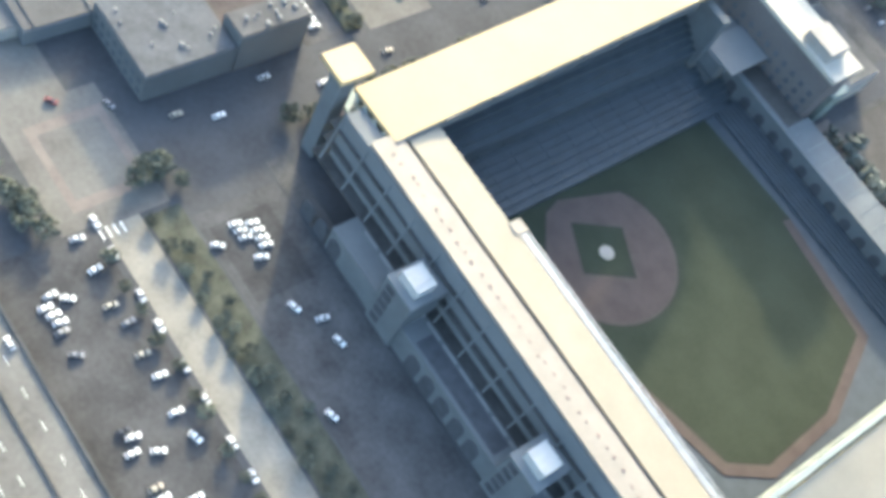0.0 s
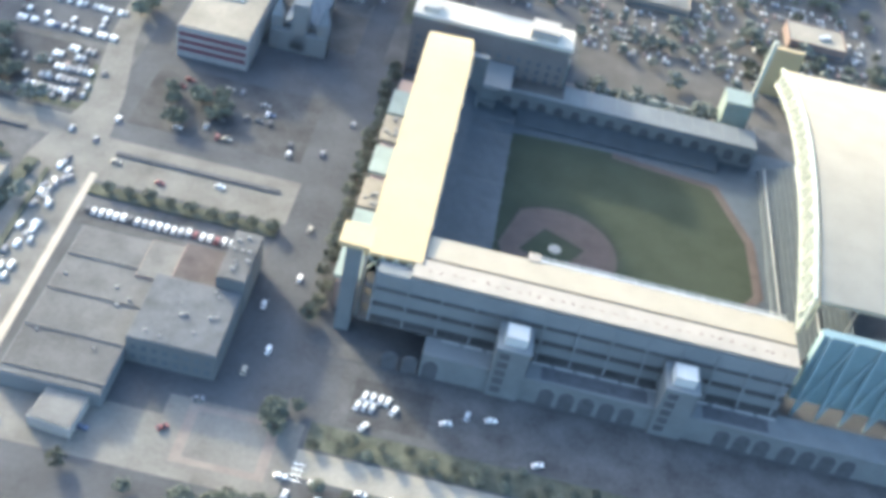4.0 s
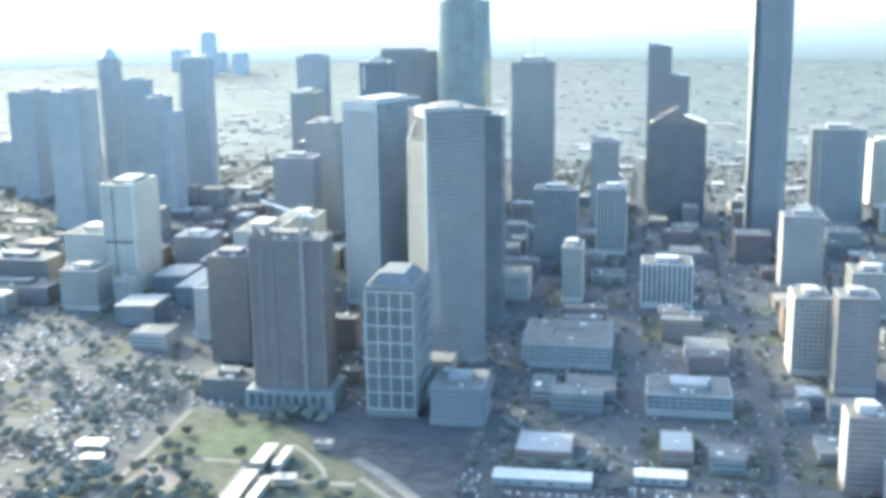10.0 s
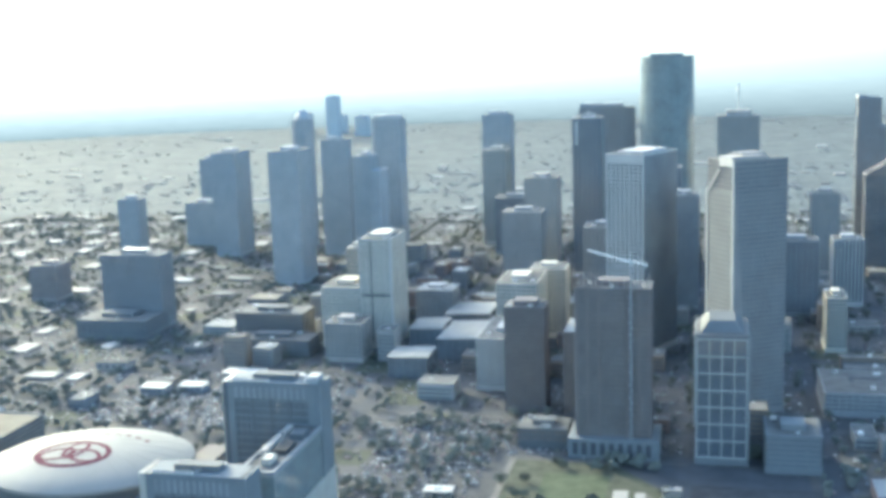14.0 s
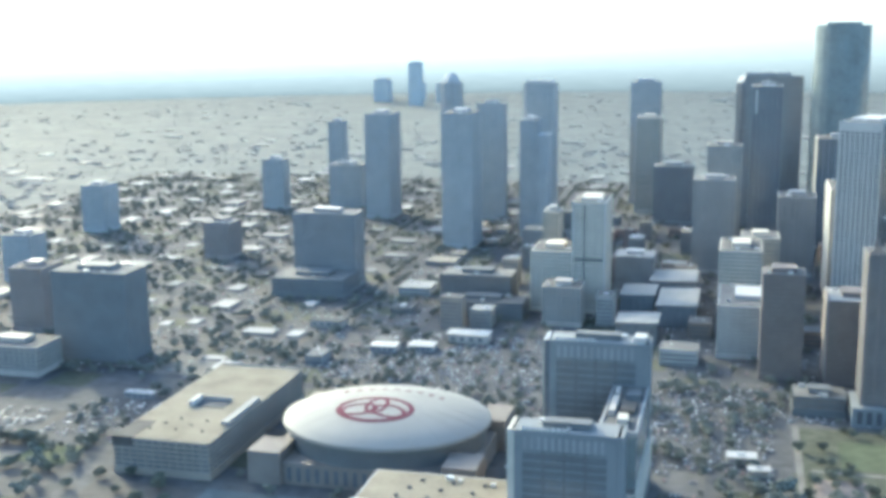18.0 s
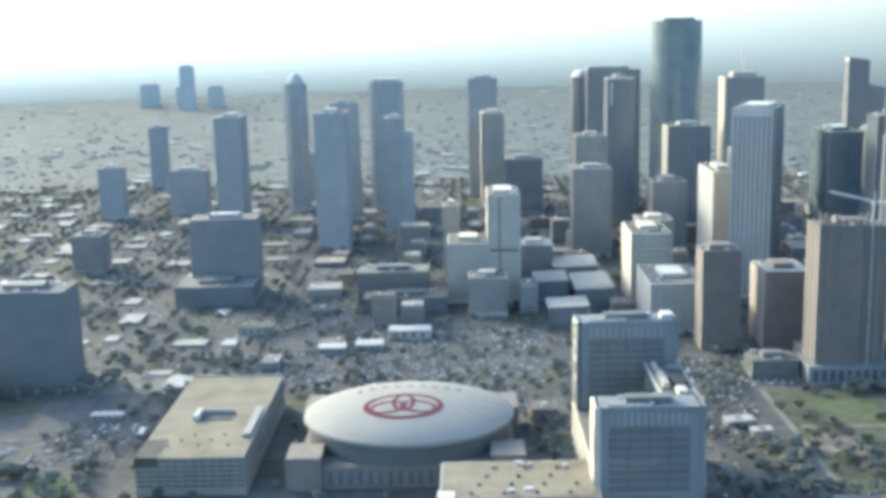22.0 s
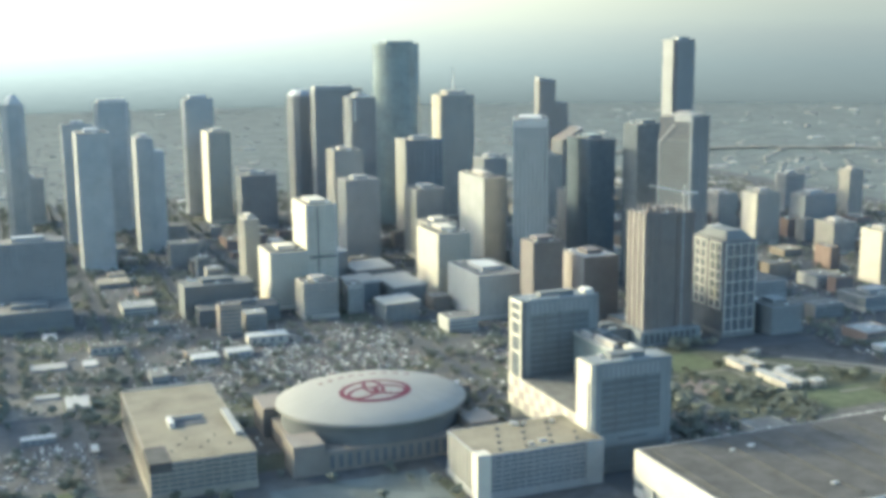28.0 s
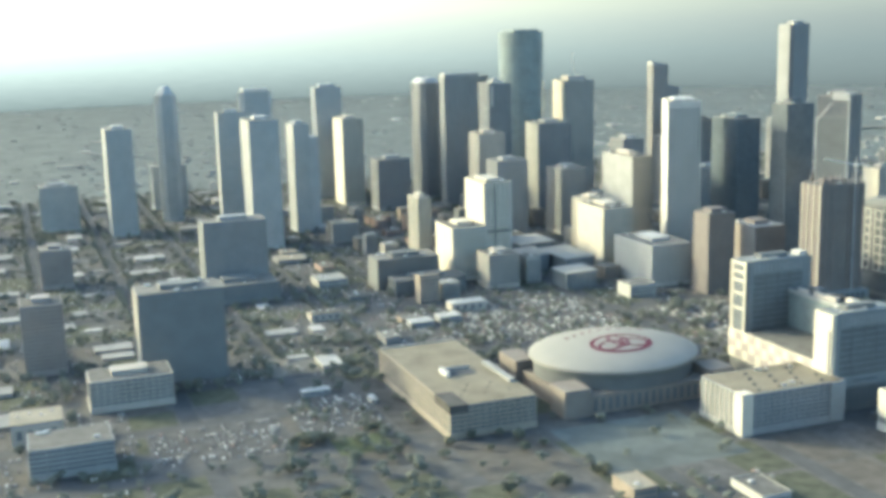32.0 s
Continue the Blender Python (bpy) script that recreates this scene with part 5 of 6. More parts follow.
for x, y, rz in ((-131.5, 146.2, 80), (-128.7, 146.4, 80), (-125.9, 146.5, 80), (-129.6, 151.4, 80), (-126.6, 151.4, 80), (-123.6, 151.4, 80), (-120.8, 151.2, 80), (-117.6, 147.6, 70), (-127.3, 137, 60), (-97.7, 147.4, 20), (-90.2, 153.4, 80), (-81, 153.9, 15), (-61.5, 138, 20)):
    put_car(x, y, rz, 0.15, True)
for i in range(24):
    put_car(-262 + 3.1 * i, 216 + rc.uniform(-0.4, 0.4), 90, 0.13, i % 3 > 0)
for i in range(18):
    put_car(-152 + 13.5 * i + rc.uniform(-3, 3), 107.2, 0, 0.13, True)
for x, y, rz in ((-176, 150, 90), (-170, 163, 90), (-178, 186, 90), (-168, 205, 90), (-171, 236, 90), (-178, 290, 90), (-169, 318, 90), (-222, 108, 0), (-236, 112, 0), (-252, 104, 0), (-268, 112, 0), (-280, 106, 0), (-196, 116, 40), (-188, 132, 20), (-262, 250, 0), (-240, 243, 0), (-215, 250, 0), (-282, 246, 90), (-276, 262, 90), (-272, 280, 90)):
    put_car(x, y, rz, 0.13)

# trees
for i in range(24):
    tree(-138 + 10 * i + rt.uniform(-2, 2), 104.6 + rt.uniform(-0.8, 0.8), rt.uniform(0.5, 0.75))
for i in range(27):
    tree(-143 + 10 * i, 122.6 + rt.uniform(-0.8, 0.8), rt.uniform(0.5, 0.68))
for i in range(9):
    tree(-155 + rt.uniform(-9, 11), 133 + rt.uniform(-8, 8), rt.uniform(0.7, 1.05))
for i in range(14):
    tree(-128 + 9 * i + rt.uniform(-2, 2), 129 + rt.uniform(-3, 4), rt.uniform(0.45, 0.65))
for i in range(22):
    tree(-158 + rt.uniform(-1.5, 1.5), 184 + 9 * i, rt.uniform(0.8, 1.1))
for i in range(12):
    tree(-212 + rt.uniform(-14, 60), 90 + rt.uniform(-4, 4), rt.uniform(0.7, 1.0))
for i in range(9):
    tree(-258 + 9 * i, 230, rt.uniform(0.6, 0.85))

# old flat-roofed block
WORNROOF = mat("worn_grey_roof_felt", (0.098, 0.097, 0.096), 0.9, 0.3, 10, 1.0)
BLUEROOF = mat("blue_grey_roof_felt", (0.09, 0.094, 0.1), 0.9, 0.3, 6, 0.9)
BROWNROOF = mat("brown_felt_roof", (0.08, 0.069, 0.067), 0.9, 0.25, 6, 0.9)
old = tagged(empty("warehouse_block", -220, 160), "old joined brick warehouses with patched flat roofs", "warehouse")
part("grey_hall", box(-37, 1, -42, 40, 0, 7), HOTEL, old)
part("hall_roof", box(-36.5, 0.5, -41.5, 39.5, 7, 7.4), WORNROOF, old, "patched grey felt roof")
part("front_hall", box(1.2, 35, -18, 17, 0, 13), DKBAND, old)
part("front_roof", box(1.6, 34.6, -17.6, 16.6, 13, 13.5), BLUEROOF, old, "dull blue-grey flat roof")
part("brown_hall", box(6, 26, 17.2, 40, 0, 10.5), BRICK, old)
part("brown_roof", box(6.4, 25.6, 17.6, 39.6, 10.5, 10.9), BROWNROOF, old, "red-brown flat roof")
part("white_block", box(24, 35.4, 17.4, 46, 0, 18), DKBAND, old)
part("white_roof", box(24.3, 35.1, 17.7, 45.7, 18, 18.6), WORNROOF, old, "grey flat roof with plant boxes")
part("low_annex", box(-8, 6, 18, 40, 0, 8), BRICK, old)
part("annex_roof", box(-7.6, 5.6, 18.3, 39.6, 8, 8.3), ROOF, old)
rk = random.Random(8)
for i in range(26):
    x, y, z = rk.choice(((rk.uniform(4, 32), rk.uniform(-15, 14), 13.5), (rk.uniform(25, 34), rk.uniform(19, 44), 18.6), (rk.uniform(-34, -4), rk.uniform(-38, 36), 7.4)))
    s_ = rk.uniform(0.4, 0.9)
    part("roof_unit", box(x - s_, x + s_, y - s_ * 0.7, y + s_ * 0.7, z, z + rk.uniform(0.5, 1.2)), ROOFW, old)
for i in range(4):
    part("parapet_wall", box(-36.5, 0.5, -38 + 20 * i, -37.6 + 20 * i, 7.4, 8.0), ROOF, old)
wm = None
for i in range(8):
    for z in (2.5, 7.5):
        o = part("window", None if wm else box(-1.0, 1.0, -0.12, 0.12, 0, 2.4), G_DARK, old, mesh=wm, loc=(4 + 4 * i, -18.05, z))
        wm = o.data
small = tagged(empty("corner_shop", -232, 112), "small tan corner building with a flat roof", "shop")
part("wall_block", prism([(-8, -8), (8, -10), (9, 6), (-6, 8)], 0, 5), TAN, small)
part("roof", prism([(-7.6, -7.6), (7.6, -9.6), (8.6, 5.6), (-5.6, 7.6)], 5, 5.4), ROOF, small)
slab("pavement_old_lot", "pale lot beside the old warehouses", -290, -184, 208, 226, 0.05, 0.12, LOT)
slab("pavement_hedge", "clipped green hedge strip", -266, -184, 226, 233, 0.05, 0.9, HEDGE)
slab("road_ramp", "pale concrete ramp road with a dark slot", -330, -182, 236, 266, 0.05, 0.10, ROADC, "road")
slab("wall_ramp_slot", "dark retaining wall of a sunken ramp", -264, -190, 255.0, 257.2, 0.10, 1.0, DARKMETAL_SHADE, "wall")
slab("pavement_tree_lot", "asphalt lot with trees", -268, -186, 280, 332, 0.05, 0.13, LOT)
for i in range(9):
    tree(-258 + rt.uniform(0, 30), 284 + rt.uniform(0, 28), rt.uniform(1.0, 1.4))
for i in range(22):
    put_car(-262 + rt.uniform(2, 72), 284 + 6.5 * (i % 7), rc.choice((0, 0, 90)), 0.14)

red = tagged(empty("red_striped_building", -247, 380), "white flat building with red bands on its front", "building")
part("wall_block", box(-18, 18, -38, 38, 0, 17), GREY, red)
part("roof", box(-17.4, 17.4, -37.4, 37.4, 17, 17.6), ROOFT, red, "pale flat roof")
for z in (4, 8.2, 12.4):
    part("red_band", box(-17, 17, -38.4, -37.9, z, z + 1.8), REDPAINT, red, "red window band")
for i in range(14):
    part("roof_unit", box(-8 + 3 * (i % 5), -6.4 + 3 * (i % 5), -4 + 5 * (i // 5), -1 + 5 * (i // 5), 17.6, 18.9), METAL, red)
# Dark sheet on the roof in place of a shaded court.
part("court", box(-14, 2, 8, 22, 17.62, 17.8), DARKMETAL_SHADE, red)

church = tagged(empty("church", -210, 402), "grey stone church with a tall pointed spire", "church")
part("nave", box(-9, 9, -26, 18, 0, 12), HOTEL, church)
bm = bmesh.new()
v = [bm.verts.new(q) for q in ((-9.6, -26.6, 12), (9.6, -26.6, 12), (9.6, 18.6, 12), (-9.6, 18.6, 12), (0, -26.6, 20), (0, 18.6, 20))]
for f in ((0, 1, 4), (1, 2, 5, 4), (2, 3, 5), (3, 0, 4, 5), (3, 2, 1, 0)):
    bm.faces.new([v[i] for i in f])
part("nave_roof", bm, SLATE, church, "steep slate roof")
part("transept", box(-15, 15, -4, 5, 0, 11), HOTEL, church)
part("tower", box(-4, 4, -33, -25, 0, 28), HOTEL, church)
part("spire", prism(cham(7.4, 7.4, 2).copy(), 28, 56, top=cham(0.4, 0.4, 0.1)), HOTELB, church, "tall pale pointed spire")
church.children[-1].location.y = -29
for x in (-12, 12):
    part("side_tower", box(x - 3, x + 3, -31, -25, 0, 18), HOTEL, church)
    part("side_spire", prism(rect(6, 6), 18, 28, top=rect(0.3, 0.3)), SLATE, church, loc=(x, -28, 0))
for i in range(6):
    part("window", box(8.95, 9.2, -22 + 6.5 * i, -20 + 6.5 * i, 4, 9), G_DARK, church)
    part("window", box(-9.2, -8.95, -22 + 6.5 * i, -20 + 6.5 * i, 4, 9), G_DARK, church)
claim(-235, -185, 370, 430)

gb = tagged(empty("glass_court_building", -200, 452), "low block with a dark glass court in a pale frame", "building")
part("wall_block", box(-13, 13, -18, 18, 0, 24), GREY, gb)
part("glass_court", box(-10.5, 10.5, -15.5, 15.5, 24.0, 24.5), G_DARK, gb)
for x in (-12, 12):
    part("roof_frame", box(x - 1.2, x + 1.2, -18.4, 18.4, 23, 26), WHITE, gb)
for y in (-17, 17):
    part("roof_frame", box(-10.8, 10.8, y - 1.2, y + 1.2, 23, 26), WHITE, gb)
for i in range(7):
    part("column", box(-12 + 4 * i - 0.4, -12 + 4 * i + 0.4, -18.7, -18.0, 0, 23), WHITE, gb)
claim(-216, -184, 430, 474)

us = tagged(empty("old_station", -112, 406), "brown brick old station building with a pale roof edge", "station")
part("front_block", box(-42, 40, -30, -12, 0, 34), REDBROWN, us)
part("front_roof", box(-42.6, 40.6, -30.6, -11.4, 34, 36), CREAM, us, "pale stone roof edge")
part("roof_box", box(18, 32, -28, -16, 36, 41), TAN, us, "pale roof box")
part("roof_box", box(-38, -30, -27, -18, 36, 39), CREAM, us)
part("rear_block", box(0, 40, -11, 24, 0, 15), TAN, us)
part("rear_roof", box(0.5, 39.5, -10.5, 23.5, 15, 15.6), ROOF, us)
part("rear_tower", box(-44, -14, 24, 52, 0, 57), BRICK, us)
part("tower_roof", box(-43.5, -14.5, 24.5, 51.5, 57, 57.6), ROOFD, us)
for i in range(7):
    part("tower_pier", box(-44 + 4.7 * i, -43.1 + 4.7 * i, 23.5, 24, 0, 57), TAN, us, "pale upright strip")
part("rear_yard", box(-42, -1, -11, 23, 0, 9), BRICK, us)
wm = None
for i in range(15):
    for k in range(5):
        o = part("window", None if wm else box(-1.0, 1.0, -0.12, 0.12, 0, 2.6), G_DARK, us, mesh=wm, loc=(-38 + 5.3 * i, -30.05, 3 + 4.6 * k))
        wm = o.data
for i in range(10):
    part("roof_unit", box(6 + 3 * i, 7.8 + 3 * i, -4 + 7 * (i % 3), -1.5 + 7 * (i % 3), 15.6, 17.2), METAL, us)
claim(-158, -70, 374, 462)

# ---- park, lots and mall ----
BRIGHTR = mat("sunlit_white_roof_metal", (0.22, 0.213, 0.2), 0.5, 0.06, 5, 0.8)
claim(-730, -492, 330, 560)
tagged(part("pavement_park", prism([(-722, 330), (-500, 330), (-504, 380), (-528, 420), (-562, 468), (-600, 505), (-640, 556), (-722, 556)], 0.05, 0.2), GRASS), "broad green park lawn with pale walks", "pavement", kind="structure")
slab("pavement_park_street", "dark asphalt street round the park", -640, -494, 330, 560, 0.05, 0.16, ASPHALT)
LAWN = mat("mown_lawn", (0.066, 0.078, 0.05), 0.95, 0.3, 9, 0.9, tint=(0.072, 0.084, 0.054))
slab("pavement_park_lawn", "bright mown square lawn", -690, -640, 474, 530, 0.2, 0.23, LAWN)
slab("pavement_south_lawn", "bright mown lawn behind the pavilions", -628, -560, 334, 380, 0.2, 0.23, LAWN)
slab("pavement_park_terrace", "pinkish paved park terrace", -712, -676, 404, 452, 0.2, 0.26, BRICKPAVE)
for x0, x1, y0, y1 in ((-722, -717, 332, 560), (-642, -637, 334, 470), (-712, -640, 463, 468), (-610, -555, 436, 442), (-606, -570, 402, 406), (-590, -560, 366, 370)):
    slab("pavement_path", "pale concrete park walk", x0, x1, y0, y1, 0.2, 0.25, ROADC)


def curve_walk(pts, w, lb):
    """A ribbon of paving through the points."""
    bm = bmesh.new()
    pts = [Vector(q) for q in pts]
    rows = []
    for i, q in enumerate(pts):
        d = (pts[min(i + 1, len(pts) - 1)] - pts[max(i - 1, 0)]).normalized()
        nrm = Vector((-d.y, d.x)) * w / 2
        rows.append([bm.verts.new((*(q + nrm), 0.27)), bm.verts.new((*(q - nrm), 0.27))])
    for a, b in zip(rows, rows[1:]):
        bm.faces.new((a[0], a[1], b[1], b[0]))
    bm.normal_update()
    bmesh.ops.solidify(bm, geom=bm.faces[:], thickness=0.06)
    tagged(part("pavement_curved_walk", bm, ROADC), lb, "pavement", kind="structure")


curve_walk([(-555 + 50 * math.sin(t_) + 8 * t_, 450 - 62 * t_) for t_ in [0.1 * k for k in range(18)]], 5, "pale curved park drive")
curve_walk([(-566 + 52 * math.sin(t_) + 12 * t_, 482 - 62 * t_) for t_ in [0.1 * k for k in range(20)]], 9, "broad pale curving street by the park")
curve_walk([(-618 + 40 * math.sin(t_), 500 - 40 * t_) for t_ in [0.12 * k for k in range(12)]], 4, "narrow curved garden walk")
for x, y, wx, wy in ((-628.5, 468, 10.5, 35), (-614.5, 466, 7, 33), (-628, 414, 10.5, 50), (-614, 410, 7, 41), (-599, 390, 12, 12), (-593, 494, 14, 8), (-603, 432, 16, 10), (-760, 470, 22, 14), (-748, 446, 16, 10)):
    pv = tagged(empty("park_pavilion", x, y), "low park pavilion under a broad white roof", "pavilion", "park pavilions")
    part("roof", prism(rect(wx, wy), 6, 6.8, top=[6.5, 7.1, 7.1, 6.5]), BRIGHTR, pv)
    part("wall_block", box(-wx / 2 + 1.6, wx / 2 - 1.6, -wy / 2 + 3, wy / 2 - 3, 0.2, 6), TAN, pv)
    part("skylight", box(-wx / 8, wx / 8, -wy / 5, -wy / 5 + 4, 6.9, 7.4), G_GREY, pv)
    for sx in (-1, 1):
        for sy in (-1, 0, 1):
            part("post", box(sx * (wx / 2 - 0.6) - 0.2, sx * (wx / 2 - 0.6) + 0.2, sy * (wy / 2 - 0.6) - 0.2, sy * (wy / 2 - 0.6) + 0.2, 0.2, 6), METAL, pv)
for i in range(85):
    x, y = rt.choice((rt.uniform(-720, -645), rt.uniform(-600, -520), rt.uniform(-720, -500))), rt.uniform(334, 558)
    if x + 0.75 * y < -215 and not (-692 < x < -638 and 472 < y < 532) and not (-640 < x < -590 and 380 < y < 490) and not (-630 < x < -558 and 332 < y < 382):
        tree(x, y, rt.uniform(0.8, 1.4))

for x, y, wx, wy, h, label in ((-863, 790, 40, 40, 20, "low glazed hall with a pale blue-white roof"), (-828, 880, 40, 80, 22, "long mall hall under a pale blue-white roof"), (-872, 905, 36, 50, 22, "mall hall with a grey-white roof"), (-838, 975, 50, 60, 24, "mall hall with a broad pale roof")):
    mm = tagged(empty("mall_hall", x, y), label, "mall", "mall halls")
    claim(x - wx / 2, x + wx / 2, y - wy / 2, y + wy / 2)
    part("wall_block", box(-wx / 2, wx / 2, -wy / 2, wy / 2, 0, h), G_GREY, mm)
    part("roof", prism(rect(wx + 3, wy + 3), h, h + 1, top=[h + 0.8, h + 2.6, h + 2.6, h + 0.8]), ROOFW, mm)
    for i in range(6):
        part("mullion", box(-wx / 2 + wx * i / 5 - 0.3, -wx / 2 + wx * i / 5 + 0.3, -wy / 2 - 0.3, -wy / 2 + 0.1, 0, h), HOTELB, mm)
T("mall_office", "grey office block with a white roof above the mall", -885, 1000, 44, 40, 44, GREY, G_GREY, bay=5, roof=ROOFW, pmat=WHITE)
T("cream_rear_block", "cream block behind a stone office", -745, 965, 40, 40, 78, CREAM, G_GREY, bay=5)
T("lit_slim_block", "slim cream block with a sunlit side", -985, 1010, 18, 40, 92, CREAM, G_GREY, bay=5)
T("low_tan_block", "low tan block at the hospital foot", -945, 835, 40, 36, 42, TAN, G_GREY, bay=5)
T("grey_mid_tower", "grey stone tower of middle height", -800, 1130, 50, 40, 118, GREY, G_GREY, bay=5)
T("brown_mid_tower", "warm grey tower with a pale top", -790, 1230, 44, 40, 150, TAN, G_GREY, bay=5)
T("dark_mid_block", "dark glass block at the tower foot", -870, 1480, 60, 40, 90, DKGREY, G_DARK, bay=6)
T("stone_step_block", "stepped grey stone office block", -700, 1130, 44, 50, 100, GREY, G_GREY, bay=5)
T("corner_grey_tower", "grey tower with a dark top storey", -600, 1120, 36, 40, 140, DKGREY, G_GREY, bay=5)
T("tan_flat_block", "dark low block with a flat roof", -700, 600, 40, 30, 16, DKBAND, G_BRONZE, bay=6)
T("white_foot_block", "grey low block with a slanted corner", -505, 575, 40, 44, 30, HOTELB, G_GREY, bay=9, band=2.5)
T("pavilion_office", "low modern office with pale roof plates", -331, 618, 64, 46, 17, GREY, G_BLUE, bay=6, band=1.2)
T("tan_row_block", "tan brick mid-rise office block", -145, 905, 40, 40, 46, TAN, G_GREY, bay=4)
T("brick_loft", "brown brick loft building", -20, 690, 44, 36, 30, BRICK, G_BRONZE, bay=4)
T("pale_office", "pale concrete office block", 10, 640, 36, 36, 46, CREAM, G_GREY, bay=5)
T("white_small_tower", "small white tower by the lots", 25, 592, 24, 20, 22, WHITE, G_GREY, bay=4)
T("grey_west_block", "grey glass office slab on a street", -60, 1060, 60, 36, 62, GREY, G_BLUE, bay=5)
T("brown_far_tower", "brown brick tower beyond the towers", -420, 1290, 36, 36, 120, TAN, G_GREY, bay=4)
T("dark_far_block", "dark glass block beyond the towers", -470, 1090, 50, 36, 90, DKGREY, G_DARK, bay=6)
T("tan_side_block", "tan brick side-street block", -180, 1140, 36, 40, 60, TAN, G_GREY, bay=4)
T("north_brick_tower", "sunlit tan tower on the far side", 120, 1180, 30, 26, 80, TAN, G_GREY, bay=4)
T("north_grey_tower", "grey tower on the far side", 60, 1270, 40, 30, 66, GREY, G_GREY, bay=5)
T("north_cream_block", "cream block on the far side", 210, 1050, 46, 36, 44, CREAM, G_GREY, bay=5)
T("north_brown_block", "brown block on the far side", 0, 1140, 40, 36, 50, BROWN, G_BRONZE, bay=5)
T("south_wide_block", "wide brown-grey block by the freeway", -1420, 560, 70, 40, 28, TAN, G_GREY, bay=6)
T("south_low_tower", "grey block far along the freeway", -1640, 900, 40, 34, 60, HAZEGREY, G_HAZE, bay=5)
T("slab_podium", "pale podium under a dark office slab", -1255, 915, 88, 60, 22, HOTEL, G_GREY, bay=7)
T("brown_podium", "low grey podium before a brown block", -1035, 850, 90, 34, 18, DKBAND, G_GREY, bay=7)
T("midtown_tower", "pale tower far south of downtown", -1560, 1850, 30, 30, 120, HAZEGREY, G_HAZE, bay=6)
T("midtown_block", "grey block far south of downtown", -1430, 1540, 60, 36, 74, HAZEGREY, G_HAZE, bay=6)
T("allen_block", "grey office block beyond the towers", -1230, 1690, 60, 40, 80, HAZEGREY, G_HAZE, bay=6)

# ---- low things placed to fit the camera's view ----
def plain_low(name, label, x, y, wx, wy, h, wall, roof, cat="building"):
    claim(x - wx / 2, x + wx / 2, y - wy / 2, y + wy / 2)
    ob = tagged(empty(name, x, y, 0.14), label, cat)
    part("wall_block", box(-wx / 2, wx / 2, -wy / 2, wy / 2, 0, h), wall, ob)
    part("roof", box(-wx / 2 - 0.4, wx / 2 + 0.4, -wy / 2 - 0.4, wy / 2 + 0.4, h, h + 0.5), roof, ob)
    for i in range(4):
        x_ = -wx * 0.35 + wx * 0.22 * i
        part("roof_unit", box(x_ - 1, x_ + 1, -1 + (i % 2) * wy * 0.2, 1 + (i % 2) * wy * 0.2, h + 0.5, h + 1.7), METAL, ob)
        part("window", box(x_ - 2, x_ + 2, -wy / 2 - 0.1, -wy / 2 + 0.1, h * 0.3, h * 0.7), G_DARK, ob)
    return ob


BRIGHT = mat("bright_white_roof", (0.29, 0.287, 0.275), 0.6, 0.08, 8, 1.0)
for x, y, wx, wy, h, wl, rf_, lb in ((-432, 461, 66, 16, 5, GREY, BRIGHT, "long low shed with a bright white roof"), (-354, 474, 34, 14, 5, GREY, BRIGHT, "low shed with a white roof beside a lot"),
        (-126, 745, 36, 90, 12, TAN, ROOFW, "long tan block with pale roofs"), (-26, 746, 36, 22, 12, GREY, BRIGHT, "low block with a bright roof"), (98, 862, 50, 40, 26, CREAM, ROOF, "cream block with a stepped roof"), (79, 705, 44, 24, 8, TAN, ROOFT, "low tan store with a flat roof"),
        (-1100, 694, 26, 18, 6, GREY, BRIGHT, "small shop with a bright white roof"), (-1064, 703, 26, 18, 6, GREY, BRIGHT, "small shop with a bright white roof"), (-1026, 742, 42, 20, 9, TAN, BRIGHT, "low tan shop with a pale roof"), (-1186, 770, 36, 20, 8, TAN, ROOF, "low tan store"),
        (-1265, 512, 26, 8, 4, GREY, BRIGHT, "long white trailer shed on the lot"), (-1500, 500, 40, 36, 18, TAN, ROOFT, "tan low block by the freeway"), (-1225, 470, 5, 14, 4, WHITE, BRIGHT, "small white kiosk on the lot")):
    plain_low("low_store", lb if len(lb.split()) > 3 else lb + " beside a lot", x, y, wx, wy, h, wl, rf_)
claim(-372, -290, 330, 388), claim(-400, -300, 252, 268)
slab("pavement_dark_lot", "dark asphalt lot with white cars", -369, -291, 336, 386, 0.14, 0.18, ASPHALT)
slab("wall_ramp_slot_west", "dark retaining wall of a sunken ramp", -369, -307, 259.0, 261.2, 0.15, 1.0, DARKMETAL_SHADE, "wall")
slab("road_ramp_west", "pale concrete ramp road", -420, -282, 246, 276, 0.14, 0.15, ROADC, "road")
for i in range(22):
    put_car(-348 + 2.7 * (i % 20) + (0.2 if i % 3 else 1.4), 342 + 9 * (i // 20) + (0 if i % 5 else 8), 90, 0.19, i % 4 > 0)
slab("pavement_pale_lot", "pale gravel lot with few cars", -470, -395, 318, 366, 0.14, 0.17, ROADC)
T("banded_garage", "long grey garage with dark open decks", -1478, 420, 60, 40, 24, GREY, G_DARK, bay=12, band=1.9, floor=3.6, pent=0, units=4, near=True)
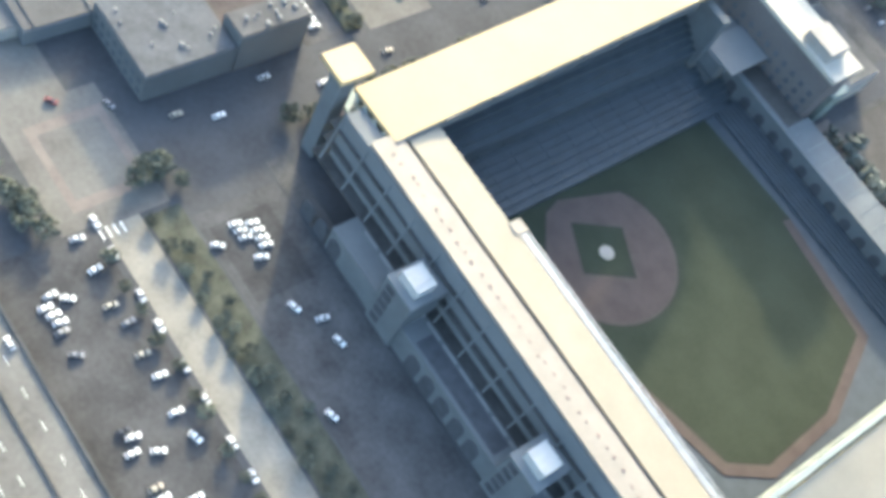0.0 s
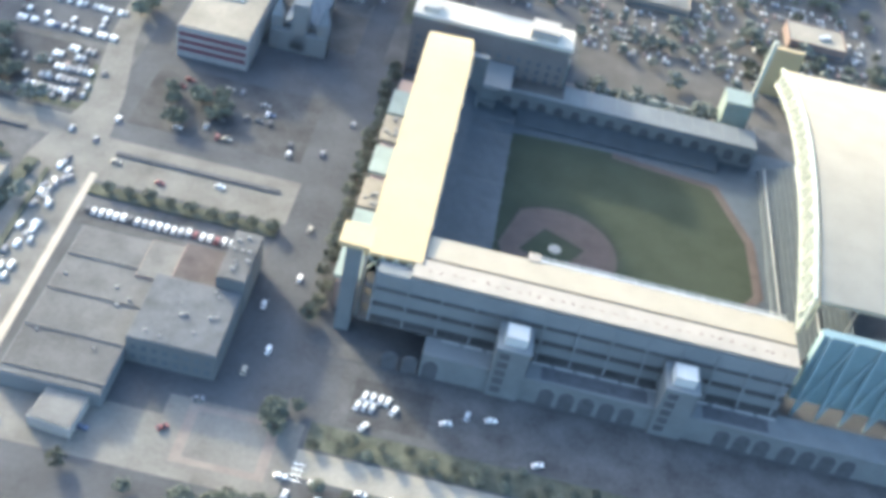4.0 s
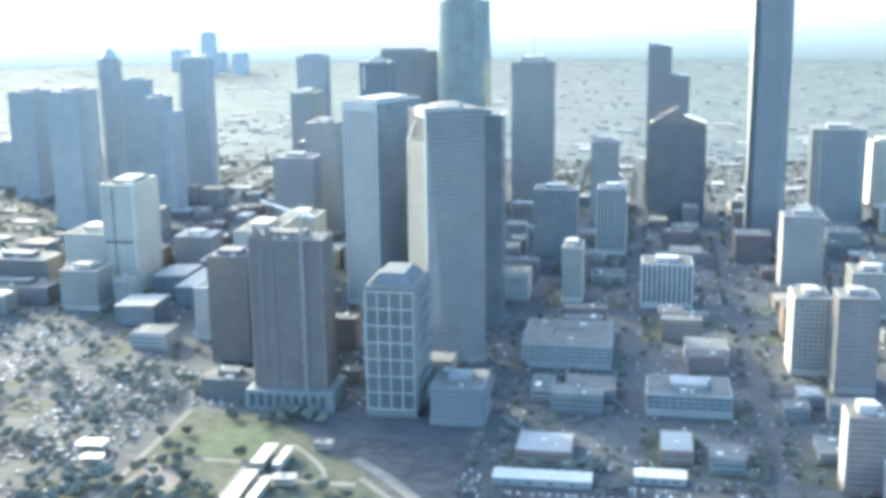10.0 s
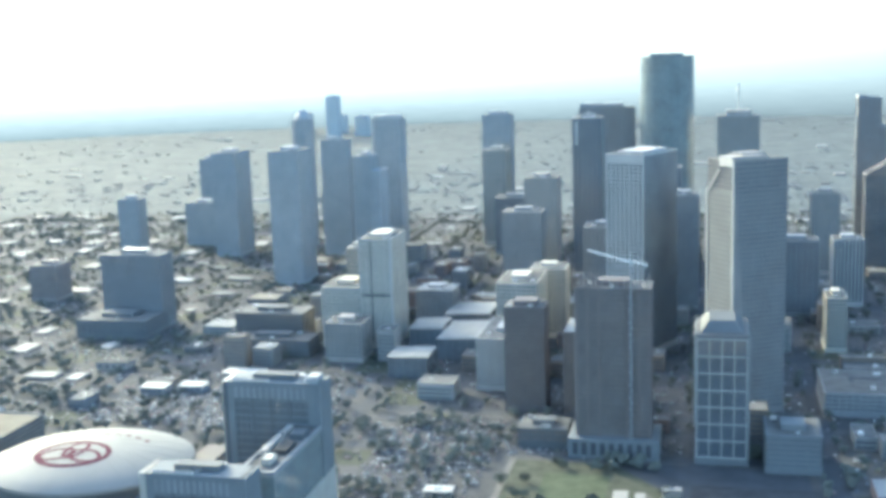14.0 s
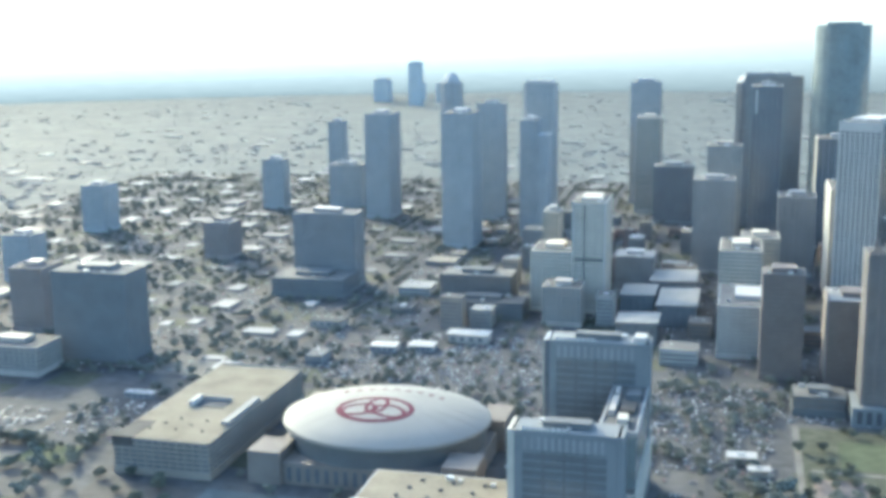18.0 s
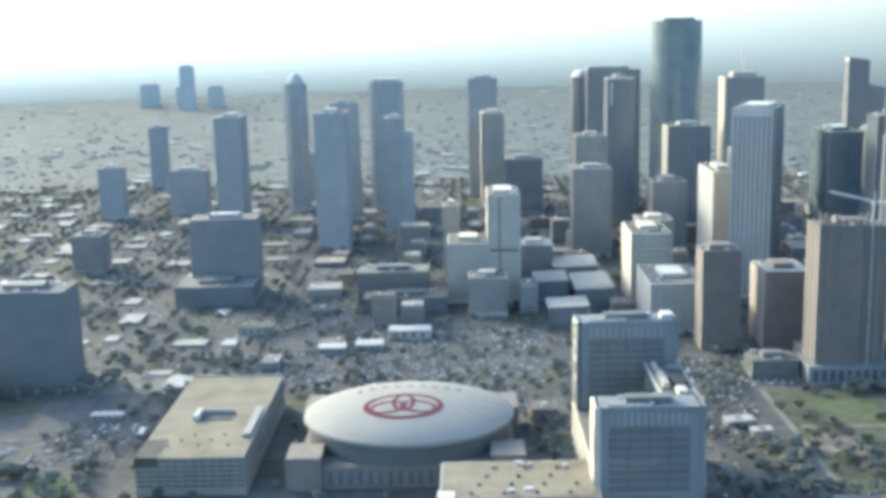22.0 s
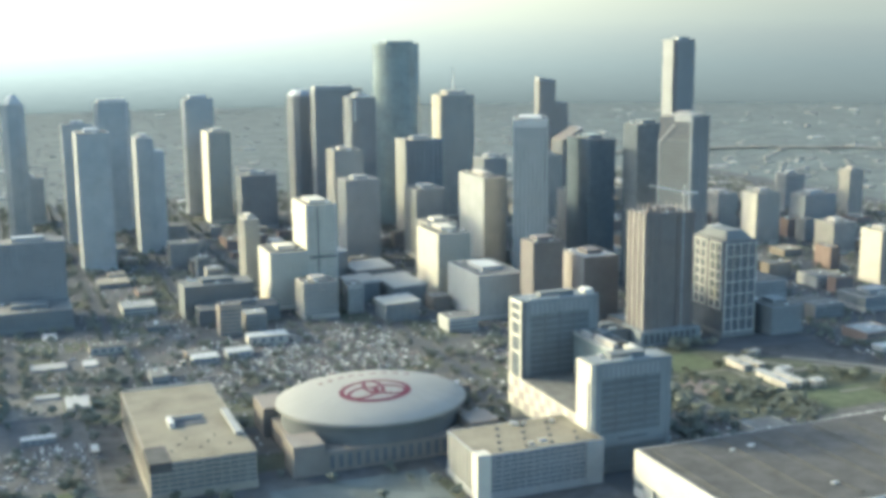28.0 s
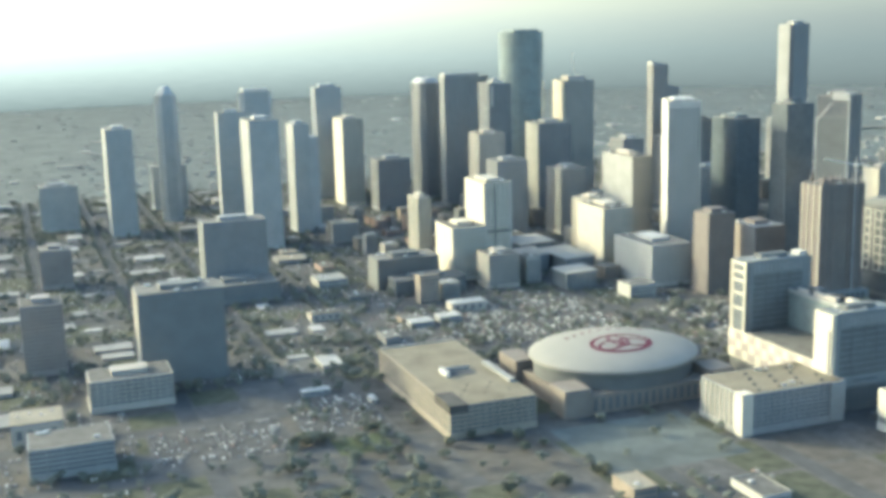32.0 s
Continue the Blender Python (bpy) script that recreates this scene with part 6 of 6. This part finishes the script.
# open ground south of the arena
for x0, x1, y0, y1, ma, lb in ((-1203, -1129, 264, 338, GRAVEL, "broad plain brown gravel pad"), (-1285, -1242, 356, 394, LAWN, "rough green lawn with bare patches"), (-1271, -1234, 258, 297, GRASS, "square dark green lawn"), (-1322, -1296, 250, 300, GRASS, "dark green verge lawn"), (-1300, -1240, 576, 640, ROADC, "pale earth lot by the slab"), (-1232, -1222, 250, 330, CONCRETE, "pale concrete walk"), (-1420, -1310, 380, 470, LOT, "worn parking lot with painted rows"), (-1118, -1000, 236, 340, EARTH, "bare trodden ground by the arena"), (-1225, -1202, 384, 540, LOT, "asphalt drive beside the garage"), (-1300, -1228, 400, 500, LOT, "patched asphalt lot")):
    slab("pavement_open", lb + (" beside the garage" if len(lb.split()) < 4 else ""), x0, x1, y0, y1, 0.14, 0.19, ma)
claim(-1425, -1108, 232, 560, 0)
for i in range(40):
    tree(rt.choice((rt.uniform(-1330, -1220), rt.uniform(-1222, -1120))), rt.choice((rt.uniform(232, 246), rt.uniform(384, 400), rt.uniform(306, 334), rt.uniform(340, 348))), rt.uniform(0.8, 1.4))

# ---- blocks, low buildings, lots ----
rb = random.Random(21)
lowm = [mat("low_wall_" + n_, c, 0.85, 0.15, 8, 1.0, each=0.12) for n_, c in (("pale", (0.21, 0.202, 0.187)), ("tan", (0.2, 0.172, 0.145)), ("brick", (0.178, 0.135, 0.119)), ("grey", (0.17, 0.174, 0.175)), ("white", (0.27, 0.266, 0.252)))]
lown = ("pale stucco", "tan brick", "red brick", "grey concrete", "white painted")
roofs = ((ROOF, "gravel"), (ROOFW, "white"), (ROOFT, "tan"), (ROOF, "grey"))
car_spots, tree_spots, sheds, LOWS = [], [], [], [0]


def low_building(x0, x1, y0, y1, h):
    i, j = rb.randrange(5), rb.choice((0, 0, 1, 2, 3))
    ob = tagged(empty("low_building", (x0 + x1) / 2, (y0 + y1) / 2, 0.15), f"low {lown[i]} building with a flat {roofs[j][1]} roof", "building", "low city buildings")
    wx, wy = x1 - x0, y1 - y0
    part("wall_block", box(-wx / 2, wx / 2, -wy / 2, wy / 2, 0, h), lowm[i], ob)
    bm = box(-wx / 2 - 0.2, wx / 2 + 0.2, -wy / 2 - 0.2, -wy / 2 + 0.3, h, h + 0.8)
    for q in ((-wx / 2 - 0.2, wx / 2 + 0.2, wy / 2 - 0.3, wy / 2 + 0.2), (-wx / 2 - 0.2, -wx / 2 + 0.3, -wy / 2 + 0.3, wy / 2 - 0.3), (wx / 2 - 0.3, wx / 2 + 0.2, -wy / 2 + 0.3, wy / 2 - 0.3)):
        box(*q, h, h + 0.8, bm)
    part("parapet", bm, lowm[i], ob)
    part("roof", box(-wx / 2 + 0.3, wx / 2 - 0.3, -wy / 2 + 0.3, wy / 2 - 0.3, h, h + 0.25), roofs[j][0], ob)
    for k in range(rb.randrange(1, 3)):
        x, y, s = rb.uniform(-0.3, 0.3) * wx, rb.uniform(-0.3, 0.3) * wy, rb.uniform(0.8, 2.2)
        part("roof_unit", box(x - s, x + s, y - s, y + s, h + 0.25, h + 0.25 + s), METAL, ob)
    for k in range(max(1, int(h / 4.2))):
        z = 1.2 + 4.2 * k
        part("window_strip", box(-wx / 2 + 1.2, wx / 2 - 1.2, -wy / 2 - 0.06, -wy / 2 + 0.2, z, z + 1.7), G_DARK, ob)


walks = [bmesh.new() for _ in range(4)]
rp_ = random.Random(43)
for ix in range(len(X_STREETS) - 1):
    for iy in range(-1, len(Y_STREETS) - 1):
        bx1, bx0 = X_STREETS[ix] - 7.5, X_STREETS[ix + 1] + 7.5
        by0, by1 = (Y_STREETS[iy] + 7.5, Y_STREETS[iy + 1] - 7.5) if iy >= 0 else (130, 262)
        cx_, cy_ = (bx0 + bx1) / 2, (by0 + by1) / 2
        if bx0 < -150 and by0 < 372 and bx1 > -280:
            continue
        if bx1 > -160 and bx0 < 125 and by1 < 440 or (iy < 0 and bx1 > -275):
            continue
        box(bx0, bx1, by0, by1, 0.05, 0.14, walks[0])
        for ux in range(2):
            for uy in range(2):
                q_ = rp_.choice((0, 1, 1, 2, 2, 3) if not (620 < cy_ < 1500 and -1050 < cx_ < 60) else (0, 0, 1, 1, 2))
                if q_:
                    x0_, y0_ = bx0 + 2.5 + ux * (bx1 - bx0) / 2, by0 + 2.5 + uy * (by1 - by0) / 2
                    box(x0_, x0_ + (bx1 - bx0) / 2 - rp_.uniform(3, 9), y0_, y0_ + (by1 - by0) / 2 - rp_.uniform(3, 9), 0.1, 0.139 + 0.012, walks[q_])
        far = cx_ < -1150 or cy_ > 1500
        dense = 620 < cy_ < 1500 and -1050 < cx_ < 60
        kind = rb.random()
        n_try = 1 if kind < (0.35 if not dense else 0.12) else (3 if not dense else 7)
        for k in range(n_try):
            wx, wy = rb.uniform(16, 42), rb.uniform(14, 40)
            x0, y0 = rb.uniform(bx0 + 2, bx1 - wx - 2), rb.uniform(by0 + 2, by1 - wy - 2)
            if free(x0, x0 + wx, y0, y0 + wy) and not (cx_ > -840 and cx_ < -640 and 420 < cy_ < 660) and not (-1070 < x0 < -850 and 500 < y0 < 760):
                h = rb.uniform(5, 11) if not dense else rb.choice((rb.uniform(8, 16), rb.uniform(14, 34)))
                if far or cx_ > 130 or LOWS[0] >= 290:
                    sheds.append(((x0 + x0 + wx) / 2, (y0 + y0 + wy) / 2, 0.1, wx / 36, rb.choice((0, 1.57))))
                else:
                    LOWS[0] += 1
                    low_building(x0, x0 + wx, y0, y0 + wy, h)
                claim(x0, x0 + wx, y0, y0 + wy, 2)
        for row in range(6):
            y = by0 + 8 + row * 13
            for k in range(26):
                x = bx0 + 4 + 3.0 * k
                if x < bx1 - 3 and rb.random() < 0.27 and free(x - 2, x + 2, y - 3, y + 3):
                    car_spots.append((x, y, 0.22))
        for k in range(34 if not dense else 16):
            e = rb.random()
            x, y = rb.choice(((bx0 + 1.5, by0 + e * 84), (bx1 - 1.5, by0 + e * 84), (bx0 + e * 84, by0 + 1.5), (bx0 + e * 84, by1 - 1.5), (bx0 + e * 84, by0 + rb.random() * 84)))
            if free(x - 2, x + 2, y - 2, y + 2):
                tree_spots.append((x, y, rb.uniform(0.55, 1.1)))
for nm_, bm_, ma_, lb_ in (("pavement", walks[0], CONCRETE, "pale concrete city blocks with kerbs"), ("pavement_block_lots", walks[1], LOT, "dark worn asphalt lots inside the blocks"), ("pavement_block_grass", walks[2], GRASS, "rough grass plots inside the blocks"), ("pavement_block_gravel", walks[3], GRAVEL, "brown gravel plots inside the blocks")):
    tagged(part(nm_, bm_, ma_), lb_, "pavement", kind="structure")
for x in X_STREETS:
    for y in Y_STREETS:
        for k in range(3):
            for q in ((x + rb.choice((-4, 4)), y + rb.uniform(12, 88)), (x + rb.uniform(12, 88), y + rb.choice((-4, 4)))):
                if free(q[0] - 1, q[0] + 1, q[1] - 1, q[1] + 1):
                    car_spots.append((*q, 0.06))
LOT_CELLS = ((-1300, -1228, 402, 498), (-1418, -1312, 384, 466), (-836, -724, 446, 650), (-724, -600, 566, 640), (-62, 112, 404, 560), (-580, -480, 380, 520), (-480, -290, 380, 470), (-1130, -900, 600, 760))
for x0, x1, y0, y1 in LOT_CELLS:
    slab("pavement_lot", "worn grey asphalt parking lot with rows of cars", x0, x1, y0, y1, 0.14, 0.17 if x0 > -1200 else 0.21, GRAVEL if x0 == -62 else LOT)
    nrow = int((y1 - y0) / 8)
    for r_ in range(nrow):
        for k in range(int((x1 - x0) / 2.9)):
            x, y = x0 + 2 + 2.9 * k, y0 + 4 + 8 * r_
            if rb.random() < 0.34 and (x < -1225 or free(x - 2, x + 2, y - 2, y + 2)):
                car_spots.append((x, y, 0.22))
            elif rb.random() < 0.05 and free(x - 2, x + 2, y - 2, y + 2):
                tree_spots.append((x, y, rb.uniform(0.6, 1.0)))


for x0, x1, y0, y1, n_ in ((-1118, -935, 320, 350, 26), (-1108, -925, 232, 246, 22), (-1300, -1200, 384, 560, 40), (-935, -905, 330, 500, 14), (-1420, -1230, 236, 380, 60), (-1112, -930, 500, 600, 34), (-836, -724, 446, 650, 12), (-1500, -1180, 560, 700, 60), (-900, -735, 560, 640, 20), (-480, -290, 470, 520, 16)):
    for k in range(n_):
        x, y = rb.uniform(x0, x1), rb.uniform(y0, y1)
        if free(x - 1, x + 1, y - 1, y + 1) or x < -1200 and y < 560:
            tree_spots.append((x, y, rb.uniform(0.6, 1.25)))


def scatter(name, label, cat, spots, verts, faces, material, turn=None, keep=None):
    """Many small alike pieces in one mesh of kind stuff."""
    r = np.random.RandomState(3)
    n_, k = len(spots), len(verts)
    V = np.zeros((n_, k, 3))
    base = np.array(verts, float)
    for i, sp in enumerate(spots):
        x, y, z, s, a = sp
        c_, s_ = math.cos(a), math.sin(a)
        b = base * s
        V[i, :, 0], V[i, :, 1], V[i, :, 2] = x + b[:, 0] * c_ - b[:, 1] * s_, y + b[:, 0] * s_ + b[:, 1] * c_, z + b[:, 2]
    F = [[j + i * k for j in f] for i in range(n_) for f in faces]
    me = bpy.data.meshes.new(name)
    me.from_pydata(V.reshape(-1, 3).tolist(), [], F)
    me.materials.append(material)
    return tagged(new(name, me), label, cat, kind="stuff")


cv = [(-0.85, -2.15, 0.25), (0.85, -2.15, 0.25), (0.85, 2.15, 0.25), (-0.85, 2.15, 0.25), (-0.88, -2.2, 0.85), (0.88, -2.2, 0.85), (0.88, 2.2, 0.85), (-0.88, 2.2, 0.85), (-0.7, -1.4, 1.45), (0.7, -1.4, 1.45), (0.7, 0.6, 1.45), (-0.7, 0.6, 1.45)]
cf = [(0, 1, 5, 4), (1, 2, 6, 5), (2, 3, 7, 6), (3, 0, 4, 7), (4, 5, 9, 8), (5, 6, 10, 9), (6, 7, 11, 10), (7, 4, 8, 11), (8, 9, 10, 11)]
CARMIX = island("car_paint_mix", ((0.4, 0.4, 0.39), (0.108, 0.108, 0.112), (0.25, 0.26, 0.268), (0.2, 0.2, 0.2), (0.15, 0.152, 0.16), (0.17, 0.12, 0.112), (0.12, 0.132, 0.15), (0.27, 0.258, 0.238), (0.14, 0.14, 0.14), (0.3, 0.3, 0.3)), 0.5, 0.05)
scatter("parked_cars", "many small parked cars of mixed colours", "cars", [(x, y, z, 1.0, rb.choice((0.0, math.pi, 0.03))) for x, y, z in car_spots], cv, cf, CARMIX)

for x0, x1, y0, y1, n_ in ((-64, 28, 383, 402, 26), (-785, -640, 318, 352, 40), (-778, -722, 340, 432, 34), (-706, -640, 352, 420, 34), (-660, -600, 536, 560, 16), (-60, 110, 405, 500, 24), (-1420, -1120, 236, 300, 24), (-1330, -1225, 300, 400, 18), (-1100, -905, 236, 350, 14)):
    for k in range(n_):
        tree_spots.append((rb.uniform(x0, x1), rb.uniform(y0, y1), rb.uniform(0.7, 1.35)))
near_trees = [s for s in tree_spots if -760 < s[0] < 120 and s[1] < 640 or -1320 < s[0] < -840 and s[1] < 760][:46]
for x, y, s in near_trees:
    tree(x, y, s)
done = set(near_trees)


def clump(seed, n=9, tall=1.0):
    r = random.Random(seed)
    vs, fs = [], []
    for i in range(n):
        c = Vector((r.gauss(0, 1.6), r.gauss(0, 1.6), r.uniform(2.2, 6.5) * tall))
        s = r.uniform(1.0, 2.1)
        q = Euler((r.uniform(0, 6), r.uniform(0, 6), r.uniform(0, 6))).to_matrix()
        b = len(vs)
        vs += [tuple(c + q @ Vector(p) * s) for p in ((1, 0, 0), (0, 1, 0), (-1, 0, 0), (0, -1, 0), (0, 0, 0.8), (0, 0, -0.8))]
        for a, d in ((0, 1), (1, 2), (2, 3), (3, 0)):
            fs += [(b + a, b + d, b + 4), (b + d, b + a, b + 5)]
    return vs, fs


vs, fs = clump(3)
scatter("street_trees", "many small street trees among the blocks", "trees", [(x, y, 0.1, s * 1.1, rb.uniform(0, 6)) for x, y, s in tree_spots if (x, y, s) not in done], vs, fs, FARLEAF)
# the plain beyond the grid: small houses, sheds and woods
rf = random.Random(77)
houses, woods = [], []
for i in range(30000):
    a, d = rf.uniform(-0.15, math.pi + 0.15), 4450 * math.sqrt(rf.random())
    x, y = CX + d * math.cos(a), CY + d * math.sin(a)
    if -2010 < x < 310 and 60 < y < 1890 or y < -200 or (-720 < x < 400 and y < 80):
        continue
    k = noise.noise(Vector((x / 420, y / 420, 0)))
    q = rf.random()
    if d > 2300 and rf.random() < min(0.85, (d - 2300) / 900):   # thinned out with distance to imitate haze
        continue
    if q < 0.34 + 0.3 * k:
        woods.append((x, y, 0, rf.uniform(0.7, 1.2), rf.uniform(0, 6)))
    elif q < 0.6:
        houses.append((x, y, 0, rf.uniform(0.7, 1.5), rf.choice((0, 1.57)) + rf.uniform(-0.05, 0.05)))
    elif q < 0.64:
        sheds.append((x, y, 0, rf.uniform(0.4, 1.3), rf.choice((0, 1.57))))
# Far houses and sheds kept low and grey, so shadows stay faint as in haze.
hv = [(-6, -5, 0), (6, -5, 0), (6, 5, 0), (-6, 5, 0), (-6.4, -5.4, 2.0), (6.4, -5.4, 2.0), (6.4, 5.4, 2.0), (-6.4, 5.4, 2.0), (-5, 0, 3.4), (5, 0, 3.4)]
hf = [(0, 1, 5, 4), (1, 2, 6, 5), (2, 3, 7, 6), (3, 0, 4, 7), (4, 5, 9, 8), (5, 6, 9), (6, 7, 8, 9), (7, 4, 8)]
HOUSE = island("haze_grey_house_mix", ((0.165, 0.168, 0.167), (0.15, 0.154, 0.154), (0.185, 0.186, 0.182), (0.158, 0.159, 0.157), (0.143, 0.146, 0.148)), 0.85, 0.2)
SHED = island("shed_mix", ((0.27, 0.267, 0.26), (0.2, 0.197, 0.192), (0.175, 0.173, 0.17), (0.22, 0.216, 0.21)), 0.7, 0.15)
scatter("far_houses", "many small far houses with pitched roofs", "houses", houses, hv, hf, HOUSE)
sv = [(-18, -11, 0), (18, -11, 0), (18, 11, 0), (-18, 11, 0), (-18, -11, 3.2), (18, -11, 3.2), (18, 11, 3.2), (-18, 11, 3.2)]
sf = [(0, 1, 5, 4), (1, 2, 6, 5), (2, 3, 7, 6), (3, 0, 4, 7), (4, 5, 6, 7)]
scatter("far_sheds", "many far flat-roofed sheds and stores", "sheds", sheds, sv, sf, SHED)
# Flattened so that dark sides and shadows fade, imitating haze.
vs, fs = clump(9, 5, 0.26)
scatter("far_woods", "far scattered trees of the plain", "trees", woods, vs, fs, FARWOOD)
# curved freeway on the far side
bm = bmesh.new()
last = None
for i in range(41):
    t_ = i / 40
    x, y = 150 + 1300 * t_, 2250 - 700 * t_ + 260 * math.sin(3.2 * t_)
    cur = [bm.verts.new((x + 4, y + 16, 6)), bm.verts.new((x - 4, y - 16, 6))]
    if last:
        bm.faces.new((last[0], last[1], cur[1], cur[0]))
    last = cur
bm.normal_update()
bmesh.ops.solidify(bm, geom=bm.faces[:], thickness=1.5)
tagged(part("road_far_freeway", bm, ROADC), "pale curving freeway in the distance", "road", kind="structure")
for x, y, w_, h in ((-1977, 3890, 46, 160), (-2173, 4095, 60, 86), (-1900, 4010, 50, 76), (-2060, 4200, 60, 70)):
    T("far_skyline_tower", "tall far skyline tower paled as if in haze", x, y, w_, w_, h, PALE, PALE, bay=0, band=0, pent=0.6, penth=6)


# ---- lots and crossing street west of the ballpark ----
# the lots stay open: no low buildings on them
for ob in [o for o in scene.objects if o.parent is None and o.name.startswith("low_building") and -500 < o.location.x < -285 and 262 < o.location.y < 450]:
    for c in list(ob.children):
        bpy.data.objects.remove(c)
    bpy.data.objects.remove(ob)


def strip(name, label, pts, z0, z1, material, cat="pavement"):
    return tagged(part(name, prism(pts, z0, z1), material), label, cat, kind="structure")


strip("road_crossing", "pale worn concrete street between the lots", [(-300, 60), (-262, 60), (-268, 244), (-276, 300), (-287, 345), (-296, 440), (-306, 440), (-300, 345), (-290, 290), (-299, 244)], 0.16, 0.20, ROADC, "road")
strip("pavement_hedge_strip", "dark hedge strip beside the street", [(-306, 120), (-297, 120), (-292.5, 240), (-298, 240)], 0.205, 1.0, HEDGE)
strip("pavement_hedge_strip_inner", "narrow dark hedge beside the street", [(-286, 150), (-283, 150), (-286, 236), (-288, 236)], 0.205, 0.9, HEDGE)
strip("pavement_street_walk", "narrow pale walk beside the old lot", [(-266.5, 120), (-263, 120), (-266.5, 240), (-269.5, 240)], 0.205, 0.26, PANEL3)
strip("pavement_dirt_lot", "dusty asphalt lot with a cluster of vans", [(-372, 140), (-309, 140), (-302, 228), (-330, 232), (-368, 226)], 0.155, 0.19, LOT)
strip("pavement_shade_lot", "asphalt lot with trees and car rows", [(-374, 284), (-292, 286), (-300, 331), (-374, 331)], 0.155, 0.19, LOT)
strip("pavement_dark_strip", "dark asphalt drive between the lots", [(-392, 330), (-377, 330), (-381, 440), (-394, 440)], 0.155, 0.195, ASPHALT)
strip("pavement_lot_walk", "pale narrow walk along the lot edge", [(-376, 330), (-372.5, 330), (-373, 430), (-376, 430)], 0.155, 0.24, PANEL3)
for x0, x1, y in ((-366, -337, 240), (-332, -304, 238)):
    strip("pavement_traffic_island", "long oval traffic island with dark shrubs", [((x0 + x1) / 2 + (x1 - x0) / 2 * math.cos(a), y + 3.6 * math.sin(a)) for a in [math.pi * k / 12 for k in range(24)]], 0.155, 0.34, HEDGE)
r3 = random.Random(31)
spots = []
for y, x0, x1, p in ((291, -320, -290, 0.6), (300, -322, -290, 0.5), (309, -318, -292, 0.7), (319, -320, -294, 0.6), (326, -312, -294, 0.5), (357, -334, -293, 0.3), (366, -340, -294, 0.3)):
    for k in range(int((x1 - x0) / 2.7)):
        if r3.random() < p:
            spots.append((x0 + 2.7 * k, y + r3.uniform(-0.4, 0.4), 0.2, 1.0, r3.choice((0, math.pi))))
for k in range(15):
    spots.append((-279 + r3.uniform(-5, 5), 212 + 2.1 * k, 0.21, 1.0, r3.uniform(-0.6, 0.6)))
for k in range(11):
    spots.append((-328 + r3.uniform(-10, 9), 193 + r3.choice((-4, 0, 4)), 0.2, 1.25, r3.uniform(-0.3, 0.3)))
for k in range(10):
    spots.append((-345 + r3.uniform(-4, 4), 172 + 3 * k * 0.6, 0.2, 1.1, 0.4))
for k in range(14):
    spots.append((r3.uniform(-284, -274), r3.uniform(150, 206), 0.21, 1.0, r3.uniform(-0.1, 0.1)))
PALEMIX = island("pale_car_mix", ((0.567, 0.567, 0.553), (0.432, 0.432, 0.419), (0.27, 0.284, 0.297), (0.162, 0.162, 0.176), (0.743, 0.743, 0.729), (0.27, 0.257, 0.243)), 0.35, 0.05)
scatter("parked_cars", "rows of small parked cars, mostly white", "cars", spots, cv, cf, PALEMIX)
for x0, x1, y0, y1, n_, s0, s1 in ((-372, -326, 286, 329, 15, 0.8, 1.3), (-365, -305, 236, 242, 7, 0.5, 0.7), (-348, -304, 204, 224, 9, 0.8, 1.3), (-293, -281, 356, 440, 9, 0.9, 1.3), (-474, -452, 284, 322, 8, 1.0, 1.4), (-300, -294, 150, 236, 6, 0.5, 0.7)):
    for k in range(n_):
        tree(r3.uniform(x0, x1), r3.uniform(y0, y1), r3.uniform(s0, s1), 0.18)

# the whole place at the scale of the path
for ob in list(scene.objects):
    if ob.parent is None and ob.type in ("MESH", "EMPTY"):
        ob.matrix_basis = Matrix.Scale(SCALE, 4) @ ob.matrix_basis
